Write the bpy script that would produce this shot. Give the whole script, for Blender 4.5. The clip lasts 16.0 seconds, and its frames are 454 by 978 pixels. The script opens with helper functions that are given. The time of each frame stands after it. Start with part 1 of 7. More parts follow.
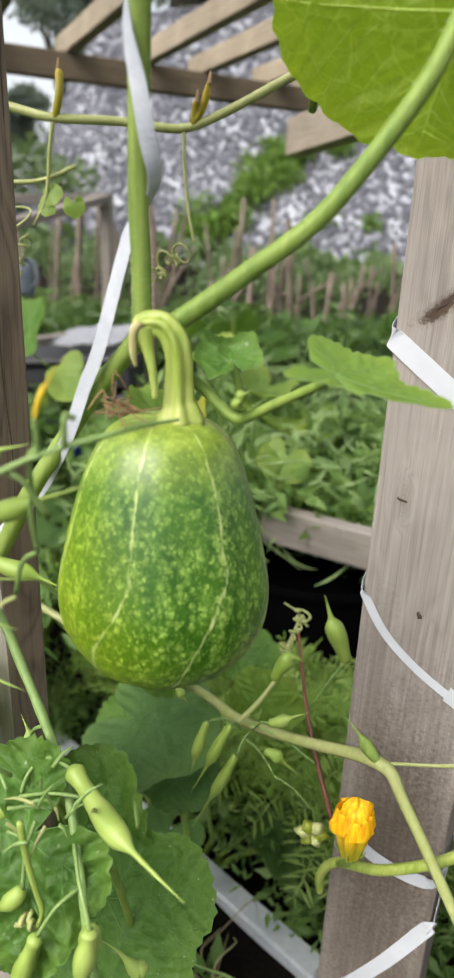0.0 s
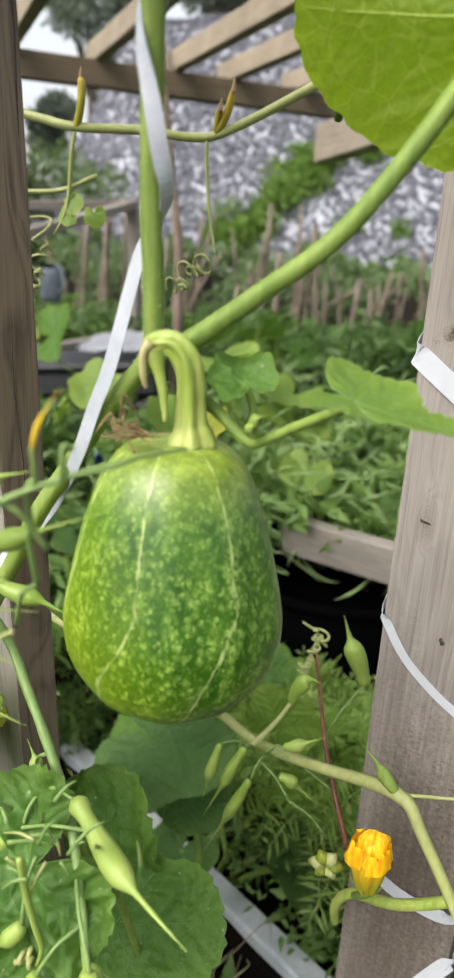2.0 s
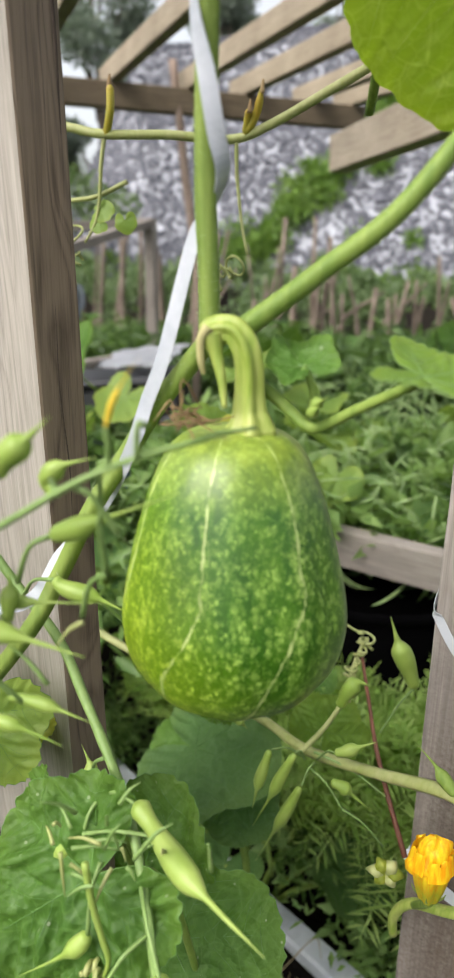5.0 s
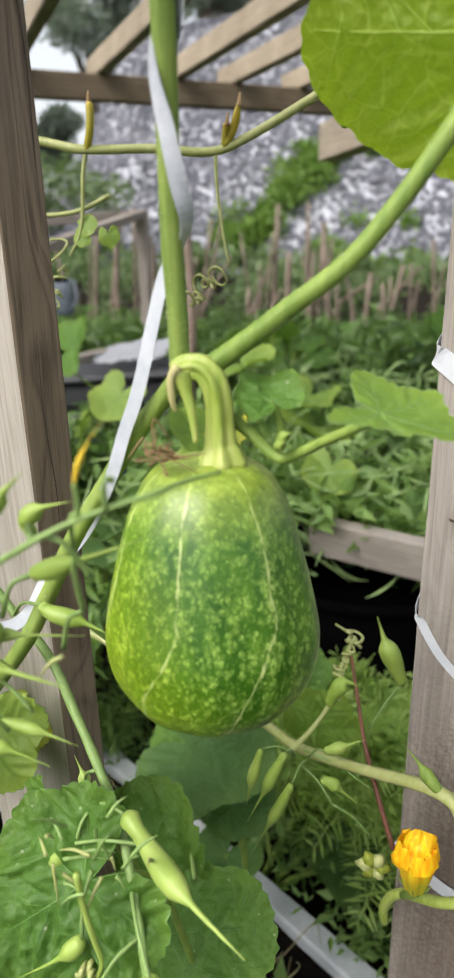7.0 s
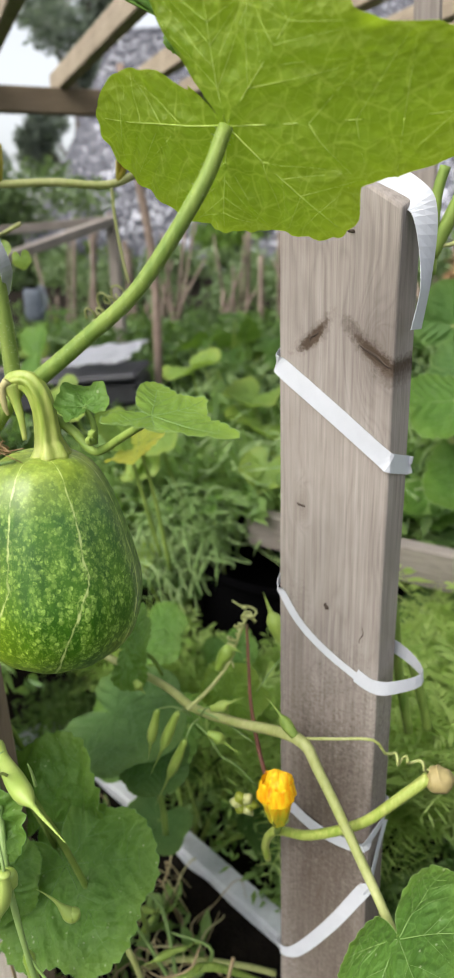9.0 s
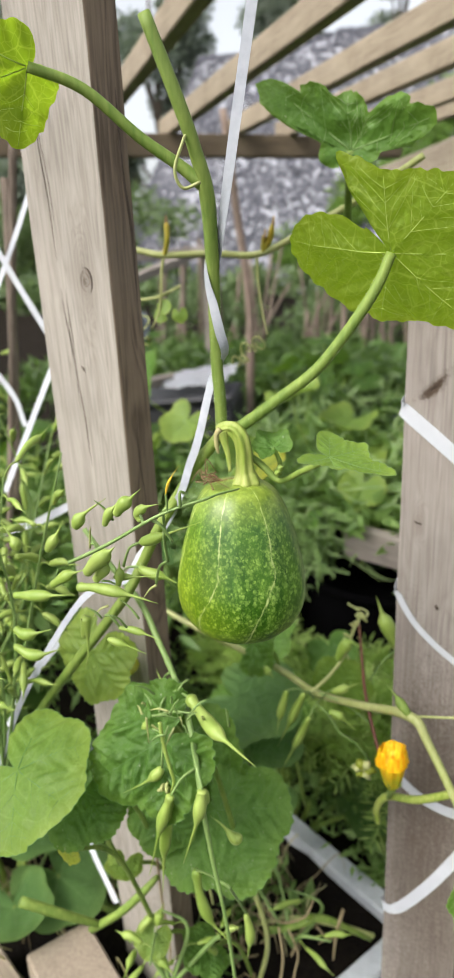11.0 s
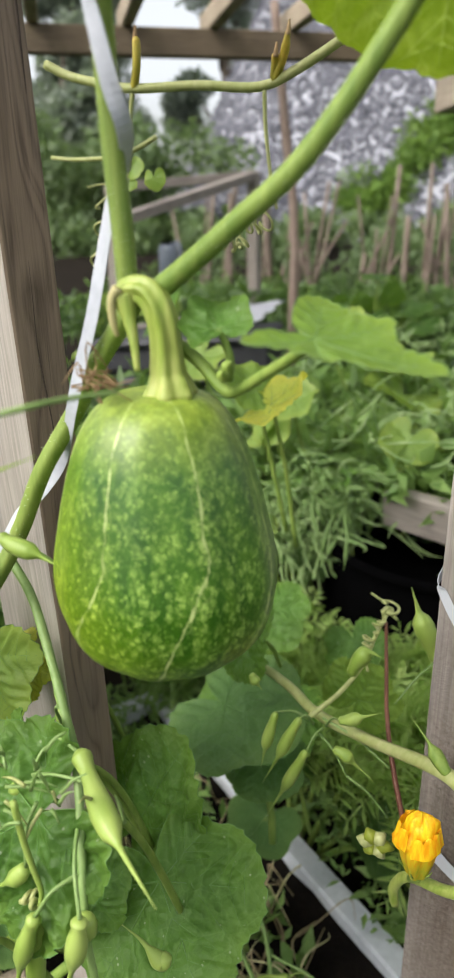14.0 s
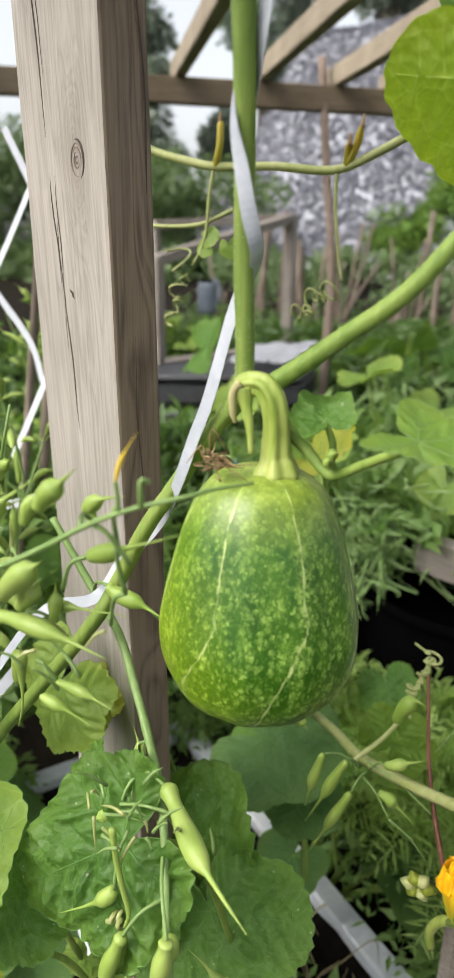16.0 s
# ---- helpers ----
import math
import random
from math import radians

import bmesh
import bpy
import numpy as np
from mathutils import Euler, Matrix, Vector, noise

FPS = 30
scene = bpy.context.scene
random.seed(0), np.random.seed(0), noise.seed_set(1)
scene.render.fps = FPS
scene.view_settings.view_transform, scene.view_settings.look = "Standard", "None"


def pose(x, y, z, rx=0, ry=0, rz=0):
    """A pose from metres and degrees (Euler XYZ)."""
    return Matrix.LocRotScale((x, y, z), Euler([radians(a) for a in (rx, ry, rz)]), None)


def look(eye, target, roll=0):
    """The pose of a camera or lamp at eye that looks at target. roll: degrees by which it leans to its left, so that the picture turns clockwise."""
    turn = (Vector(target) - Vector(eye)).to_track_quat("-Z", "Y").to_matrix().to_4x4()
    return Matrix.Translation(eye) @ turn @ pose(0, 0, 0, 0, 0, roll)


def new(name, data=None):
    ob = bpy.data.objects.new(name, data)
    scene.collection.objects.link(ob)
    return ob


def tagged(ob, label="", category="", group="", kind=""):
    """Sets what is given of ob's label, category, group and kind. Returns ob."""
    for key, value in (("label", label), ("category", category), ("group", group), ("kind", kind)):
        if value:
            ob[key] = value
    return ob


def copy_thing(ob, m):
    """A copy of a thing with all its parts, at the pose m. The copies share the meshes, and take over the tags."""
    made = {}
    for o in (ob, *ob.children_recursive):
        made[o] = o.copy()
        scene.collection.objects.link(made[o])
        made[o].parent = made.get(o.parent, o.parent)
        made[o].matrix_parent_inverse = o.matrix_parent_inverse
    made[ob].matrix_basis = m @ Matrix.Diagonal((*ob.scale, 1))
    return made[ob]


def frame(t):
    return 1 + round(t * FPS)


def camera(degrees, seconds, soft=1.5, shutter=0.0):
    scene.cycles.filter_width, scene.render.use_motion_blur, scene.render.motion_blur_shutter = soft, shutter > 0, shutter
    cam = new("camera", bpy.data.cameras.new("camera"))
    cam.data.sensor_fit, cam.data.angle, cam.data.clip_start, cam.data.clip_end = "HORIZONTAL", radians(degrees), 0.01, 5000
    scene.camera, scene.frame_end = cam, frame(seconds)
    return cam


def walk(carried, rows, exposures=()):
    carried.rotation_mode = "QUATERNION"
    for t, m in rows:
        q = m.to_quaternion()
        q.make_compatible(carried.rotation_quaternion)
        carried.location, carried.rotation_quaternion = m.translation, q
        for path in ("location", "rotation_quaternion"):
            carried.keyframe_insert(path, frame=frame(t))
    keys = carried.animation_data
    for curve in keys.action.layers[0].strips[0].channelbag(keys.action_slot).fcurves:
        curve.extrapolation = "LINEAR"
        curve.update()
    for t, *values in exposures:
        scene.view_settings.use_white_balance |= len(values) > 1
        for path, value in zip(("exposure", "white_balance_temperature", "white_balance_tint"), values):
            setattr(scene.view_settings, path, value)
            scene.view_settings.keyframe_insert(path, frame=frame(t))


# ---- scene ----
cam = camera(35.5, 16.0)
PATH = [
    (0, (0.16, 0.1, 1.135), (-0.213, 1.945, 0.458), 2.6),
    (0.5, (0.177, 0.108, 1.136), (-0.197, 1.952, 0.458), 2.2),
    (1, (0.171, 0.112, 1.137), (-0.232, 1.95, 0.46), 2.4),
    (1.5, (0.169, 0.115, 1.138), (-0.254, 1.95, 0.465), 2.6),
    (2, (0.161, 0.118, 1.14), (-0.279, 1.952, 0.472), 2.8),
    (2.5, (0.164, 0.115, 1.144), (-0.289, 1.947, 0.48), 3.0),
    (3, (0.172, 0.116, 1.146), (-0.29, 1.947, 0.487), 2.9),
    (3.5, (0.164, 0.12, 1.144), (-0.311, 1.949, 0.489), 2.8),
    (4, (0.159, 0.123, 1.148), (-0.325, 1.952, 0.5), 2.4),
    (4.5, (0.148, 0.124, 1.134), (-0.341, 1.954, 0.492), 1.5),
    (4.7, (0.141, 0.117, 1.123), (-0.344, 1.954, 0.499), 0.9),
    (6.8, (0.163, 0.12, 1.156), (-0.372, 1.921, 0.469), -1.0),
    (7, (0.157, 0.113, 1.149), (-0.341, 1.932, 0.483), -0.9),
    (7.2, (0.17, 0.107, 1.151), (-0.295, 1.922, 0.472), -0.7),
    (7.5, (0.188, 0.097, 1.151), (-0.283, 1.912, 0.455), -0.3),
    (8, (0.231, 0.088, 1.16), (-0.235, 1.893, 0.438), -0.6),
    (8.5, (0.278, 0.067, 1.164), (-0.138, 1.897, 0.474), -2.0),
    (9, (0.275, 0.055, 1.169), (-0.208, 1.88, 0.5), -1.6),
    (9.5, (0.24, 0.056, 1.189), (-0.343, 1.852, 0.526), -0.3),
    (10, (0.234, 0.052, 1.204), (-0.436, 1.83, 0.575), -1.8),
    (10.2, (0.248, 0.024, 1.223), (-0.428, 1.804, 0.606), -2.2),
    (12.3, (0.251, -0.166, 1.226), (-0.387, 1.594, 0.52), -1.8),
    (12.5, (0.253, -0.111, 1.203), (-0.368, 1.644, 0.471), 0.1),
    (13, (0.26, 0.013, 1.183), (-0.53, 1.703, 0.462), -0.8),
    (13.5, (0.228, 0.125, 1.126), (-0.568, 1.81, 0.401), -2.4),
    (14, (0.224, 0.151, 1.126), (-0.567, 1.835, 0.391), -1.2),
    (14.5, (0.212, 0.147, 1.133), (-0.58, 1.833, 0.404), 0.0),
    (15, (0.209, 0.118, 1.146), (-0.593, 1.807, 0.435), 0.2),
    (15.5, (0.203, 0.103, 1.157), (-0.619, 1.793, 0.472), 0.6),
    (16, (0.201, 0.104, 1.161), (-0.642, 1.792, 0.497), 1.0),
]
walk(cam, [(t, look(eye, target, roll)) for t, eye, target, roll in PATH], exposures=[(0, 0.98, 6500, 10), (16, 0.98, 6500, 10)])
cam.data.dof.use_dof = True
cam.data.dof.focus_distance = 0.46
cam.data.dof.aperture_fstop = 13

# ---- world, sun, exposure ----
world = bpy.data.worlds.new("world")
scene.world = world
world.use_nodes = True
_n = world.node_tree.nodes
_n.clear()
_sky = _n.new("ShaderNodeTexSky")
_sky.sky_type = "NISHITA"
_sky.sun_disc = False
_sky.sun_elevation = radians(46)
_sky.sun_rotation = radians(214)
_sky.dust_density = 4.0
_sky.ozone_density = 0.6
_hsv = _n.new("ShaderNodeHueSaturation")
_hsv.inputs["Saturation"].default_value = 0.25
_bg = _n.new("ShaderNodeBackground")
_bg.inputs["Strength"].default_value = 0.15
_wo = _n.new("ShaderNodeOutputWorld")
world.node_tree.links.new(_sky.outputs[0], _hsv.inputs["Color"])
world.node_tree.links.new(_hsv.outputs[0], _bg.inputs["Color"])
world.node_tree.links.new(_bg.outputs[0], _wo.inputs["Surface"])
sun_data = bpy.data.lights.new("sun", "SUN")
sun_data.energy, sun_data.angle, sun_data.color = 1.25, radians(40), (1.0, 0.94, 0.85)
sun = new("sun", sun_data)
sun.matrix_world = look((-1.8, -2.3, 4.0), (0, 0.4, 0.6))

# ---- materials ----


class Nodes:
    """A short hand for node trees."""

    def __init__(self, name):
        self.m = bpy.data.materials.new(name)
        self.m.use_nodes = True
        self.t = self.m.node_tree
        self.t.nodes.clear()
        self.out = self.t.nodes.new("ShaderNodeOutputMaterial")

    def put(self, kind, **inputs):
        node = self.t.nodes.new(kind)
        for key, value in inputs.items():
            self.set(node, key.replace("_", " "), value)
        return node

    def set(self, node, key, value):
        socket = node.inputs[int(key)] if key.isdigit() else node.inputs[key]
        if isinstance(value, bpy.types.NodeSocket):
            self.t.links.new(value, socket)
        elif isinstance(value, (tuple, list)) and len(value) == 3 and socket.type == "RGBA":
            socket.default_value = (*value, 1)
        else:
            socket.default_value = value

    def coords(self, scale=(1, 1, 1), kind="Object", shift=None):
        mp = self.put("ShaderNodeMapping", Vector=self.put("ShaderNodeTexCoord").outputs[kind], Scale=scale)
        if shift is not None:
            self.set(mp, "Location", shift)
        return mp.outputs[0]

    def noise(self, vec, scale, detail=4.0, rough=0.55, distort=0.0):
        return self.put("ShaderNodeTexNoise", Vector=vec, Scale=scale, Detail=detail, Roughness=rough, Distortion=distort).outputs["Fac"]

    def ramp(self, fac, stops):
        node = self.put("ShaderNodeValToRGB", Fac=fac)
        el = node.color_ramp.elements
        while len(el) < len(stops):
            el.new(0.5)
        for e, (p, c) in zip(el, stops):
            e.position, e.color = p, (*c, 1) if len(c) == 3 else c
        return node.outputs["Color"]

    def math(self, op, a, b=0.0, c=0.0, clamp=False):
        node = self.t.nodes.new("ShaderNodeMath")
        node.operation, node.use_clamp = op, clamp
        for i, v in enumerate((a, b, c)):
            self.set(node, str(i), v)
        return node.outputs[0]

    def mix(self, fac, a, b, blend="MIX"):
        node = self.t.nodes.new("ShaderNodeMix")
        node.data_type, node.blend_type = "RGBA", blend
        for i, v in ((0, fac), (6, a), (7, b)):
            if isinstance(v, bpy.types.NodeSocket):
                self.t.links.new(v, node.inputs[i])
            elif i == 0:
                node.inputs[i].default_value = v
            else:
                node.inputs[i].default_value = (*v, 1)
        return node.outputs[2]

    def bump(self, height, strength=0.3, distance=0.001):
        return self.put("ShaderNodeBump", Height=height, Strength=strength, Distance=distance).outputs[0]

    def surface(self, color, rough=0.5, normal=None, glow=0.0, spec=0.4, metal=0.0, translucent=None, through_share=0.4, coat=0.0):
        b = self.put("ShaderNodeBsdfPrincipled", Base_Color=color, Roughness=rough, Metallic=metal)
        b.inputs["Specular IOR Level"].default_value = spec
        b.inputs["Coat Weight"].default_value = coat
        if normal is not None:
            self.set(b, "Normal", normal)
        shader = b.outputs[0]
        if translucent is not None:
            tr = self.put("ShaderNodeBsdfTranslucent", Color=translucent)
            mx = self.put("ShaderNodeMixShader", Fac=through_share)
            self.t.links.new(shader, mx.inputs[1])
            self.t.links.new(tr.outputs[0], mx.inputs[2])
            shader = mx.outputs[0]
        self.t.links.new(shader, self.out.inputs["Surface"])
        return self.m


def dim(c, k=0.74):
    """A base colour brought down to its real reflectance."""
    return tuple(v * k for v in c)


def mat_plain(name, a, b, rough=0.5, scale=60.0, bump=0.15, depth=0.0006, spec=0.4, metal=0.0, stretch=(1, 1, 1)):
    """Two tones mixed by a coarse and a fine noise, with a fine relief."""
    n = Nodes(name)
    v = n.coords(stretch)
    big, fine = n.noise(v, scale * 0.15), n.noise(v, scale, 6)
    rnd = n.put("ShaderNodeObjectInfo").outputs["Random"]
    fac = n.math("ADD", n.math("MULTIPLY", big, 0.55), n.math("MULTIPLY", fine, 0.45))
    fac = n.math("ADD", fac, n.math("MULTIPLY", n.math("SUBTRACT", rnd, 0.5), 0.25), clamp=True)
    col = n.ramp(fac, [(0.3, a), (0.7, b)])
    return n.surface(col, rough, n.bump(fine, bump, depth), spec=spec, metal=metal)


def mat_leaf(name, dark, light, glow, share=0.35, rough=0.45, scale=35.0, relief=0.35, spots=0.0, spec=0.35, net=0.0):
    """A leaf that lets some light through; mottled, with a puckered relief."""
    n = Nodes(name)
    v = n.coords()
    info = n.put("ShaderNodeObjectInfo")
    isl = n.put("ShaderNodeNewGeometry").outputs["Random Per Island"]
    big, fine = n.noise(v, scale * 0.5, 3), n.noise(v, scale * 8, 5)
    cells = n.put("ShaderNodeTexVoronoi", Vector=v, Scale=scale * 5)
    fac = n.math("ADD", n.math("MULTIPLY", big, 0.6), n.math("MULTIPLY", fine, 0.3))
    fac = n.math("ADD", fac, n.math("MULTIPLY", info.outputs["Random"], 0.2))
    fac = n.math("ADD", fac, n.math("MULTIPLY", n.math("SUBTRACT", isl, 0.5), 0.3), clamp=True)
    dark, light, glow = dim(dark), dim(light), dim(glow, 0.9)
    dark, light = (dark[0] * 1.25, dark[1] * 1.05, dark[2] * 1.6), (light[0] * 1.25, light[1] * 1.05, light[2] * 1.6)
    col = n.ramp(fac, [(0.25, dark), (0.85, light)])
    rim = n.put("ShaderNodeAttribute")
    rim.attribute_name = "rim"
    edge = n.math("MULTIPLY", n.math("POWER", rim.outputs["Fac"], 5.0), n.math("ADD", 0.05, n.math("MULTIPLY", big, 0.5)), clamp=True)
    col = n.mix(edge, col, (light[0] * 1.75, light[1] * 1.3, light[2] * 1.1))
    if spots:
        sp = n.put("ShaderNodeTexVoronoi", Vector=v, Scale=scale * 2.6).outputs["Distance"]
        k = n.math("MULTIPLY", n.math("LESS_THAN", sp, 0.09), spots)
        col = n.mix(k, col, (0.55, 0.6, 0.4))
    if net:
        for sc, wd, am in ((1.3, 0.035, net), (3.6, 0.06, net * 0.6)):
            ed = n.put("ShaderNodeTexVoronoi", Vector=n.put("ShaderNodeVectorMath", **{"0": v, "1": n.put("ShaderNodeCombineXYZ", X=n.math("MULTIPLY", big, 0.01), Y=n.math("MULTIPLY", fine, 0.002)).outputs[0]}).outputs[0], Scale=scale * sc)
            ed.feature = "DISTANCE_TO_EDGE"
            k = n.math("MULTIPLY", n.math("SUBTRACT", wd, ed.outputs["Distance"]), am / wd, clamp=True)
            col = n.mix(k, col, (light[0] * 1.7, light[1] * 1.45, light[2] * 2.4))
    h = n.math("ADD", n.math("MULTIPLY", cells.outputs["Distance"], 0.6), n.math("MULTIPLY", big, 0.8))
    return n.surface(col, rough, n.bump(h, relief, 0.003), translucent=n.mix(0.5, col, glow), through_share=share, spec=spec)


def mat_stem(name, a, b, streak=220.0, rough=0.42):
    n = Nodes(name)
    v = n.coords()
    lines = n.noise(n.coords((1, 1, 0.08)), streak, 3)
    fine = n.noise(v, 900, 3)
    big = n.noise(v, 25, 3)
    fac = n.math("ADD", n.math("MULTIPLY", lines, 0.5), n.math("MULTIPLY", big, 0.5))
    col = n.ramp(fac, [(0.32, dim(a)), (0.68, dim(b))])
    return n.surface(col, rough, n.bump(n.math("ADD", lines, n.math("MULTIPLY", fine, 0.3)), 0.35, 0.0008), translucent=col, through_share=0.12)


def mat_wood(name, dark, light, ring=0.5, rough=0.75, grain=(26, 26, 1.3), stain=(0.2, 0.17, 0.14), knots=(), stainy=0.35, marks=(), corner=None, angle=0.0):
    """Weathered sawn wood: long grain, finer fibres, stains, and the grain bending round its knots."""
    n = Nodes(name)
    base = n.coords()
    warp = n.noise(n.coords((3, 3, 0.8)), 4.0, 2)
    vec = n.put("ShaderNodeVectorMath", **{"0": n.coords(grain)})
    vec.operation = "ADD"
    comb = n.put("ShaderNodeCombineXYZ", X=n.math("MULTIPLY", warp, 2.2), Y=n.math("MULTIPLY", warp, 2.2))
    n.set(vec, "1", comb.outputs[0])
    bend = vec.outputs[0]
    pull = None
    for k in knots:
        d = n.put("ShaderNodeVectorMath", **{"0": n.coords((1, 1, 0.45), shift=(-k[0], -k[1], -k[2] * 0.45))})
        d.operation = "LENGTH"
        w = n.math("POWER", n.math("MAXIMUM", n.math("SUBTRACT", 1.0, n.math("DIVIDE", d.outputs["Value"], k[3])), 0.0), 2.0)
        pull = w if pull is None else n.math("ADD", pull, w)
    if pull is not None:
        add = n.put("ShaderNodeVectorMath", **{"0": bend})
        add.operation = "ADD"
        n.set(add, "1", n.put("ShaderNodeCombineXYZ", X=n.math("MULTIPLY", pull, 1.8), Y=n.math("MULTIPLY", pull, 1.2)).outputs[0])
        bend = add.outputs[0]
    rings = n.noise(bend, 1.6, 2, 0.4)
    rings = n.math("ABSOLUTE", n.math("SINE", n.math("MULTIPLY", rings, 26.0)))
    fibre = n.noise(n.coords((grain[0] * 12, grain[1] * 12, grain[2] * 6)), 1.0, 5, 0.6)
    patch = n.noise(base, 7.0, 4)
    fine = n.noise(n.coords((grain[0] * 45, grain[1] * 45, grain[2] * 9)), 1.0, 3, 0.6)
    fac = n.math("ADD", n.math("MULTIPLY", rings, 0.2 * ring), n.math("ADD", n.math("MULTIPLY", fibre, 0.55), n.math("MULTIPLY", fine, 0.28)))
    fac = n.math("ADD", fac, n.math("MULTIPLY", n.math("SUBTRACT", patch, 0.5), 0.5), clamp=True)
    dark, light, stain = dim(dark), dim(light), dim(stain)
    col = n.ramp(fac, [(0.3, dark), (0.66, light)])
    dirt = n.ramp(n.noise(n.coords((1, 1, 0.35)), 11.0, 5, 0.65), [(0.52, (0, 0, 0)), (0.75, (1, 1, 1))])
    col = n.mix(n.math("MULTIPLY", dirt, stainy), col, stain)
    if pull is not None:
        col = n.mix(n.math("MULTIPLY", pull, 0.55, clamp=True), col, (dark[0] * 0.55, dark[1] * 0.5, dark[2] * 0.45))
    relief = n.math("ADD", fibre, n.math("MULTIPLY", rings, 0.4))
    for s0, z0, tilt, half, wide, bend, depth in marks:
        sep = n.put("ShaderNodeSeparateXYZ", Vector=base)
        along = n.math("ADD", n.math("MULTIPLY", n.math("SUBTRACT", sep.outputs[0], corner[0]), math.cos(radians(angle))), n.math("MULTIPLY", n.math("SUBTRACT", sep.outputs[1], corner[1]), math.sin(radians(angle))))
        ds, dz = n.math("SUBTRACT", along, s0), n.math("SUBTRACT", sep.outputs[2], z0)
        a, b = math.cos(radians(tilt)), math.sin(radians(tilt))
        du = n.math("ADD", n.math("MULTIPLY", ds, a), n.math("MULTIPLY", dz, b))
        dv = n.math("ADD", n.math("MULTIPLY", ds, -b), n.math("MULTIPLY", dz, a))
        dv = n.math("ADD", dv, n.math("MULTIPLY", n.math("MULTIPLY", du, du), bend))
        jit = n.math("MULTIPLY", n.math("SUBTRACT", n.noise(base, 260.0, 4, 0.7), 0.5), 1.3)
        far = n.math("SQRT", n.math("ADD", n.math("POWER", n.math("ABSOLUTE", n.math("DIVIDE", du, half)), 2.0), n.math("POWER", n.math("ABSOLUTE", n.math("DIVIDE", dv, wide)), 2.0)))
        m = n.math("SUBTRACT", 1.0, n.math("ADD", far, jit), clamp=True)
        sharp = 2.4 if wide < 0.007 else 1.0
        col = n.mix(n.math("MULTIPLY", n.math("POWER", n.math("MULTIPLY", m, sharp, clamp=True), 0.7), depth, clamp=True), col, (0.07, 0.048, 0.032))
        relief = n.math("SUBTRACT", relief, n.math("MULTIPLY", m, 2.0))
    return n.surface(col, rough, n.bump(relief, 0.35, 0.0012), spec=0.25)


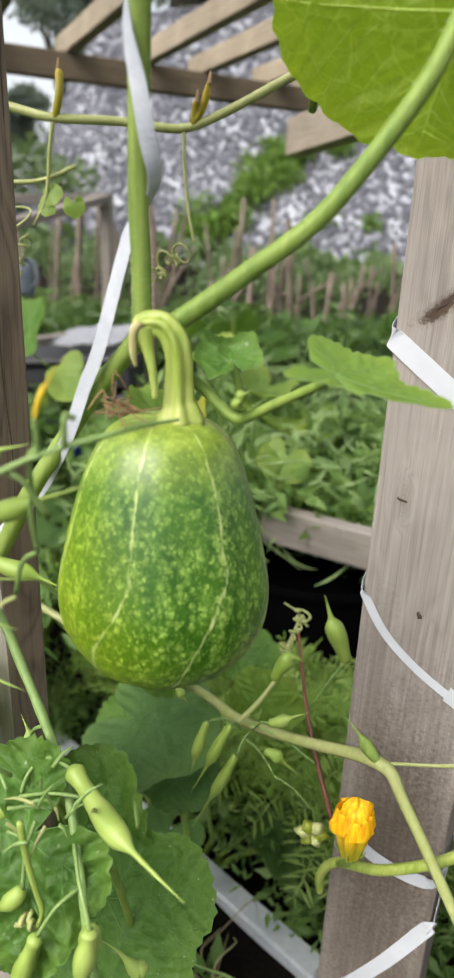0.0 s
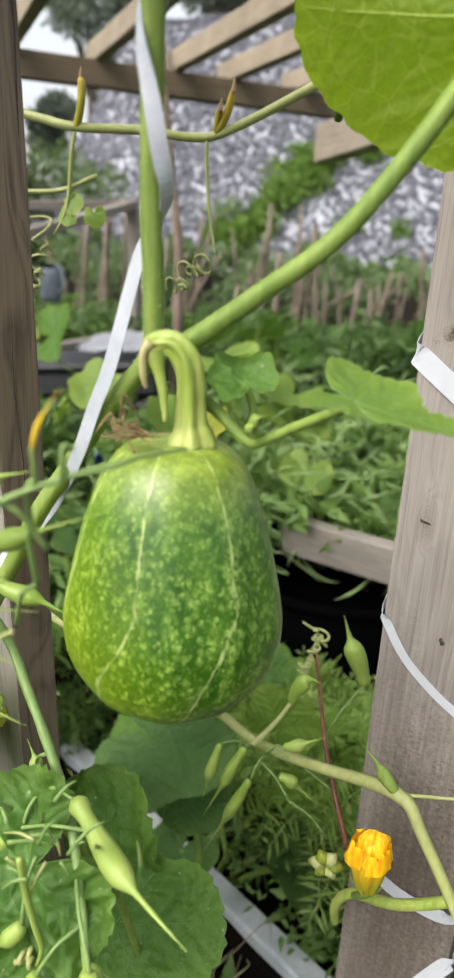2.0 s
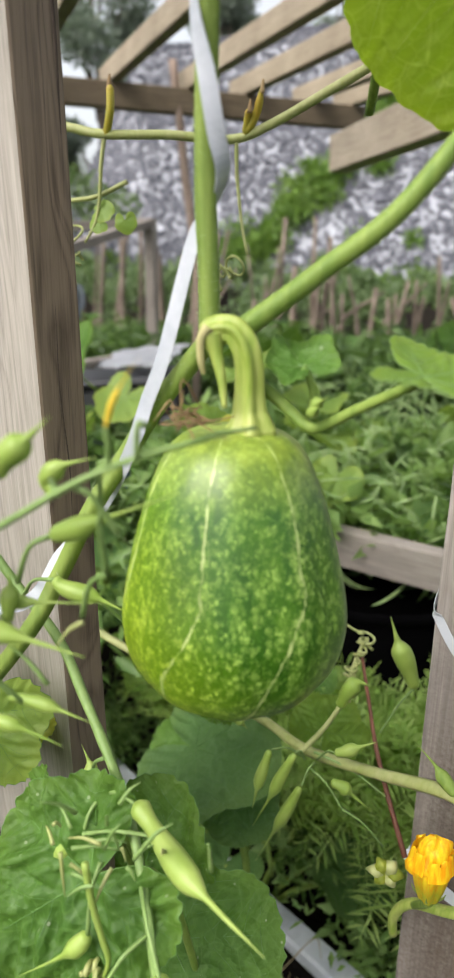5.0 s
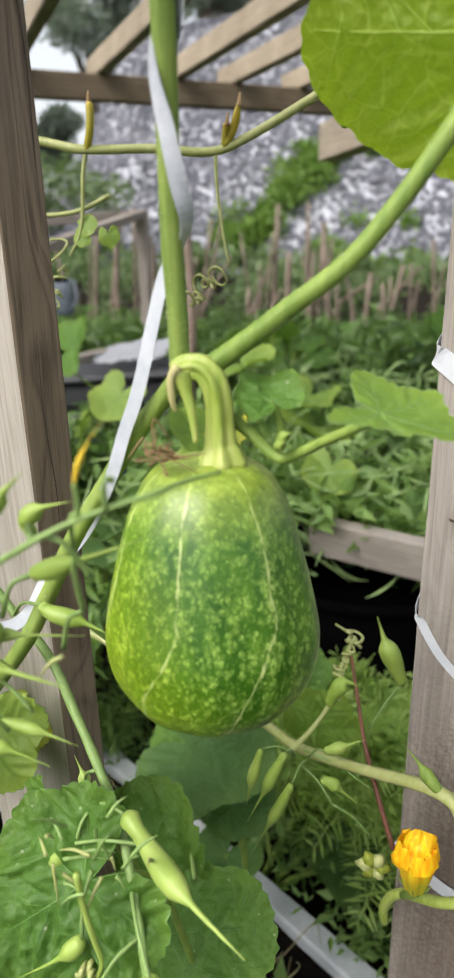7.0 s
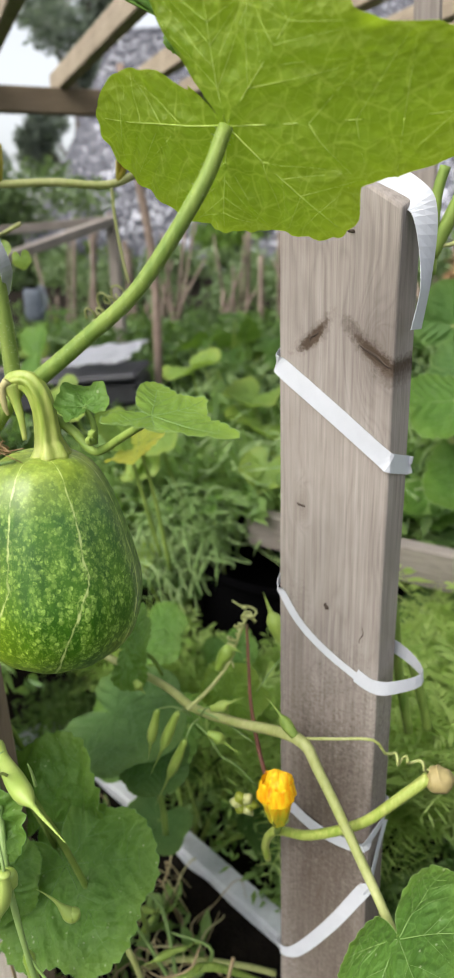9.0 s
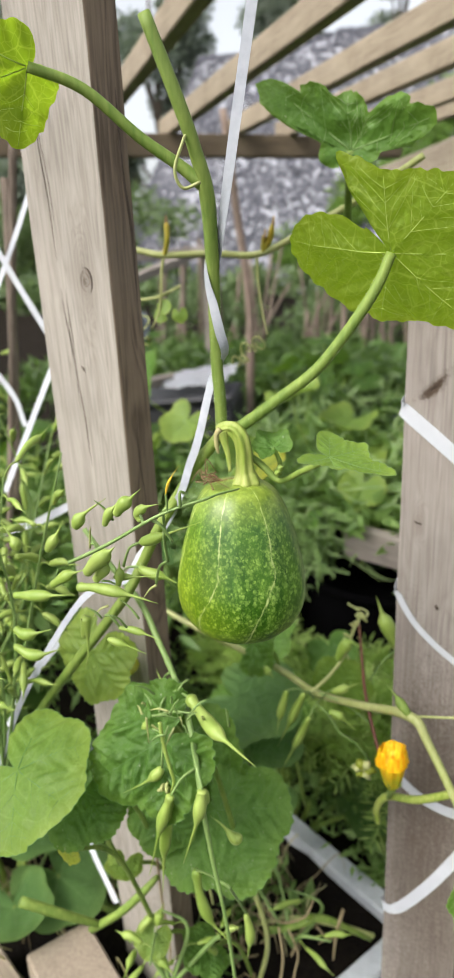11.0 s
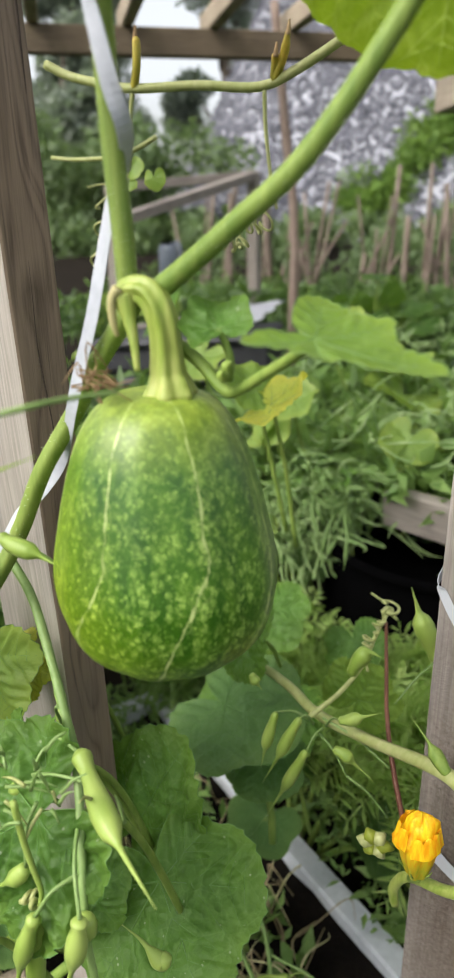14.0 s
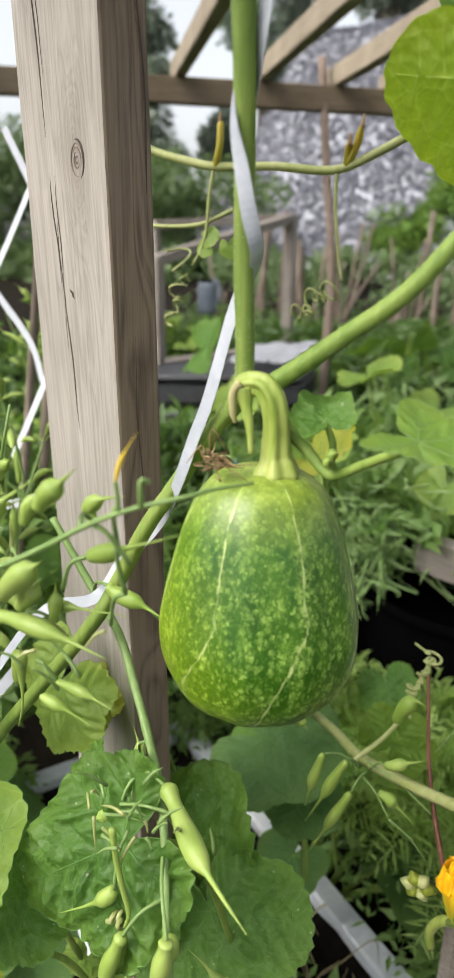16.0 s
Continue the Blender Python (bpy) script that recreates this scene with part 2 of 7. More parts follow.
def mat_squash(centre, phase):
    """Green rind: clustered pale flecks in columns, seven pale meridian stripes, paler at the crown; one flank
    yellower, with its lit side put into the colour.
    """
    n = Nodes("squash_rind")
    tc = n.put("ShaderNodeTexCoord").outputs["Object"]
    sep = n.put("ShaderNodeSeparateXYZ", Vector=tc)
    x, y, z = (n.math("SUBTRACT", sep.outputs[i], centre[i]) for i in range(3))
    wob = n.math("ADD", n.math("MULTIPLY", n.math("SUBTRACT", n.noise(tc, 30.0, 3), 0.5), 0.2), n.math("MULTIPLY", n.math("MINIMUM", n.math("SUBTRACT", z, 0.012), 0.0), -8.5))
    ang = n.math("ADD", n.math("ARCTAN2", y, x), wob)
    turn = n.math("MULTIPLY", n.math("SUBTRACT", ang, phase), 7 / (2 * math.pi))
    off = n.math("ABSOLUTE", n.math("SUBTRACT", n.math("FRACT", n.math("ADD", turn, 0.5)), 0.5))
    ragged = n.noise(n.coords((1, 1, 0.25)), 260.0, 4)
    width = n.math("MULTIPLY", n.math("SUBTRACT", ragged, 0.3), 0.105)
    soft = n.math("MULTIPLY", n.math("SUBTRACT", width, off), 55.0, clamp=True)
    gaps = n.ramp(n.noise(tc, 48.0, 2), [(0.34, (0.3,) * 3), (0.5, (1, 1, 1))])
    stripe = n.math("MULTIPLY", n.math("MULTIPLY", soft, gaps), 0.85)
    # flecks: irregular round cells of two sizes, strongest in columns between the ribs
    streaks = n.noise(n.coords((1, 1, 0.3)), 130.0, 5, 0.6)
    patchy = n.noise(n.coords((1, 1, 0.7)), 75.0, 3)
    warp = n.put("ShaderNodeTexNoise", Vector=tc, Scale=420.0, Detail=2.0).outputs["Color"]
    bent = n.put("ShaderNodeVectorMath", **{"0": n.coords((1, 1, 0.72)), "1": n.put("ShaderNodeVectorMath", **{"0": warp, "1": (0.0035,) * 3}).outputs[0]})
    bent.inputs[1].links[0].from_node.operation = "MULTIPLY"
    flecks = None
    for scale, low, vary in ((330.0, 0.4, 0.34), (700.0, 0.3, 0.36)):
        cell = n.put("ShaderNodeTexVoronoi", Vector=bent.outputs[0], Scale=scale)
        pick = n.put("ShaderNodeSeparateXYZ", Vector=cell.outputs["Color"]).outputs[0]
        size = n.math("ADD", low, n.math("MULTIPLY", pick, vary))
        size = n.math("ADD", size, n.math("MULTIPLY", n.math("SUBTRACT", n.math("ADD", streaks, patchy), 1.0), 0.55))
        one = n.math("MULTIPLY", n.math("SUBTRACT", size, cell.outputs["Distance"]), 2.6, clamp=True)
        flecks = one if flecks is None else n.math("ADD", n.math("MULTIPLY", flecks, 0.5), n.math("MULTIPLY", one, n.math("ADD", 0.35, n.math("MULTIPLY", flecks, 0.6))), clamp=True)
    # flank: the rind's yellower tint, with the light on that side coloured in
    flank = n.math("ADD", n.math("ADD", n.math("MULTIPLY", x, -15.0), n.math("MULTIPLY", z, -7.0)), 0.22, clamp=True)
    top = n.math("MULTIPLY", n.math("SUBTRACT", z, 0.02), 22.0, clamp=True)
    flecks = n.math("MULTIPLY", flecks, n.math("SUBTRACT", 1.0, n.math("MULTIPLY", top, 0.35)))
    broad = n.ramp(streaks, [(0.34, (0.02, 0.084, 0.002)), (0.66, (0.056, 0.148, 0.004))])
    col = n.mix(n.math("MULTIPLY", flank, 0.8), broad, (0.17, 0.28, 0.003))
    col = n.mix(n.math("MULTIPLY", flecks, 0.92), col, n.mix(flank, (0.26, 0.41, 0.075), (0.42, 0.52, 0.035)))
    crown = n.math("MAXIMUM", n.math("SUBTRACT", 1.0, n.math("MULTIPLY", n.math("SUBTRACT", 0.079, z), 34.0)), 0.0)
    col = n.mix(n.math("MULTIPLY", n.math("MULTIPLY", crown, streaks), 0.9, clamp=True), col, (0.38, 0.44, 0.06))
    # fine branching threads beside the stripes
    edge = n.put("ShaderNodeTexVoronoi", Vector=bent.outputs[0], Scale=170.0)
    edge.feature = "DISTANCE_TO_EDGE"
    thread = n.math("MULTIPLY", n.math("SUBTRACT", 0.07, edge.outputs["Distance"]), 14.0, clamp=True)
    beside = n.math("MULTIPLY", n.math("MULTIPLY", n.math("SUBTRACT", 0.15, off), 7.0, clamp=True), n.math("MULTIPLY", n.math("SUBTRACT", patchy, 0.46), 8.0, clamp=True))
    col = n.mix(n.math("MULTIPLY", n.math("MULTIPLY", thread, beside), 0.5), col, (0.42, 0.5, 0.17))
    col = n.mix(stripe, col, (0.44, 0.52, 0.19))
    h = n.math("ADD", n.math("MULTIPLY", flecks, 0.3), n.math("MULTIPLY", n.noise(tc, 110.0, 4), 0.8))
    return n.surface(col, 0.42, n.bump(h, 0.3, 0.0012), spec=0.5, coat=0.06)


M_leaf = mat_leaf("leaf_green", (0.017, 0.075, 0.008), (0.113, 0.28, 0.03), (0.27, 0.5, 0.03), share=0.32, spots=0.4, net=0.3, rough=0.44, relief=0.9, spec=0.24)
# Brighter copy of the leaf green; light through the blade raised in its colour.
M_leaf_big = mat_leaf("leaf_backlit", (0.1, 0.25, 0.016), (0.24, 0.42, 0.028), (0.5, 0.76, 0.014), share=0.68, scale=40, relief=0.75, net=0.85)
M_leaf_dark = mat_leaf("leaf_bluish", (0.034, 0.115, 0.02), (0.125, 0.285, 0.052), (0.2, 0.42, 0.05), share=0.28, rough=0.5, relief=0.6, spec=0.18, net=0.25)
M_leaf_pale = mat_leaf("leaf_fresh", (0.11, 0.25, 0.025), (0.26, 0.46, 0.06), (0.34, 0.54, 0.05), share=0.4)
# Young leaf green; also lightens one shaded grown leaf in place of light.
M_leaf_young_lit = mat_leaf("leaf_young_lit", (0.07, 0.18, 0.018), (0.2, 0.39, 0.045), (0.34, 0.56, 0.04), share=0.4, net=0.25, spec=0.2)
M_leaf_yellow = mat_leaf("leaf_yellowing", (0.18, 0.34, 0.03), (0.42, 0.54, 0.05), (0.7, 0.72, 0.05), share=0.45, net=0.2)
M_herb = mat_leaf("herb", (0.07, 0.2, 0.034), (0.3, 0.52, 0.11), (0.42, 0.66, 0.09), share=0.45, scale=20)
# Dark tone lowered to carry the shade in gaps between leaves.
M_bed = mat_leaf("bed_herb", (0.015, 0.055, 0.008), (0.21, 0.41, 0.07), (0.3, 0.52, 0.06), share=0.3, spec=0.5, scale=20)
# Fill green darkened throughout: shade low in the bed put into its colour.
M_herb_shade = mat_leaf("herb_shade", (0.01, 0.036, 0.005), (0.07, 0.165, 0.024), (0.1, 0.24, 0.03), share=0.2, scale=20)
M_vein = mat_plain("vein", (0.14, 0.25, 0.06), (0.21, 0.33, 0.1), 0.5, 80)
M_vein_low = mat_plain("vein_green", (0.07, 0.17, 0.03), (0.13, 0.26, 0.05), 0.5, 80)
# Veins lightened to match: that light as plain opaque colour.
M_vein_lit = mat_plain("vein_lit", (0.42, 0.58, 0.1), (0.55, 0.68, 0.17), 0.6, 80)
M_vine = mat_stem("vine", (0.14, 0.25, 0.034), (0.36, 0.47, 0.1), rough=0.58)
M_petiole = mat_stem("petiole", (0.15, 0.27, 0.036), (0.36, 0.48, 0.1), rough=0.58)
M_pale = mat_stem("pale_vine", (0.38, 0.44, 0.12), (0.58, 0.6, 0.27))
M_stub = mat_stem("flower_stub", (0.34, 0.4, 0.05), (0.66, 0.44, 0.05), 160)
M_ped = mat_stem("peduncle", (0.26, 0.4, 0.04), (0.62, 0.66, 0.2), 300)
M_pod = mat_stem("pod", (0.27, 0.42, 0.06), (0.47, 0.6, 0.15), 60, rough=0.42)
M_herbstem = mat_stem("herb_stem", (0.2, 0.34, 0.085), (0.34, 0.49, 0.16))
M_bristle = mat_plain("bristle", (0.3, 0.38, 0.18), (0.42, 0.5, 0.28), 0.5)
M_yellow = mat_plain("yellowed", (0.6, 0.38, 0.02), (0.75, 0.55, 0.05), 0.5)
M_tan = mat_plain("tan_stub", (0.36, 0.33, 0.14), (0.52, 0.48, 0.26), 0.7)
M_fruit = mat_plain("young_fruit", (0.24, 0.2, 0.08), (0.46, 0.36, 0.16), 0.6, 120)
M_dry = mat_plain("dried", (0.16, 0.09, 0.04), (0.34, 0.24, 0.12), 0.8)
M_red = mat_plain("red_stalk", (0.1, 0.035, 0.02), (0.19, 0.075, 0.04), 0.5)


def mat_petal(base_z, height):
    """Petals: yellow and orange, greenish towards the base."""
    n = Nodes("petal")
    tc = n.put("ShaderNodeTexCoord").outputs["Object"]
    z = n.put("ShaderNodeSeparateXYZ", Vector=tc).outputs[2]
    up = n.math("DIVIDE", n.math("SUBTRACT", z, base_z), height)
    lines = n.noise(n.coords((1, 1, 0.15)), 320.0, 3)
    col = n.ramp(lines, [(0.38, (0.95, 0.44, 0.004)), (0.6, (1.0, 0.7, 0.02))])
    green = n.math("MULTIPLY", n.math("SUBTRACT", 0.6, up), 2.6, clamp=True)
    col = n.mix(n.math("MULTIPLY", green, n.math("ADD", lines, 0.25), clamp=True), col, (0.34, 0.4, 0.03))
    return n.surface(col, 0.5, n.bump(lines, 0.5, 0.001), translucent=col, through_share=0.3)


M_tie = mat_plain("clear_white_plastic", (0.3, 0.325, 0.36), (0.46, 0.48, 0.52), 0.45, 150, 0.08, 0.0004)
M_tape = mat_plain("white_tape", (0.47, 0.49, 0.53), (0.58, 0.6, 0.64), 0.45, 60, 0.06, 0.0004)
M_tray = mat_plain("grey_white_plastic", (0.36, 0.39, 0.43), (0.55, 0.58, 0.62), 0.5, 90, 0.2)
M_can = mat_plain("grey_plastic", (0.1, 0.12, 0.15), (0.2, 0.23, 0.27), 0.4)
M_soil = mat_plain("soil", (0.004, 0.003, 0.0025), (0.016, 0.012, 0.008), 0.95, 90, 1.0, 0.006, spec=0.1)
M_crate = mat_plain("dark_grey_plastic", (0.012, 0.012, 0.014), (0.045, 0.046, 0.052), 0.55, 25, 0.3, 0.002)
# Blacker than plastic: shade under the plank and in openings is in the colour.
M_black = mat_plain("black_plastic_shade", (0.0006, 0.0006, 0.0007), (0.0016, 0.0016, 0.0018), 0.9, 60, spec=0.02)
M_root = mat_plain("root", (0.2, 0.15, 0.08), (0.4, 0.32, 0.18), 0.8)
M_blue = mat_plain("blue_plastic", (0.01, 0.02, 0.25), (0.02, 0.04, 0.4), 0.4)
M_gouge = mat_plain("gouge", (0.1, 0.075, 0.06), (0.2, 0.165, 0.135), 0.9)
M_crack = mat_plain("crack", (0.03, 0.02, 0.015), (0.08, 0.06, 0.045), 0.9)
M_board = mat_wood("rafter_wood", (0.26, 0.21, 0.15), (0.5, 0.42, 0.31), stainy=0.3)
M_pine = mat_wood("pale_wood", (0.45, 0.37, 0.28), (0.7, 0.61, 0.49), stainy=0.15)
M_block = mat_wood("block_wood", (0.25, 0.2, 0.155), (0.48, 0.4, 0.31), stainy=0.3)
M_beam = mat_wood("beam_wood", (0.13, 0.1, 0.07), (0.27, 0.21, 0.14), stainy=0.4)
M_rail = mat_wood("rail_wood", (0.24, 0.205, 0.18), (0.43, 0.385, 0.34), stainy=0.4)
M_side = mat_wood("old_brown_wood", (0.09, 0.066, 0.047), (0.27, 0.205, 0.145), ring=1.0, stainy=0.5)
M_stick = mat_wood("stick_wood", (0.09, 0.065, 0.05), (0.36, 0.29, 0.23))
M_cane = mat_wood("cane_wood", (0.2, 0.14, 0.11), (0.4, 0.31, 0.25))
M_rock = mat_plain("crushed_stone", (0.21, 0.217, 0.245), (0.43, 0.44, 0.485), 0.85, 3.0, 0.6, 0.02)
M_bark = mat_plain("bark", (0.05, 0.04, 0.03), (0.14, 0.11, 0.08), 0.9, 20, 0.8, 0.01)
# Tree and far bush greens lightened: distance haze put into the leaf colour.
M_tree = mat_leaf("tree_leaf", (0.12, 0.18, 0.1), (0.28, 0.38, 0.2), (0.26, 0.4, 0.12), share=0.35, scale=0.6)
M_far = mat_leaf("bush_leaf", (0.08, 0.16, 0.045), (0.19, 0.31, 0.085), (0.28, 0.44, 0.09), share=0.35, scale=2)
M_scrub = mat_leaf("scrub_leaf", (0.08, 0.2, 0.02), (0.22, 0.4, 0.05), (0.3, 0.5, 0.05), share=0.3, scale=2)

# ---- builders ----


def part(name, bm, material, parent=None, label="", smooth=True):
    """Links a bmesh as one mesh object, under a thing or a part."""
    me = bpy.data.meshes.new(name)
    bm.to_mesh(me)
    bm.free()
    return part_of(name, me, material, parent, label, smooth)


def part_of(name, me, material, parent=None, label="", smooth=True):
    if not me.materials:
        me.materials.append(material)
    if smooth:
        me.shade_smooth()
    ob = new(name, me)
    if parent is not None:
        ob.parent = parent
        ob.matrix_parent_inverse = parent.matrix_basis.inverted() if parent.parent is None else Matrix.Identity(4)
    if label:
        ob["label"] = label
    return ob


def thing(name, label, category, at=(0, 0, 0), group="", kind=""):
    ob = new(name)
    ob.location = at
    ob.empty_display_size = 0.02
    bpy.context.view_layer.update()
    return tagged(ob, label, category, group, kind)


def spline(pts, n=6):
    """Points of a smooth curve through pts."""
    p = [Vector(q) for q in pts]
    p = [p[0] * 2 - p[1]] + p + [p[-1] * 2 - p[-2]]
    out = []
    for i in range(1, len(p) - 2):
        for k in range(n):
            s = k / n
            out.append(0.5 * (2 * p[i] + (p[i + 1] - p[i - 1]) * s + (2 * p[i - 1] - 5 * p[i] + 4 * p[i + 1] - p[i + 2]) * s * s
                              + (3 * p[i] - p[i - 1] - 3 * p[i + 1] + p[i + 2]) * s ** 3))
    return out + [p[-2]]


def frames_along(line):
    """A normal and a binormal at each point, without twist."""
    tan = [(line[min(i + 1, len(line) - 1)] - line[max(i - 1, 0)]).normalized() for i in range(len(line))]
    nrm = tan[0].orthogonal().normalized()
    res = []
    for t in tan:
        nrm = (nrm - t * nrm.dot(t))
        nrm = nrm.normalized() if nrm.length > 1e-6 else t.orthogonal().normalized()
        res.append((nrm.copy(), t.cross(nrm)))
    return res


def tube(bm, pts, radius, seg=8, n=6, ridges=0, ridge=0.0, wobble=0.0):
    """A capped tube through pts; radius: a number, a list along the way, or a function of 0..1."""
    line = spline(pts, n) if n else [Vector(q) for q in pts]
    fr = frames_along(line)
    rings = []
    for i, (c, (a, b)) in enumerate(zip(line, fr)):
        s = i / (len(line) - 1)
        if callable(radius):
            r = radius(s)
        elif isinstance(radius, (list, tuple)):
            q = s * (len(radius) - 1)
            k = min(int(q), len(radius) - 2)
            r = radius[k] + (radius[k + 1] - radius[k]) * (q - k)
        else:
            r = radius
        if wobble:
            r *= 1 + wobble * (noise.noise(c * 90) - 0.0)
        ring = []
        for j in range(seg):
            w = 2 * math.pi * j / seg
            rr = r * (1 + ridge * math.cos(ridges * w)) if ridges else r
            ring.append(bm.verts.new(c + (a * math.cos(w) + b * math.sin(w)) * rr))
        rings.append(ring)
    for u, v in zip(rings, rings[1:]):
        for j in range(seg):
            bm.faces.new((u[j], u[(j + 1) % seg], v[(j + 1) % seg], v[j]))
    bm.faces.new(rings[0][::-1])
    bm.faces.new(rings[-1])
    return line


def tube_part(name, pts, radius, material, parent=None, label="", seg=8, n=6, **more):
    bm = bmesh.new()
    tube(bm, pts, radius, seg, n, **more)
    return part(name, bm, material, parent, label)


def bristles(name, pts, radius, parent, count=160, length=0.0016):
    """Short stiff hairs on a stem."""
    line = spline(pts, 8)
    fr = frames_along(line)
    rng = random.Random(len(pts) * 31 + count)
    bm = bmesh.new()
    for _ in range(count):
        i = rng.randrange(len(line) - 1)
        c = line[i].lerp(line[i + 1], rng.random())
        w = rng.uniform(0, 2 * math.pi)
        out = fr[i][0] * math.cos(w) + fr[i][1] * math.sin(w)
        side = out.cross(line[i + 1] - line[i]).normalized() * 0.00022
        ln = length * rng.uniform(0.5, 1.3)
        p = c + out * radius * 0.97
        up = (line[i + 1] - line[i]).normalized() * 0.00022
        vs = [bm.verts.new(p + side), bm.verts.new(p - side), bm.verts.new(p + up), bm.verts.new(p + out * ln)]
        for a, b in ((0, 1), (1, 2), (2, 0)):
            bm.faces.new((vs[a], vs[b], vs[3]))
    ob = part(name, bm, M_bristle, parent, "fine pale hairs")
    ob["kind"] = "stuff"
    return ob


def ribbon(bm, pts, ups, width, thick=0.0004, n=6):
    """A flat band through pts whose broad side faces ups."""
    line = spline(pts, n)
    faces = spline(ups, n)
    rows = []
    for i, c in enumerate(line):
        t = (line[min(i + 1, len(line) - 1)] - line[max(i - 1, 0)]).normalized()
        f = faces[i] - t * faces[i].dot(t)
        f.normalize()
        s = t.cross(f) * width * 0.5
        f = f * thick
        rows.append([bm.verts.new(c + s), bm.verts.new(c + s + f), bm.verts.new(c + f * 1.05), bm.verts.new(c - s + f), bm.verts.new(c - s), bm.verts.new(c)])
    for u, v in zip(rows, rows[1:]):
        for j in range(6):
            bm.faces.new((u[j], u[(j + 1) % 6], v[(j + 1) % 6], v[j]))
    bm.faces.new(rows[0][::-1])
    bm.faces.new(rows[-1])


def box(bm, m, sx, sy, sz, bevel=0.002, seg=1):
    """A bevelled box centred on the pose m."""
    made = bmesh.ops.create_cube(bm, size=1.0, matrix=m @ Matrix.Diagonal((sx, sy, sz, 1)))
    vs = set(made["verts"])
    if bevel:
        es = [e for e in bm.edges if e.verts[0] in vs and e.verts[1] in vs]
        bmesh.ops.bevel(bm, geom=es, offset=bevel, segments=seg, affect="EDGES", profile=0.5)


def beam_matrix(a, b, roll=0.0):
    """A pose whose z runs from a to b, at their middle; its length."""
    a, b = Vector(a), Vector(b)
    q = (b - a).to_track_quat("Z", "Y").to_matrix().to_4x4()
    return Matrix.Translation((a + b) / 2) @ q @ pose(0, 0, 0, 0, 0, roll), (b - a).length


def board(name, a, b, w, h, material, parent=None, label="", roll=0.0, bevel=0.003):
    """A sawn board from a to b; its mesh lies along its own z, so that the grain follows it."""
    m, ln = beam_matrix(a, b, roll)
    bm = bmesh.new()
    box(bm, Matrix.Identity(4), w, h, ln, bevel)
    for v in bm.verts:
        v.co += Vector((noise.noise(v.co * 3), noise.noise(v.co * 3 + Vector((5, 0, 0))), 0)) * 0.0015
    ob = part(name, bm, material, None, label, smooth=False)
    ob.matrix_basis = m
    if parent is not None:
        ob.parent = parent
        bpy.context.view_layer.update()
        ob.matrix_parent_inverse = parent.matrix_basis.inverted()
    return ob


def leaf_radius(th, lobes, sinus=0.5, teeth=0.03, count=46, seed=0):
    """The outline of a lobed leaf about its hub; th 0 points to the tip, pi to the stalk. Lobes of two numbers are rounded corners of the outline."""
    r = 0.0
    if len(lobes[0]) == 2:
        d = (math.degrees(th) - lobes[0][0]) % 360
        ring = [((a - lobes[0][0]) % 360, q) for a, q in lobes]
        ring = [(ring[-1][0] - 360, ring[-1][1])] + ring + [(360 + ring[k][0], ring[k][1]) for k in (0, 1)]
        k = max(i for i in range(1, len(ring) - 2) if ring[i][0] <= d)
        (_, p0), (a1, p1), (a2, p2), (_, p3) = ring[k - 1:k + 3]
        q = (d - a1) / (a2 - a1)
        r = 0.5 * (2 * p1 + (p2 - p0) * q + (2 * p0 - 5 * p1 + 4 * p2 - p3) * q * q + (3 * p1 - p0 - 3 * p2 + p3) * q ** 3)
        back = abs(th % (2 * math.pi) - math.pi)
        r *= 1 - 0.9 * math.exp(-(back / (sinus * 0.5)) ** 2)
        return r * (1 + teeth * (abs(math.sin(th * count / 2 + seed)) - 0.5))
    for ang, ln, wide in lobes:
        d = abs((th - ang + math.pi) % (2 * math.pi) - math.pi)
        r = max(r, ln * math.cos(min(d / wide, math.pi / 2)) ** 0.55) if d < wide * math.pi / 2 else r
    base = min(x[1] for x in lobes) * 0.62
    r = (r ** 4 + base ** 4) ** 0.25
    back = abs((th - math.pi + math.pi) % (2 * math.pi) - math.pi)
    r *= 1 - (1 - 0.12) * math.exp(-(back / (sinus * 0.5)) ** 2)
    return r * (1 + teeth * (abs(math.sin(th * count / 2 + seed)) - 0.5) + 0.02 * math.sin(th * 7 + seed * 3))


LOBES = ((0, 1.0, 0.84), (1.05, 0.95, 0.78), (-1.05, 0.95, 0.78), (2.1, 0.88, 0.84), (-2.1, 0.88, 0.84))


def leaf_height(r, th, cup, wave, seed, lobes, pucker):
    """Relief of the blade: cupped, waved at the rim, sunk along the main veins and quilted between the side veins."""
    h = cup * r * r + wave * r * r * math.sin(th * 3 + seed) + 0.4 * wave * r * math.sin(th * 5 - seed * 2)
    near = min(abs((th - a[0] + math.pi) % (2 * math.pi) - math.pi) for a in lobes)
    h += pucker * min(near * 1.6, 0.45) * r
    along = r * math.cos(near) - r * math.sin(near) * 0.75
    h += pucker * 0.26 * min(1.0, near * 5) * min(1, r * 2) * math.cos(along * 2 * math.pi * 5.5)
    h += pucker * 0.5 * noise.noise(Vector((r * math.cos(th) * 5, r * math.sin(th) * 5, seed)))
    return h


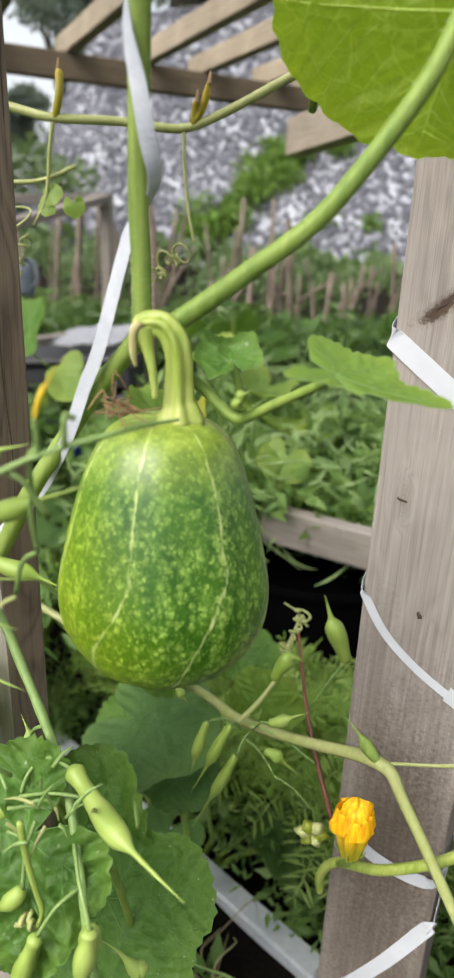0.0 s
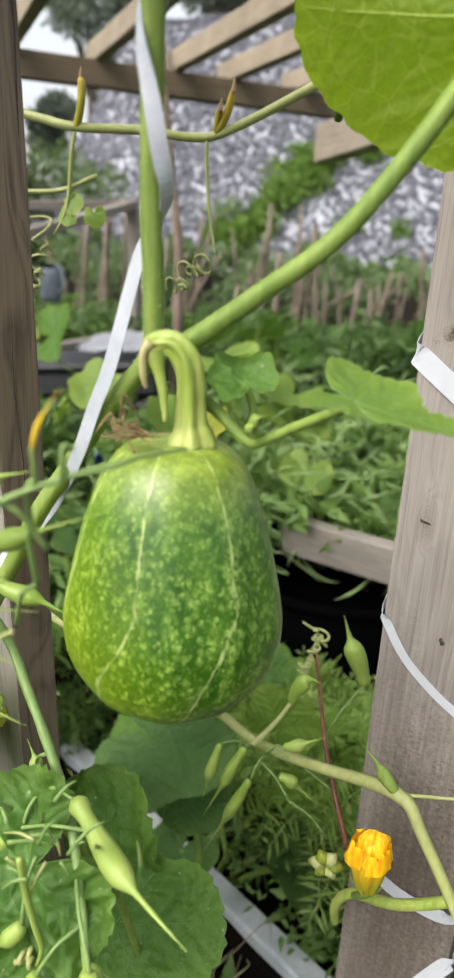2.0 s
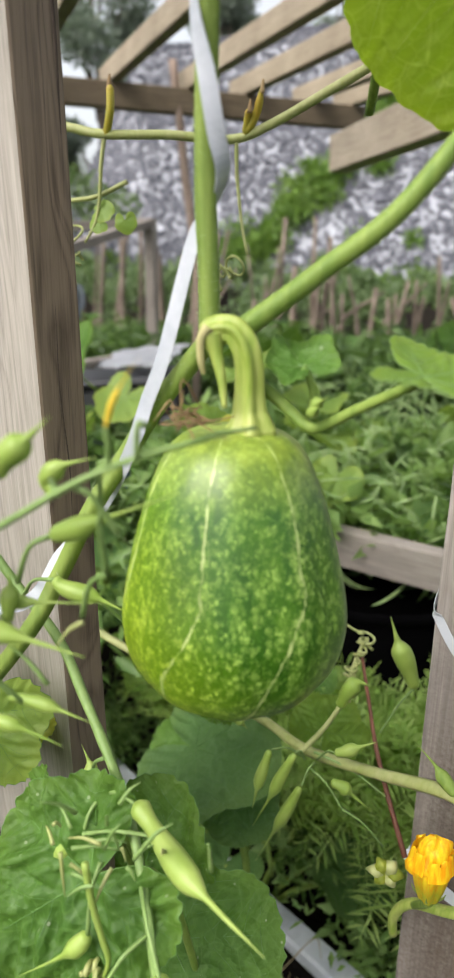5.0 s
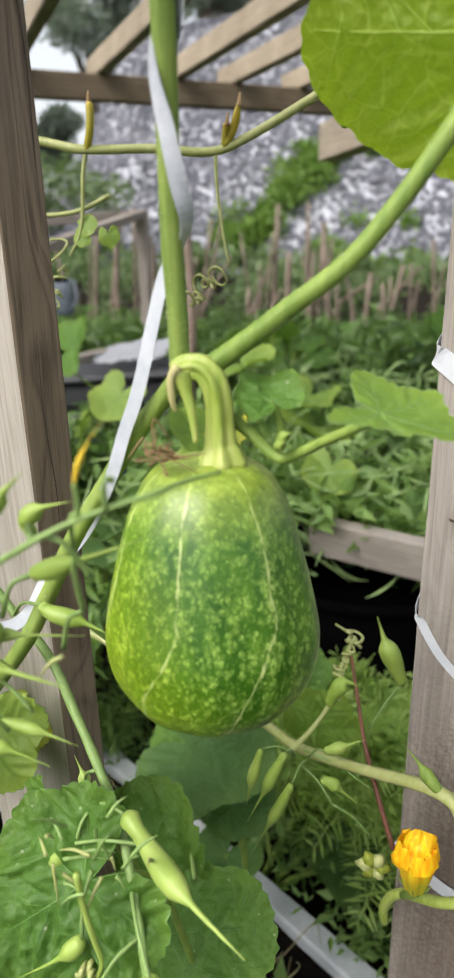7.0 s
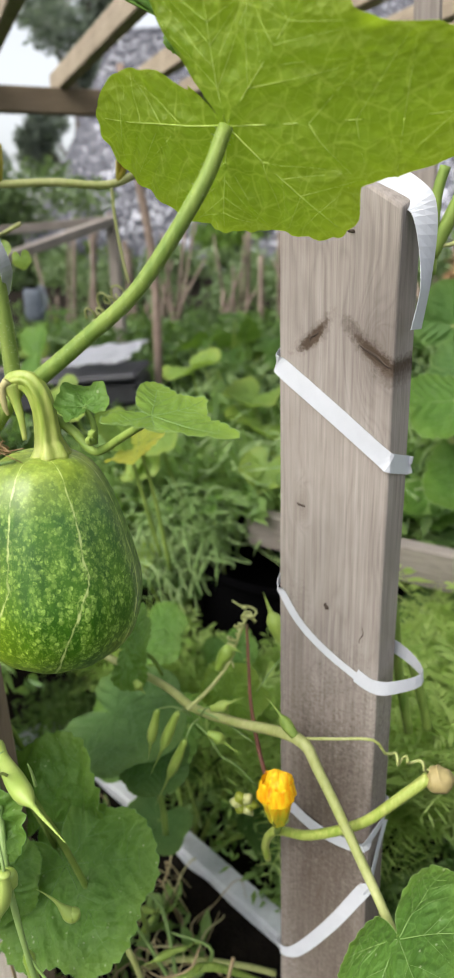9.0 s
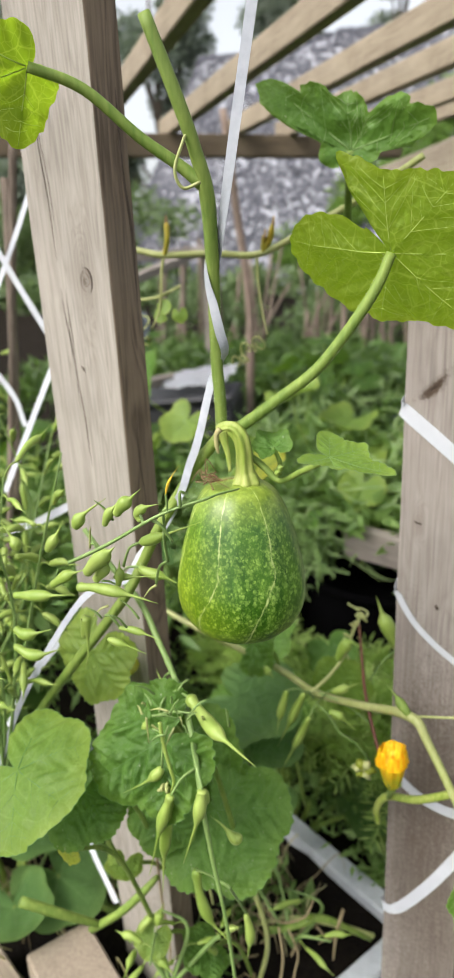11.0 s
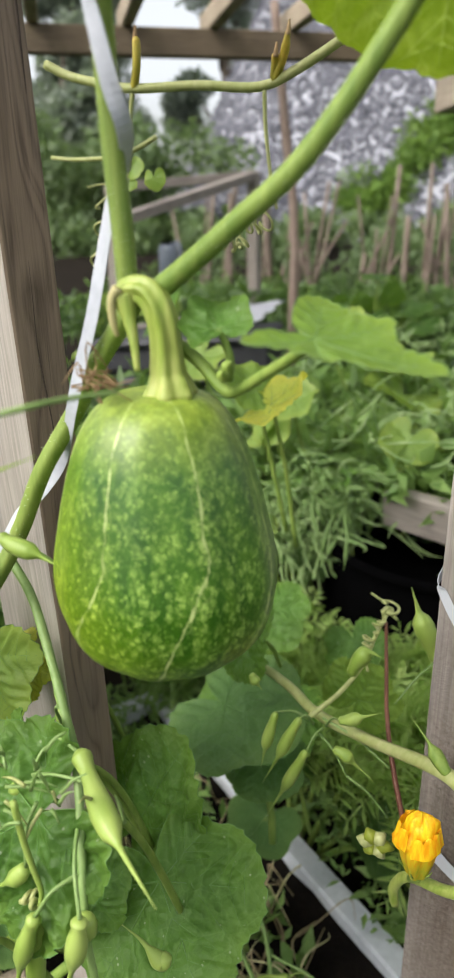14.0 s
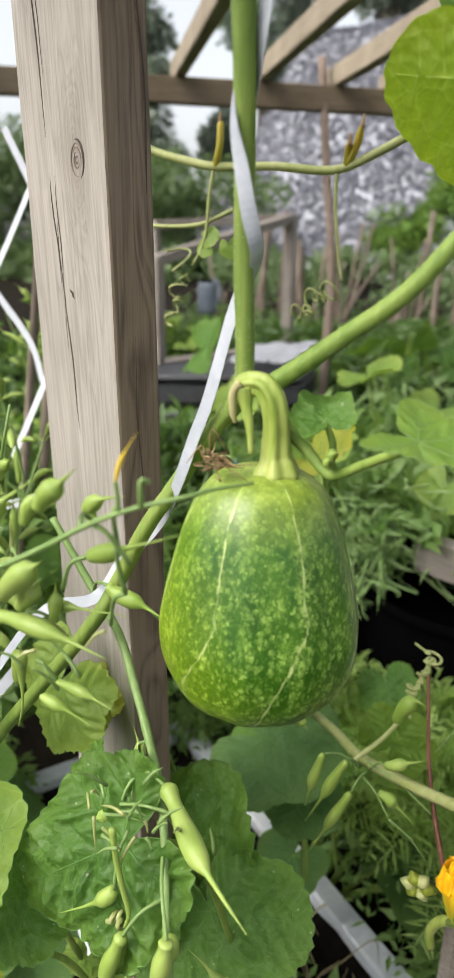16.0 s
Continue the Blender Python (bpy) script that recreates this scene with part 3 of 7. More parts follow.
def leaf_meshes(size, seed=0, lobes=LOBES, cup=-0.18, wave=0.08, rings=9, spokes=64, pucker=0.12, sinus=0.6, veins=True, fine=True, teeth=0.03, thick=0.008, sides=(1,), rim=0.0, ribs=None):
    """Blade and veins of a leaf about its hub, tip along x, upper side along z."""
    bm = bmesh.new()
    ribs = ribs or lobes
    lay = bm.verts.layers.float.new("rim")
    hub = bm.verts.new((0, 0, 0))
    prev = None
    for i in range(1, rings + 1):
        s = i / rings
        ring = []
        for j in range(spokes):
            th = 2 * math.pi * j / spokes
            r = leaf_radius(th, lobes, sinus, teeth if s > 0.9 else 0.0, 46, seed) * s
            ring.append(bm.verts.new(Vector((r * math.cos(th), r * math.sin(th), leaf_height(r, th, cup, wave, seed, ribs, pucker))) * size))
        for v in ring:
            v[lay] = s
        for j in range(spokes):
            k = (j + 1) % spokes
            if prev is None:
                bm.faces.new((hub, ring[j], ring[k]))
            else:
                bm.faces.new((prev[j], ring[j], ring[k], prev[k]))
        prev = ring
    me = bpy.data.meshes.new("blade")
    bm.to_mesh(me)
    bm.free()
    if not veins:
        return me, None
    vb = bmesh.new()

    def vein(th0, r0, th1, r1, w0, w1, lift):
        pts = []
        for k in range(5):
            s = k / 4
            x = r0 * math.cos(th0) * (1 - s) + r1 * math.cos(th1) * s
            y = r0 * math.sin(th0) * (1 - s) + r1 * math.sin(th1) * s
            r, th = math.hypot(x, y), math.atan2(y, x)
            pts.append(Vector((x, y, leaf_height(r, th, cup, wave, seed, ribs, pucker))) * size)
        for sgn in lift:
            tube(vb, [p + Vector((0, 0, sgn * w0 * 0.35)) for p in pts], [w0, w1], 5, 2)

    if rim:
        edge = [Vector(v.co) for v in me.vertices[-spokes:]]
        tube(vb, edge + edge[:1], rim * size, 5, 0)
    rng = random.Random(seed)
    for a, ln, _ in ribs:
        top = leaf_radius(a, lobes, sinus, 0) * 0.93
        vein(a, 0.02, a, top, thick * size, thick * 0.25 * size, sides)
        for k in range(1, 5 if fine else 3):
            r0 = top * (0.16 + 0.17 * k)
            for sgn in (-1, 1):
                a1 = a + sgn * (0.5 - 0.045 * k) * rng.uniform(0.8, 1.1)
                r1 = min(leaf_radius(a1, lobes, sinus, 0) * 0.93, r0 + 0.42 * (1.15 - 0.15 * k))
                vein(a, r0, a1, r1, thick * 0.42 * size, thick * 0.14 * size, sides)
    vm = bpy.data.meshes.new("vein")
    vb.to_mesh(vm)
    vb.free()
    return me, vm


def facing(hub, tip, normal):
    """A pose at hub: x towards tip, z near normal."""
    x = (Vector(tip) - Vector(hub)).normalized()
    z = Vector(normal) - x * x.dot(Vector(normal))
    z.normalize()
    y = z.cross(x)
    m = Matrix((x, y, z)).transposed().to_4x4()
    m.translation = hub
    return m


def leaf_on(parent, hub, tip, normal, size, material, seed=0, vein_mat=None, label="", **shape):
    """One large leaf, as blade and veins, under a plant."""
    me, vm = leaf_meshes(size, seed, **shape)
    m = facing(hub, tip, normal)
    blade = part_of("leaf", me, material, None, label)
    blade.matrix_basis = m
    blade.parent = parent
    blade.matrix_parent_inverse = parent.matrix_basis.inverted()
    if vm:
        part_of("vein", vm, vein_mat or M_vein, blade, "pale raised veins")
    return blade


def pod_radius(r, bulges):
    """Radius along a radish pod: short neck, swellings, long beak."""
    body = 0.58 if bulges >= 1.4 else 0.4

    def f(s):
        neck = min(1.0, 0.35 + s / 0.09) ** 0.7
        beak = 1.0
        if s > body:
            q = (s - body) / (1 - body)
            beak = max(0.05, (1 - 0.62 * min(1, q / 0.28) ** 1.3) if q < 0.28 else 0.38 * (1 - (q - 0.28) / 0.72))
        return r * neck * beak * (0.84 + 0.18 * math.cos((s / body - 0.82) * bulges * math.pi))
    return f


def pod_on(parent, pts, r, bulges=2.0, material=None, name="pod", label=""):
    bm = bmesh.new()
    tube(bm, pts, pod_radius(r, bulges), 10, 10)
    return part(name, bm, material or M_pod, parent, label)


def coil(start, axis, turns, r0, r1, length, steps=14):
    """Points of a curling tendril."""
    a = Vector(axis).normalized()
    u = a.orthogonal().normalized()
    w = a.cross(u)
    n = int(turns * steps)
    r0, r1 = r0 * 0.85, r1 * 0.85
    seed = Vector(start) * 50
    pts = []
    for k in range(n + 1):
        q = [noise.noise(seed + Vector((k * 0.09 + 7 * i, i, 0))) for i in range(4)]
        ang = 2 * math.pi * k / steps + 2.2 * q[0]
        r = (r0 + (r1 - r0) * k / n) * (0.75 + 0.9 * q[1])
        along = length * (k / n + 0.09 * q[2])
        pts.append(Vector(start) + a * along + (u * math.cos(ang) + w * math.sin(ang)) * r + (u * q[3] + w * q[2]) * r0 * 1.6)
    return pts


def raw_mesh(name, verts, faces, material, parent=None, label="", smooth=False):
    me = bpy.data.meshes.new(name)
    me.from_pydata(verts, [], faces)
    me.update()
    return part_of(name, me, material, parent, label, smooth)

# ---- large structure: ground, bank, trees, pergola ----
SOIL = 0.12


def ground_height(x, y):
    """Flat beds by the camera, rising softly to the foot of the bank."""
    far = min(max((y - 2.5) / 6.5, 0), 1)
    return SOIL + 0.62 * far * far * (3 - 2 * far) + 0.02 * noise.noise(Vector((x * 3, y * 3, 0)))


def build_ground():
    xs = [-400, -120, -40, -16] + [-9 + 0.45 * i for i in range(41)] + [16, 40, 120, 400]
    ys = [-400, -100, -30, -10, -5] + [-2.5 + 0.4 * i for i in range(34)] + [16, 40, 120, 400]
    verts = [(x, y, ground_height(x, y) if abs(x) < 300 and abs(y) < 300 else -0.5) for y in ys for x in xs]
    n = len(xs)
    faces = [(j * n + i, j * n + i + 1, (j + 1) * n + i + 1, (j + 1) * n + i) for j in range(len(ys) - 1) for i in range(n - 1)]
    g = raw_mesh("ground", verts, faces, M_soil, smooth=True)
    tagged(g, "dark bare soil of the garden", "ground", kind="structure")


build_ground()


def bank_height(x, y):
    """A slope of crushed stone; it falls away towards its western end."""
    up = (y - 9.0) * 0.86
    end = -4.3 - 0.42 * (y - 9.0)
    cut = min(max((x - end) / 2.2 + 0.5, -0.2), 1.0)
    crest = 4.1 + 0.05 * x
    return 0.75 + max(min(up, crest), -0.3) * cut + 0.12 * noise.noise(Vector((x * 0.6, y * 0.6, 2)))


def build_bank():
    nx, ny = 70, 34
    verts, faces = [], []
    for j in range(ny):
        for i in range(nx):
            x, y = -8 + 0.3 * i, 8.7 + 0.28 * j
            verts.append((x, y, bank_height(x, y) - 0.03))
    for j in range(ny - 1):
        for i in range(nx - 1):
            faces.append((j * nx + i, j * nx + i + 1, (j + 1) * nx + i + 1, (j + 1) * nx + i))
    sheet = raw_mesh("stone_bank", verts, faces, M_rock, smooth=True)
    tagged(sheet, "steep bank of grey crushed stone", "bank", kind="structure")
    rng = np.random.default_rng(5)
    phi = (1 + 5 ** 0.5) / 2
    ico = np.array([(-1, phi, 0), (1, phi, 0), (-1, -phi, 0), (1, -phi, 0), (0, -1, phi), (0, 1, phi), (0, -1, -phi), (0, 1, -phi), (phi, 0, -1), (phi, 0, 1), (-phi, 0, -1), (-phi, 0, 1)]) / 1.9
    tri = np.array([(0, 11, 5), (0, 5, 1), (0, 1, 7), (0, 7, 10), (0, 10, 11), (1, 5, 9), (5, 11, 4), (11, 10, 2), (10, 7, 6), (7, 1, 8), (3, 9, 4), (3, 4, 2), (3, 2, 6), (3, 6, 8), (3, 8, 9), (4, 9, 5), (2, 4, 11), (6, 2, 10), (8, 6, 7), (9, 8, 1)])
    count = 42000
    px, py = rng.uniform(-7.5, 6.5, count), rng.uniform(8.75, 14.5, count)
    vs, fs = [], []
    for k in range(count):
        z = bank_height(px[k], py[k])
        if z < 0.7:
            continue
        s = 0.025 * rng.lognormal(0, 0.36)
        v = ico * (1 + rng.uniform(-0.28, 0.28, (12, 1))) * rng.uniform(0.6, 1.25, 3) * s
        q, _ = np.linalg.qr(rng.normal(size=(3, 3)))
        v = v @ q.T + (px[k], py[k], z)
        fs.append(tri + 12 * len(vs))
        vs.append(v)
    me = bpy.data.meshes.new("stones")
    me.from_pydata(np.concatenate(vs).tolist(), [], np.concatenate(fs).tolist())
    n = Nodes("stone_pieces")
    isl = n.put("ShaderNodeNewGeometry").outputs["Random Per Island"]
    col = n.ramp(isl, [(0.0, (0.085, 0.087, 0.104)), (0.6, (0.118, 0.121, 0.145)), (1.0, (0.165, 0.168, 0.2))])
    fine = n.noise(n.coords(), 30.0, 4)
    col = n.mix(n.math("MULTIPLY", fine, 0.5), col, (0.17, 0.172, 0.195))
    ob = part_of("stones", me, n.surface(col, 0.9, n.bump(fine, 0.5, 0.01)), sheet, "loose grey crushed stones", smooth=False)
    ob["kind"] = "stuff"


build_bank()


def leaf_cloud(name, centres, material, size, seed, parent=None, label="", slim=0.5, droop=0.0, normal_up=0.3):
    """Many small folded leaves round the given centres (x, y, z, spread, count), in one mesh."""
    rng = np.random.default_rng(seed)
    verts, faces = [], []
    for cx, cy, cz, sp, cnt in centres:
        p = rng.normal(size=(cnt, 3))
        p /= np.linalg.norm(p, axis=1)[:, None]
        p *= (rng.uniform(0, 1, cnt) ** 0.45)[:, None] * np.array([1, 1, 0.75]) * sp
        p += (cx, cy, cz)
        d = rng.normal(size=(cnt, 3))
        d[:, 2] -= droop
        d /= np.linalg.norm(d, axis=1)[:, None]
        u = rng.normal(size=(cnt, 3)) + (0, 0, normal_up)
        w = np.cross(d, u)
        w /= np.linalg.norm(w, axis=1)[:, None] + 1e-9
        nn = np.cross(w, d)
        s = (size * rng.uniform(0.55, 1.35, cnt))[:, None]
        wd = w * s * slim * 0.5
        a, mid, tip = p, p + d * s * 0.5 - nn * s * 0.08, p + d * s - nn * s * 0.05
        lft, rgt = p + d * s * 0.45 + wd + nn * s * 0.06, p + d * s * 0.45 - wd + nn * s * 0.06
        base = sum(len(x) for x in verts)
        verts.append(np.stack([a, lft, tip, rgt, mid], 1).reshape(-1, 3))
        idx = base + 5 * np.arange(cnt)[:, None]
        faces.append((idx + np.array([[0, 4, 1]])))
        faces.append((idx + np.array([[1, 4, 2]])))
        faces.append((idx + np.array([[0, 3, 4]])))
        faces.append((idx + np.array([[4, 3, 2]])))
    return raw_mesh(name, np.concatenate(verts).tolist(), np.concatenate(faces).tolist(), material, parent, label, smooth=True)


def pod_cloud(name, roots, ways, radii, material, seed, bend=0.3):
    """Slim bent pods from the given roots along the given ways, in one mesh."""
    rng = np.random.default_rng(seed)
    n, k, m = len(roots), 7, 5
    q = np.linspace(0, 1, k)[None, :, None]
    side = rng.normal(size=(n, 3)) * np.linalg.norm(ways, axis=1)[:, None] * bend
    line = roots[:, None] + ways[:, None] * q + side[:, None] * 4 * q * (1 - q) * 0.5
    tang = np.gradient(line, axis=1)
    tang /= np.linalg.norm(tang, axis=2)[..., None] + 1e-9
    u = np.cross(tang, rng.normal(size=(n, 1, 3)))
    u /= np.linalg.norm(u, axis=2)[..., None] + 1e-9
    w = np.cross(tang, u)
    prof = np.array([0.3, 0.75, 1.0, 0.85, 0.95, 0.5, 0.08])[None, :] * radii[:, None]
    ang = 2 * np.pi * np.arange(m) / m
    ring = u[:, :, None] * np.cos(ang)[None, None, :, None] + w[:, :, None] * np.sin(ang)[None, None, :, None]
    verts = (line[:, :, None] + ring * prof[:, :, None, None]).reshape(-1, 3)
    i, j = np.meshgrid(np.arange(k - 1), np.arange(m), indexing="ij")
    quad = np.stack([i * m + j, i * m + (j + 1) % m, (i + 1) * m + (j + 1) % m, (i + 1) * m + j], -1).reshape(-1, 4)
    faces = (quad[None] + (np.arange(n) * k * m)[:, None, None]).reshape(-1, 4)
    return raw_mesh(name, verts.tolist(), faces.tolist(), material, smooth=True)


def frond_cloud(name, roots, ways, material, seed, pairs=8, wide=0.36):
    """Feathery fronds: a drooping stalk with narrow paired leaflets, in one mesh."""
    rng = np.random.default_rng(seed)
    n = len(roots)
    ln = np.linalg.norm(ways, axis=1)
    side = np.cross(ways, rng.normal(size=(n, 3)) * 0.4 + (0, 0, 1.0))
    side /= np.linalg.norm(side, axis=1)[:, None] + 1e-9
    drop = np.array([0, 0, -1.0]) * (ln * rng.uniform(0.1, 0.4, n))[:, None]
    verts, faces, base = [], [], 0

    def at(f):
        return roots + ways * f + drop * f * f
    for f0 in np.linspace(0.15, 0.97, pairs):
        a, b = at(f0), at(min(f0 + 0.06, 1.0))
        reach = ln * wide * np.sin(np.pi * (0.15 + 0.8 * f0)) ** 0.8 * rng.uniform(0.7, 1.2, n)
        for sgn in (-1, 1):
            tip = a + side * (sgn * reach)[:, None] + ways * 0.14 + rng.normal(size=(n, 3)) * (reach * 0.15)[:, None]
            mid = (a + tip) / 2
            lift = ways * 0.035
            verts.append(np.stack([a, mid - lift, tip, mid + lift + np.array([0, 0, 0.002])], 1).reshape(-1, 3))
            idx = base + 4 * np.arange(n)[:, None]
            faces += [idx + np.array([[0, 1, 2]]), idx + np.array([[0, 2, 3]])]
            base += 4 * n
    for f0, f1 in ((0, 0.35), (0.35, 0.7), (0.7, 1.0)):
        a, b, t = at(f0), at(f1), side * 0.0009
        verts.append(np.stack([a - t, a + t, b + t * 0.6, b - t * 0.6], 1).reshape(-1, 3))
        idx = base + 4 * np.arange(n)[:, None]
        faces += [idx + np.array([[0, 1, 2]]), idx + np.array([[0, 2, 3]])]
        base += 4 * n
    return raw_mesh(name, np.concatenate(verts).tolist(), np.concatenate(faces).tolist(), material, smooth=False)


def build_tree(x, y, z, height, spread, seed):
    rng = random.Random(seed)
    t = thing("tree", "dark green leafy tree standing behind the stone bank", "tree", (x, y, z), "trees behind the bank")
    bm = bmesh.new()
    top = (x + rng.uniform(-.3, .3), y, z + height * 0.9)
    tube(bm, [(x, y, z - 0.5), (x + 0.1, y, z + height * 0.4), top], [spread * 0.09, spread * 0.06, spread * 0.015], 8)
    cents = []
    for k in range(13):
        h = rng.uniform(0.25, 1.0)
        w = rng.uniform(0, 2 * math.pi)
        out = spread * (1.05 - h * 0.75) * rng.uniform(0.35, 1.0)
        c = (x + out * math.cos(w), y + out * math.sin(w), z + height * h)
        tube(bm, [(x, y, z + height * h * 0.7), c], [spread * 0.03, spread * 0.008], 5, 3)
        cents.append((*c, spread * rng.uniform(0.22, 0.42), 900))
    part("trunk", bm, M_bark, t)
    crown = leaf_cloud("crown", cents, M_tree, 0.13, seed, t, "uneven crown of small leaves", slim=0.7)
    crown["kind"] = "stuff"


for k, (x, y, h, s) in enumerate(((-9.5, 14, 6.2, 1.7), (-7.6, 17, 7.0, 1.9), (-11.5, 17, 7.6, 2.0), (-5.2, 19, 7.2, 1.8), (-2.4, 20, 7.4, 1.7), (0.6, 19.5, 7.2, 1.7), (-8.2, 11.5, 3.4, 1.3), (-6.6, 10.0, 2.2, 1.0), (-13.5, 13, 5.5, 1.8), (4, 20, 7.0, 1.9))):
    build_tree(x, y, 0.7, h, s, 40 + k)


def build_bank_growth():
    rng = random.Random(9)
    cents = []
    for k in range(46):
        s = k / 45
        x, y = -2.2 + 2.0 * s + rng.gauss(0, 0.16), 9.3 + 2.6 * s + rng.gauss(0, 0.22)
        cents.append((x, y, bank_height(x, y) + 0.12, rng.uniform(0.16, 0.34), 150))
    for k in range(60):
        x, y = rng.uniform(-6, 5), 8.9 + rng.random() ** 2 * 0.8
        cents.append((x, y, bank_height(x, y) + 0.1, rng.uniform(0.12, 0.26), 70))
    g = leaf_cloud("bank_weeds", cents, M_scrub, 0.11, 11, None, slim=0.35)
    tagged(g, "patch of bright green weeds growing up the stone bank", "weeds", kind="stuff")


build_bank_growth()


def build_hedge():
    rg = random.Random(31)
    cents = []
    for k in range(150):
        q = rg.random()
        x, y = -11 + 6.6 * q + rg.gauss(0, 0.3), 6.6 + 2.4 * q + rg.gauss(0, 0.4)
        cents.append((x, y, 0.6 + rg.random() ** 1.3 * (2.6 - 1.2 * q), rg.uniform(0.3, 0.5), 300))
    for k in range(150):
        x, y = rg.uniform(-6.5, 6), rg.uniform(7.2, 8.9)
        cents.append((x, y, rg.uniform(0.55, 0.95), rg.uniform(0.15, 0.26), 110))
    g = leaf_cloud("far_bushes", cents, M_far, 0.1, 33, None, slim=0.55)
    tagged(g, "soft green bushes and weeds below the stone bank", "bushes", kind="stuff")


build_hedge()

# pergola: the cross beam, the rafters on it, the end of a second beam
BEAM_AT, BEAM_WAY, RAFTER_WAY = Vector((-0.683, 2.6, 1.60)), Vector((0.79, 0.62, 0)).normalized(), Vector((0.611, -0.791, 0)).normalized()
pergola = thing("pergola", "open roof frame of weathered sawn timber over the garden", "pergola", (BEAM_AT.x, BEAM_AT.y, SOIL))
board("beam", BEAM_AT - BEAM_WAY * 2.6, BEAM_AT + BEAM_WAY * 0.68, 0.048, 0.075, M_beam, pergola, roll=0)
for s in (-1.45, -1.15, -0.78, -0.505, -0.24, 0.015, 0.22, 0.47, 0.64):
    a = BEAM_AT + BEAM_WAY * s + Vector((0, 0, 0.036 + 0.033))
    board("rafter", a - RAFTER_WAY * 0.12, a + RAFTER_WAY * (1.9 + 0.1 * math.sin(s * 9)), 0.036, 0.062, M_board, pergola)
board("beam_end", (-0.147, 2.400, 1.407), (0.176, 1.814, 1.424), 0.06, 0.1, M_pine, pergola, "short pale beam with a sawn end")
for s in (-2.4,):
    c = BEAM_AT + BEAM_WAY * s
    board("post", (c.x, c.y, SOIL - 0.1), (c.x, c.y, 1.565), 0.07, 0.07, M_beam, pergola)

board("upright", (0.278, 0.980, 1.182), (0.265, 0.980, 1.528), 0.03, 0.03, M_rail, pergola, "thin grey upright")

# the two posts that carry the vine
POST_R, POST_L = (0.17, 0.63), (-0.1968, 0.556)


def on_post(corner, angle, w, d, lean=(0, 0)):
    """Maps a length round a post, from its left front edge, and a height to a place and the way outwards."""
    u = Vector((math.cos(radians(angle)), math.sin(radians(angle)), 0))
    v = Vector((-u.y, u.x, 0))
    c = Vector((*corner, 0))

    def place(s, z, lift=0.0006):
        s %= 2 * (w + d)
        if s < w:
            p, o = c + u * s, -v
        elif s < w + d:
            p, o = c + u * w + v * (s - w), u
        elif s < 2 * w + d:
            p, o = c + u * (2 * w + d - s) + v * d, v
        else:
            p, o = c + v * (2 * (w + d) - s), -u
        return p + Vector((lean[0] * (z - 1.1), lean[1] * (z - 1.1), z)) + o * lift, o
    return place


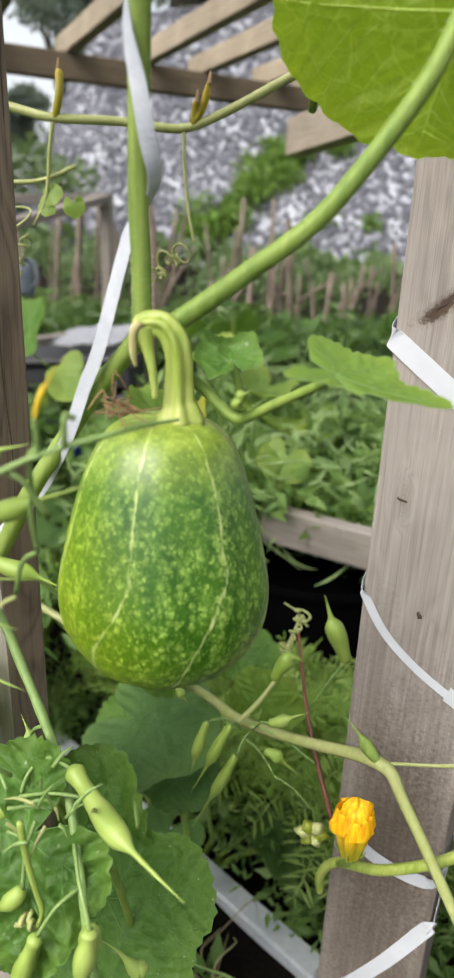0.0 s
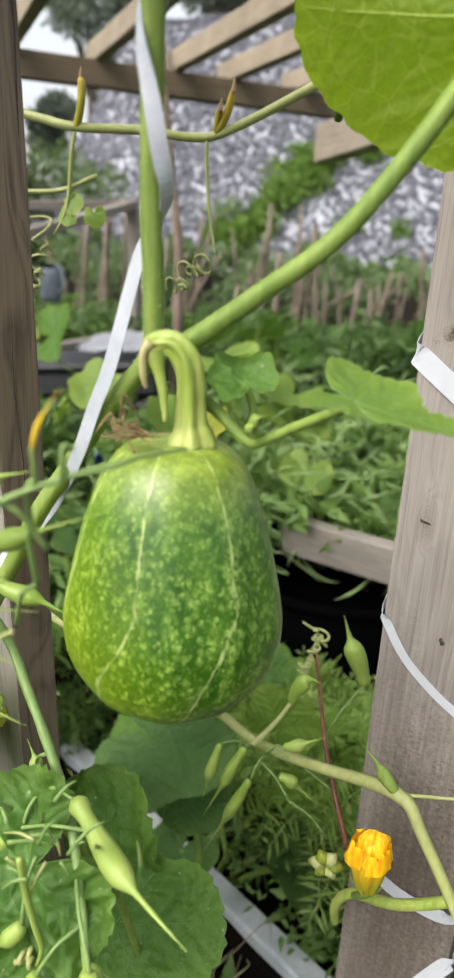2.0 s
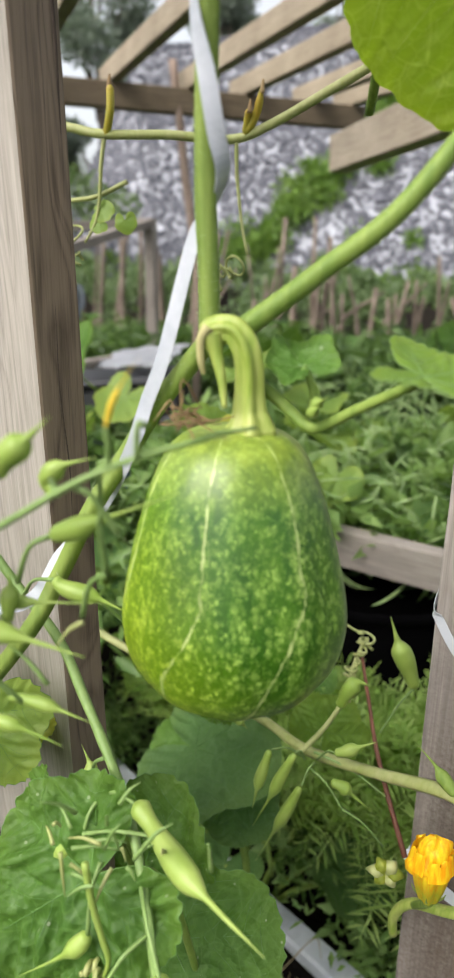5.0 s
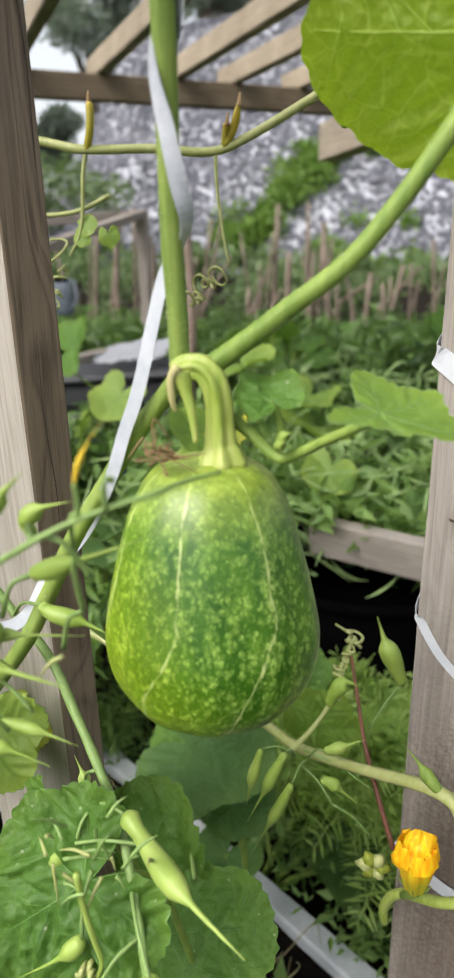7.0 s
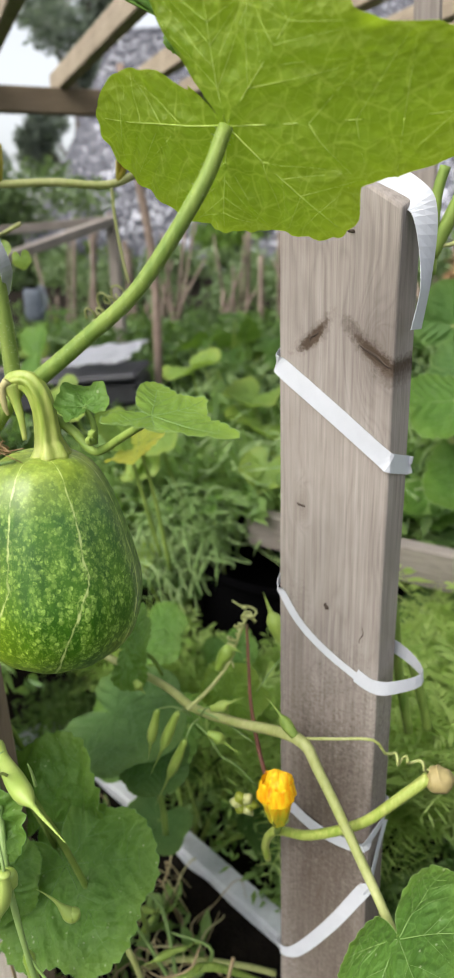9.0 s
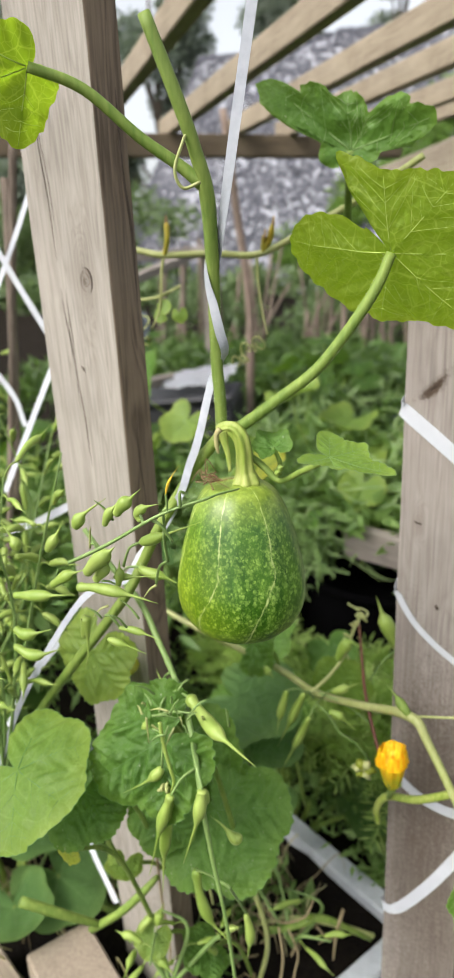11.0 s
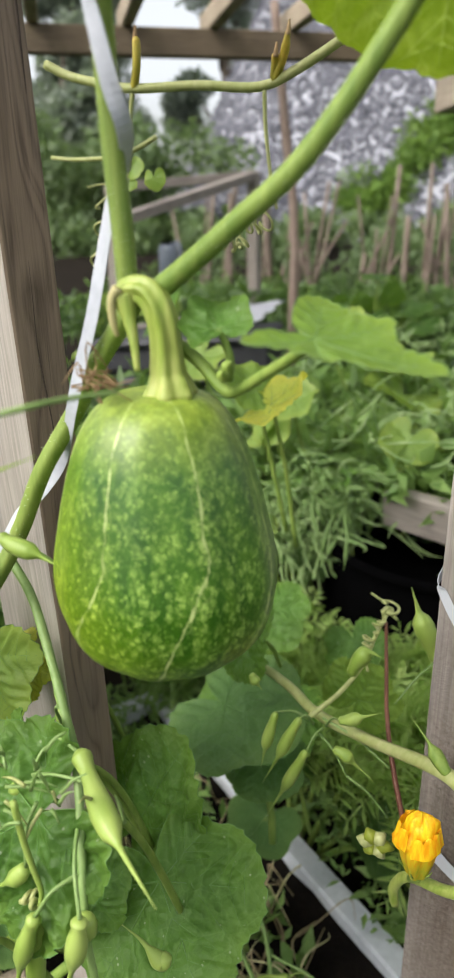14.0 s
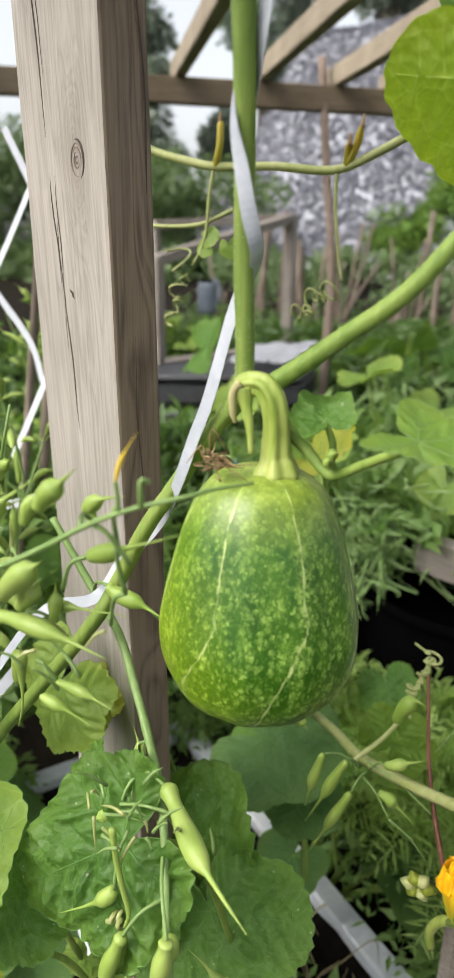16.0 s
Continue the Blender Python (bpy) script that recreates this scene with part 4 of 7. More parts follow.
def build_post(corner, angle, w, d, z0, tops, material, side_mat, label, knots, cracks, lean=(0, 0)):
    """A sawn post; tops: heights of its left and right front top corners."""
    u = Vector((math.cos(radians(angle)), math.sin(radians(angle)), 0))
    v = Vector((-u.y, u.x, 0))
    c = Vector((*corner, 0))
    post = thing("post", label, "post", (corner[0], corner[1], z0), "garden posts")
    bm = bmesh.new()
    box(bm, Matrix.Identity(4), 1, 1, 1, 0)
    for vert in bm.verts:
        s, t = vert.co.x + 0.5, vert.co.y + 0.5
        top = tops[0] * (1 - s) + tops[1] * s + 0.012 * t
        z = z0 if vert.co.z < 0 else top
        vert.co = c + u * w * s + v * d * t + Vector((0, 0, z))
    bmesh.ops.bevel(bm, geom=list(bm.edges), offset=0.0022, segments=2, affect="EDGES", profile=0.5)
    n = 26
    for k in range(1, n):
        zz = z0 + (max(tops) - z0 - 0.06) * k / n
        bmesh.ops.bisect_plane(bm, geom=bm.verts[:] + bm.edges[:] + bm.faces[:], plane_co=(0, 0, zz), plane_no=(0, 0, 1))
    for vert in bm.verts:
        vert.co += Vector((noise.noise(vert.co * 14), noise.noise(vert.co * 14 + Vector((9, 0, 0))), 0)) * 0.0007
    for vert in bm.verts:
        vert.co += Vector((lean[0], lean[1], 0)) * (vert.co.z - 1.1)
    body = part("body", bm, material, post, smooth=False)
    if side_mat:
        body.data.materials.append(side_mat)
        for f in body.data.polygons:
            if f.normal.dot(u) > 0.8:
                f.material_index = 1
    place = on_post(corner, angle, w, d, lean)
    for s, z, rw, rh, tilt in knots:
        for ring, (f0, w0, w1) in enumerate(((1.0, -1.3, 1.6), (0.82, 0.4, 4.6), (0.62, -0.9, 2.4), (0.4, 1.2, 5.6), (0.18, 0.0, 6.0))):
            kb = bmesh.new()
            pts = []
            for j in range(9):
                wv = w0 + (w1 - w0) * j / 8
                x, y = math.cos(wv) * rw * f0, math.sin(wv) * rh * f0
                pts.append(place(s + x * math.cos(tilt) - y * math.sin(tilt), z + x * math.sin(tilt) + y * math.cos(tilt), 0.0)[0])
            tube(kb, pts, lambda q: (0.0006 if ring else 0.0009) * (0.2 + math.sin(math.pi * q)), 5, 2)
            part("knot_ring", kb, M_gouge if ring else M_crack, post, "dark grain ring of a knot")
    for s0, z0c, s1, z1c, wide in cracks:
        many = 5 if wide > 0.0018 and abs(s1 - s0) > 0.008 else 1
        for strand in range(many):
            off = (strand - (many - 1) / 2) * 0.0026
            cut = 0.12 * abs(strand - (many - 1) / 2)
            pts = []
            for k in range(7):
                f = cut + (1 - 1.5 * cut) * k / 6
                p, o = place(s0 + (s1 - s0) * f + 0.0012 * math.sin(f * 9 + s0 * 50 + strand), z0c + (z1c - z0c) * f + off, 0.0)
                pts.append(p)
            cb = bmesh.new()
            w1 = wide * (0.5 if strand == many // 2 else 0.25) if many > 1 else wide * 0.7
            tube(cb, pts, lambda q: w1 * (0.15 + math.sin(math.pi * q) ** 0.7), 5, 2)
            part("crack", cb, M_crack if strand == many // 2 else M_gouge, post, "dark drying crack")
    return place


zL, zR = 1.247, 1.186
M_post_r = mat_wood("post_wood", (0.27, 0.233, 0.208), (0.51, 0.455, 0.41), ring=0.4, stain=(0.22, 0.2, 0.18), knots=((0.25, 0.602, 1.085, 0.04), (0.192, 0.626, 0.95, 0.016)), corner=POST_R, angle=-19, stainy=0.5,
                   marks=((0.032, 1.094, 44, 0.026, 0.008, -6, 0.6), (0.031, 1.093, 46, 0.02, 0.005, -6, 1.0), (0.08, 1.084, -38, 0.032, 0.009, -6, 0.65), (0.084, 1.081, -36, 0.026, 0.0055, -6, 1.0), (0.095, 1.07, -30, 0.016, 0.012, 0, 0.9), (0.064, 1.1, -50, 0.016, 0.007, 0, 0.5), (0.06, 0.66, 86, 0.16, 0.05, 0, 0.5), (0.03, 0.52, 88, 0.26, 0.06, 0, 0.6), (0.08, 0.42, 90, 0.34, 0.08, 0, 0.65), (0.02, 0.78, 90, 0.1, 0.02, 0, 0.35)))
M_post_l = mat_wood("post_wood_pale", (0.27, 0.245, 0.21), (0.5, 0.455, 0.4), ring=0.6, stain=(0.25, 0.22, 0.18), knots=((-0.109, 0.506, 1.207, 0.04),))
right_place = build_post(POST_R, -19, 0.098, 0.042, 0.0, (zL, zR), M_post_r, None, "weathered grey-brown sawn post wrapped with white tape",
                         (), ((0.07, 1.09, 0.0965, 1.073, 0.0016), (0.026, 1.089, 0.036, 1.099, 0.0008), (0.016, 0.952, 0.026, 0.949, 0.0014), (0.047, 0.862, 0.0475, 0.856, 0.0022), (0.083, 0.85, 0.08, 0.83, 0.0008), (0.058, 1.172, 0.064, 1.17, 0.0017)))
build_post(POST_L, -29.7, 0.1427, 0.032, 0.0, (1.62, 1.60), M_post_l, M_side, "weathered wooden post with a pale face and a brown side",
                        ((0.101, 1.207, 0.011, 0.012, 0.2),),
                        ((0.037, 1.38, 0.05, 1.225, 0.0008), (0.05, 1.2, 0.06, 1.12, 0.0006), (0.06, 1.2, 0.063, 1.11, 0.0005), (0.063, 1.13, 0.073, 1.02, 0.0009), (0.042, 1.36, 0.054, 1.26, 0.0004), (0.074, 1.126, 0.081, 1.12, 0.0013), (0.165, 1.36, 0.171, 1.18, 0.0016), (0.058, 1.17, 0.063, 1.08, 0.0005), (0.157, 1.1, 0.159, 0.95, 0.0006)), (0.0085, -0.0414))

# the rail and the bed behind it
RAIL_A, RAIL_B = Vector((-0.18, 1.43, 0.635)), Vector((0.95, 0.72, 0.635))
rail = thing("bed_rail", "weathered grey plank along the front of a raised bed", "plank", (0.2, 1.15, 0.3))
board("plank", (-0.009, 1.303, 0.640), (0.489, 1.123, 0.640), 0.03, 0.07, M_rail, rail, roll=4)
for q in ((-0.056, 1.462, 0.550), (0.488, 1.174, 0.550)):
    board("leg", (q[0], q[1] + 0.04, 0.05), (q[0], q[1] + 0.04, 0.6), 0.048, 0.048, M_rail, rail)


def build_pot():
    c = (0.092, 1.320, 0.444)
    pot = thing("plant_tub", "large black plastic tub, blackened for the shade under the plank", "tub", (c[0], c[1], SOIL))
    # Near-black body stands in for the shaded gap under the plank.
    bm = bmesh.new()
    prof = ((0.2, SOIL), (0.21, 0.3), (0.213, 0.58), (0.2, 0.58), (0.198, 0.53))
    rings = [[bm.verts.new((c[0] + r * math.cos(2 * math.pi * j / 32), c[1] + 0.02 + r * math.sin(2 * math.pi * j / 32), z)) for j in range(32)] for r, z in prof]
    for a, b in zip(rings, rings[1:]):
        for j in range(32):
            bm.faces.new((a[j], a[(j + 1) % 32], b[(j + 1) % 32], b[j]))
    bm.faces.new(rings[-1])
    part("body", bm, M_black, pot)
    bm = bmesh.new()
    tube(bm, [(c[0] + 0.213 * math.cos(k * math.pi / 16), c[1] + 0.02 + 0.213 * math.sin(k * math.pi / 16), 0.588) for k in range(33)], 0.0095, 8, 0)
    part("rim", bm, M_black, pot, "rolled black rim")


build_pot()


def build_trough():
    """The pale planter at the foot of the posts, its corner towards the right."""
    c = Vector((0.208, 0.751, 0.25))
    d1, d2 = Vector((-0.846, 0.533, 0)), Vector((-0.533, -0.846, 0))
    t = thing("planter_trough", "grey-white plastic planter trough with a flat rim, filled with soil", "planter", (-0.15, 0.7, 0.05))
    la, lb, rim = 0.705, 0.62, 0.022
    bm = bmesh.new()

    def loop(o, z):
        return [bm.verts.new(c + d1 * a + d2 * b + Vector((0, 0, z - 0.25))) for a, b in ((-o, -o), (la + o, -o), (la + o, lb + o), (-o, lb + o))]
    loops = [loop(-0.03, 0.05), loop(0.0, 0.225), loop(0.012, 0.228), loop(0.014, 0.248), loop(0.011, 0.252), loop(-rim + 0.003, 0.252), loop(-rim, 0.248), loop(-rim - 0.004, 0.17)]
    for u, v in zip(loops, loops[1:]):
        for j in range(4):
            bm.faces.new((u[j], u[(j + 1) % 4], v[(j + 1) % 4], v[j]))
    part("body", bm, M_tray, t, smooth=False)
    sb = bmesh.new()
    n = 14
    grid = [[sb.verts.new(c + d1 * (rim + (la - 2 * rim) * i / n) + d2 * (rim + (lb - 2 * rim) * j / n) + Vector((0, 0, -0.018 + 0.012 * noise.noise(Vector((i * 0.9, j * 0.9, 3)))))) for i in range(n + 1)] for j in range(n + 1)]
    for j in range(n):
        for i in range(n):
            sb.faces.new((grid[j][i], grid[j][i + 1], grid[j + 1][i + 1], grid[j + 1][i]))
    part("soil", sb, M_soil, t, "dark crumbly soil")
    rng = random.Random(3)
    for k in range(30):
        p = (0.012, 0.681, 0.220) if k < 17 else (-0.023, 0.579, 0.220)
        p = Vector(p) + Vector((rng.gauss(0, 0.05), rng.gauss(0, 0.05), 0))
        q = p + Vector((rng.gauss(0, 0.05), rng.gauss(0, 0.05), rng.uniform(-0.01, 0.03)))
        tube_part("root", [p, p.lerp(q, 0.4) + Vector((rng.gauss(0, .012), rng.gauss(0, .012), 0.03)), q], [0.0025, 0.0015, 0.0006], M_root, t, seg=5, n=5)


build_trough()


def build_far_frame():
    f = thing("cold_frame", "low weathered wooden garden frame with thin side rails", "garden frame", (-1.3, 3.0, 0.3))
    a, b, c2 = (-1.027, 3.140, 1.254), (-1.445, 2.700, 1.211), (-1.187, 2.300, 1.089)
    board("rail", a, b, 0.05, 0.035, M_rail, f)
    board("rail", a, c2, 0.05, 0.035, M_rail, f)
    for p, zz in ((a, 0.2), (b, 0.2), (c2, 0.2)):
        board("leg", (p[0], p[1], zz), (p[0], p[1], p[2] + 0.01), 0.045, 0.045, M_rail, f)
    low, low2 = (-0.998, 3.000, 0.709), (-1.251, 2.400, 0.695)
    board("sill", low, low2, 0.06, 0.05, M_rail, f)
    bx = thing("dark_crate", "dark grey stacked planting crates beside the frame", "crate", (-0.9, 2.4, 0.4))
    for z, w, h, m in ((0.50, 0.26, 0.2, M_crate), (0.632, 0.3, 0.03, M_crate), (0.70, 0.25, 0.075, M_crate), (0.755, 0.29, 0.024, M_crate)):
        board("tub_wall" if h > 0.05 else "rim", (-1.2, 2.2, z - 0.04), (-0.6, 2.31, z), w, h, m, bx, "" if h > 0.05 else "thick dark rim", bevel=0.011)
    film = thing("plastic_sheet", "crumpled whitish plastic sheet lying on the dark crates", "plastic sheet", (-0.78, 2.3, 0.765))
    bm = bmesh.new()
    grid = [[bm.verts.new((-0.86 + 0.019 * i + 0.01 * math.sin(j * 1.7), 2.19 + 0.024 * j + 0.008 * math.sin(i), 0.778 + 0.00045 * i * i * 0.3 + 0.03 * abs(noise.noise(Vector((i * 0.45, j * 0.6, 2)))) + 0.004 * j)) for j in range(10)] for i in range(14)]
    for i in range(13):
        for j in range(9):
            bm.faces.new((grid[i][j], grid[i + 1][j], grid[i + 1][j + 1], grid[i][j + 1]))
    bmesh.ops.solidify(bm, geom=bm.faces[:], thickness=0.004)
    part("sheet", bm, M_tape, film)


build_far_frame()


def build_fence():
    rng = random.Random(21)
    f = thing("stick_fence", "row of rough brown sticks and twigs behind the beds", "fence", (0, 4.6, 0.5))
    for k in range(74):
        x = -2.1 + 0.052 * k + rng.gauss(0, 0.03)
        y = 4.15 - 0.12 * x + rng.gauss(0, 0.06)
        h = rng.uniform(0.8, 1.34)
        if rng.random() < 0.22:
            continue
        r = rng.uniform(0.01, 0.028)
        tube_part("stick", [(x, y, 0.3), (x + rng.gauss(0, .03), y, 0.6), (x + rng.gauss(0, .05), y, h)], [r, r * 0.8, r * 0.6], M_stick, f, seg=6, n=3, wobble=0.3)
    for k in range(16):
        x = rng.uniform(-1.4, 1.5)
        tube_part("twig", [(x, 4.25, 0.45), (x + rng.gauss(0, .08), 4.2, 0.75), (x + rng.gauss(0.03, .14), 4.2, rng.uniform(0.85, 1.1))], [0.02, 0.014, 0.006], M_stick, f, seg=6, n=4, wobble=0.3)
    cents = [(rng.uniform(-2.2, 2.2), rng.uniform(4.3, 5.2), rng.uniform(0.5, 0.98), rng.uniform(0.1, 0.2), 120) for _ in range(105)]
    g = leaf_cloud("hedge_greens", cents, M_far, 0.06, 25, None, slim=0.4)
    tagged(g, "dull green weeds growing through the stick fence", "weeds", kind="stuff")
    cents = [(0.55 + rng.gauss(0, 0.06), 4.1, 0.9 + rng.gauss(0, .06), 0.07, 60) for _ in range(6)]
    g = leaf_cloud("dry_leaves", cents, M_dry, 0.07, 26, None, slim=0.6)
    tagged(g, "withered orange-brown leaves caught on the fence", "dead leaves", kind="stuff")


build_fence()
pole = thing("bamboo_pole", "thin pinkish-brown pole leaning against the roof beam", "pole", (-0.6, 2.55, 0.4))
tube_part("pole", [(-0.720, 2.580, 1.721), (-0.673, 2.560, 1.371), (-0.620, 2.520, 0.992), (-0.62, 2.45, 0.3)], [0.014, 0.015, 0.016, 0.016], M_cane, pole, seg=8, wobble=0.15)

# ---- the squash and its vine ----
SQ = Vector((0.064, 0.42, 0.972))
SQ_R, SQ_TOP, SQ_BOT = 0.0542, 1.0505, 0.9135
PROFILE = ((0, 0.2), (0.01, 0.37), (0.04, 0.5), (0.09, 0.61), (0.18, 0.722), (0.31, 0.828), (0.45, 0.918), (0.58, 0.985), (0.66, 1.0), (0.76, 0.97), (0.85, 0.88), (0.92, 0.735), (0.965, 0.54), (0.992, 0.3), (1.0, 0.04))


def build_squash():
    sq = thing("squash", "unripe green speckled squash with pale stripes hanging from its vine", "squash", (SQ.x, SQ.y, SQ_BOT))
    bm = bmesh.new()
    seg = 84
    line = spline([(r, 0, h) for h, r in PROFILE], 5)
    rings = []
    for q in line:
        ring = []
        for j in range(seg):
            w = 2 * math.pi * j / seg
            rib = 1 + 0.012 * math.cos(10 * w + 0.6) * min(1, q.x * 1.3)
            r = q.x * SQ_R * rib * (1 + 0.02 * math.sin(w + 2.2) * q.z)
            ring.append(bm.verts.new((SQ.x + r * math.cos(w), SQ.y + r * math.sin(w), SQ_TOP - (SQ_TOP - SQ_BOT) * q.z)))
        rings.append(ring)
    for a, b in zip(rings, rings[1:]):
        for j in range(seg):
            bm.faces.new((a[j], b[j], b[(j + 1) % seg], a[(j + 1) % seg]))
    bm.faces.new(rings[0])
    bm.faces.new(rings[-1][::-1])
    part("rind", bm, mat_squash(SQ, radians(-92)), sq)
    stalk = [(SQ.x + 0.007, SQ.y, SQ_TOP - 0.003), (SQ.x + 0.007, SQ.y, SQ_TOP + 0.0005), (SQ.x + 0.0068, SQ.y, SQ_TOP + 0.004), (SQ.x + 0.0062, SQ.y, SQ_TOP + 0.009), (0.070, 0.420, 1.069), (0.070, 0.419, 1.079), (0.068, 0.418, 1.088), (0.063, 0.418, 1.094), (0.056, 0.418, 1.094), (0.051, 0.419, 1.091)]
    tube_part("stalk", stalk, [0.0112, 0.0112, 0.0094, 0.0075, 0.0066, 0.0063, 0.0062, 0.006, 0.006, 0.0056], M_ped, sq, "ridged pale green fruit stalk", seg=40, ridges=6, ridge=0.13)
    tube_part("dried_tendril", [(0.054, 0.410, 1.096), (0.051, 0.409, 1.091), (0.051, 0.409, 1.082), (0.052, 0.410, 1.076)], [0.0026, 0.002, 0.0018, 0.001], M_tan, sq)
    tube_part("flower_stub", [(0.054, 0.414, 1.092), (0.057, 0.412, 1.084), (0.060, 0.410, 1.074), (0.062, 0.408, 1.062)], [0.0055, 0.003, 0.0021, 0.0013], M_ped, sq, "thin yellowish shrivelled stalk")
    rng = random.Random(4)
    c = Vector((0.048, 0.395, 1.060))
    for k in range(22):
        p = c + Vector((rng.gauss(0, .004), rng.gauss(0, .004), rng.gauss(0, .002)))
        tube_part("dry_bit", [p, p + Vector((rng.gauss(0, .004), rng.gauss(0, .004), rng.gauss(0, .004))), p + Vector((rng.gauss(0, .009), rng.gauss(0, .006), rng.gauss(0, .005)))], [0.0003, 0.0005, 0.0002], M_dry, sq, seg=5, n=3)


build_squash()

vine = thing("squash_vine", "climbing squash vine with hairy green stems and large leaves", "vine", (0.05, 0.42, 0.6))
MAIN_UP = [(0.050, 0.423, 1.086), (0.051, 0.422, 1.099), (0.051, 0.421, 1.121), (0.050, 0.420, 1.145), (0.051, 0.417, 1.177), (0.053, 0.412, 1.207), (0.056, 0.400, 1.262), (0.052, 0.390, 1.294), (0.045, 0.380, 1.324), (0.030, 0.370, 1.371)]
tube_part("stem", MAIN_UP, [0.0044, 0.0046, 0.0046, 0.0046, 0.0046, 0.0047, 0.0054, 0.0046, 0.0046, 0.0042], M_vine, vine, seg=14, ridges=5, ridge=0.06)
bristles("hairs", MAIN_UP[:7], 0.0046, vine, 420)
MAIN_LOW = [(0.054, 0.428, 1.095), (0.039, 0.434, 1.078), (0.020, 0.436, 1.055), (0.003, 0.439, 1.030), (-0.0165, 0.432, 0.998), (-0.036, 0.430, 0.960), (-0.055, 0.420, 0.924), (-0.133, 0.420, 0.824), (-0.184, 0.420, 0.756), (-0.306, 0.400, 0.610)]
tube_part("stem", MAIN_LOW, 0.0048, M_vine, vine, seg=14, ridges=5, ridge=0.06)
bristles("hairs", MAIN_LOW[:7], 0.0048, vine, 300)
BIG_HUB = Vector((0.178, 0.44, 1.222))
PET = [(0.060, 0.425, 1.091), (0.072, 0.425, 1.099), (0.099, 0.425, 1.119), (0.131, 0.426, 1.145), (0.165, 0.433, 1.192), BIG_HUB]
tube_part("petiole", PET, [0.005, 0.0047, 0.0043, 0.0041, 0.004, 0.0037], M_petiole, vine, seg=14, ridges=6, ridge=0.05)
bristles("hairs", PET, 0.0042, vine, 320)
BIG = ((-176, 0.8), (-165, 0.72), (-145, 0.58), (-120, 0.62), (-95, 0.8), (-78, 0.92), (-66, 1.28), (-54, 1.46), (-43, 1.22), (-33, 0.92), (-24, 0.76), (-13, 0.83), (2, 0.8), (18, 0.64), (40, 0.6), (65, 0.68), (90, 0.81), (110, 0.9), (130, 0.87), (147, 0.72), (160, 0.5), (172, 0.27))
BIG_RIBS = ((-0.9, 1, 1), (-0.1, 1, 1), (0.9, 1, 1), (2.25, 1, 1), (-1.75, 1, 1), (-2.55, 1, 1))
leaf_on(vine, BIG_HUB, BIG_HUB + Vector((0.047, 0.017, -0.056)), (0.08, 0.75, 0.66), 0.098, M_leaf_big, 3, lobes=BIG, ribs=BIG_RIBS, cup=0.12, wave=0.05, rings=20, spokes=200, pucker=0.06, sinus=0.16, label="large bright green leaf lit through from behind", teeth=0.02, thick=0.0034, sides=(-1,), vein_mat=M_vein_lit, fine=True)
# the two small leaves by the fruit
tube_part("petiole", [(0.071, 0.430, 1.070), (0.082, 0.430, 1.062), (0.095, 0.425, 1.053), (0.103, 0.422, 1.054), (0.119, 0.416, 1.064), (0.1435, 0.400, 1.0795)], [0.003, 0.003, 0.0028, 0.0026, 0.0024, 0.0022], M_petiole, vine, seg=10)
leaf_on(vine, (0.1435, 0.4, 1.081), (0.1925, 0.395, 1.0665), (0.15, -0.13, 0.97), 0.041, M_leaf_young_lit, 5, lobes=((0, 1.2), (15, 0.98), (28, 0.76), (44, 0.74), (60, 0.84), (76, 0.72), (92, 0.74), (112, 0.9), (126, 0.8), (142, 0.5), (165, 0.22), (185, 0.1), (205, 0.25), (225, 0.55), (240, 0.76), (252, 0.7), (275, 0.5), (298, 0.52), (316, 0.5), (332, 0.56), (346, 0.84)), ribs=((0, 1, 1), (1.0, 1, 1), (1.95, 1, 1), (-1.0, 1, 1), (-2.0, 1, 1)), cup=0.14, wave=0.05, teeth=0.04, sinus=0.2, pucker=0.05, rings=14, spokes=150, rim=0.005, thick=0.008, label="small pointed young leaf")
tube_part("petiole", [(0.097, 0.425, 1.057), (0.098, 0.425, 1.066), (0.096, 0.425, 1.073), (0.093, 0.425, 1.079)], [0.0024, 0.002, 0.0018, 0.0016], M_petiole, vine, seg=8)
leaf_on(vine, (0.093, 0.425, 1.079), (0.077, 0.440, 1.090), (0.3, -0.7, 0.6), 0.017, M_leaf, 6, cup=0.25, wave=0.2, label="small young leaf")
for k, (p, q) in enumerate((((0.098, 0.420, 1.063), (0.106, 0.410, 1.069)), ((0.097, 0.420, 1.059), (0.104, 0.405, 1.066)))):
    pod_on(vine, [p, Vector(p).lerp(Vector(q), 0.5), q], 0.0028, 1, M_petiole, "bud")
# upper node: petiole to a leaf at the post, and a tendril
tube_part("petiole", [(0.0535, 0.397, 1.272), (0.040, 0.393, 1.284), (0.016, 0.380, 1.303), (-0.012, 0.360, 1.331), (-0.039, 0.340, 1.343)], [0.0048, 0.0042, 0.0038, 0.0036, 0.0034], M_petiole, vine, seg=12)
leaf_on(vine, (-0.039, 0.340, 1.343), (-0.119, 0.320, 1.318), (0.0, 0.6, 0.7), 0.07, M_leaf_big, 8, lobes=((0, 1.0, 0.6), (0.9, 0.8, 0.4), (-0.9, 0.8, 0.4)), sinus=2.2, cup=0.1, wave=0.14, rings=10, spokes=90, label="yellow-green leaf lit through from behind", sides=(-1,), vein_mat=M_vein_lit)
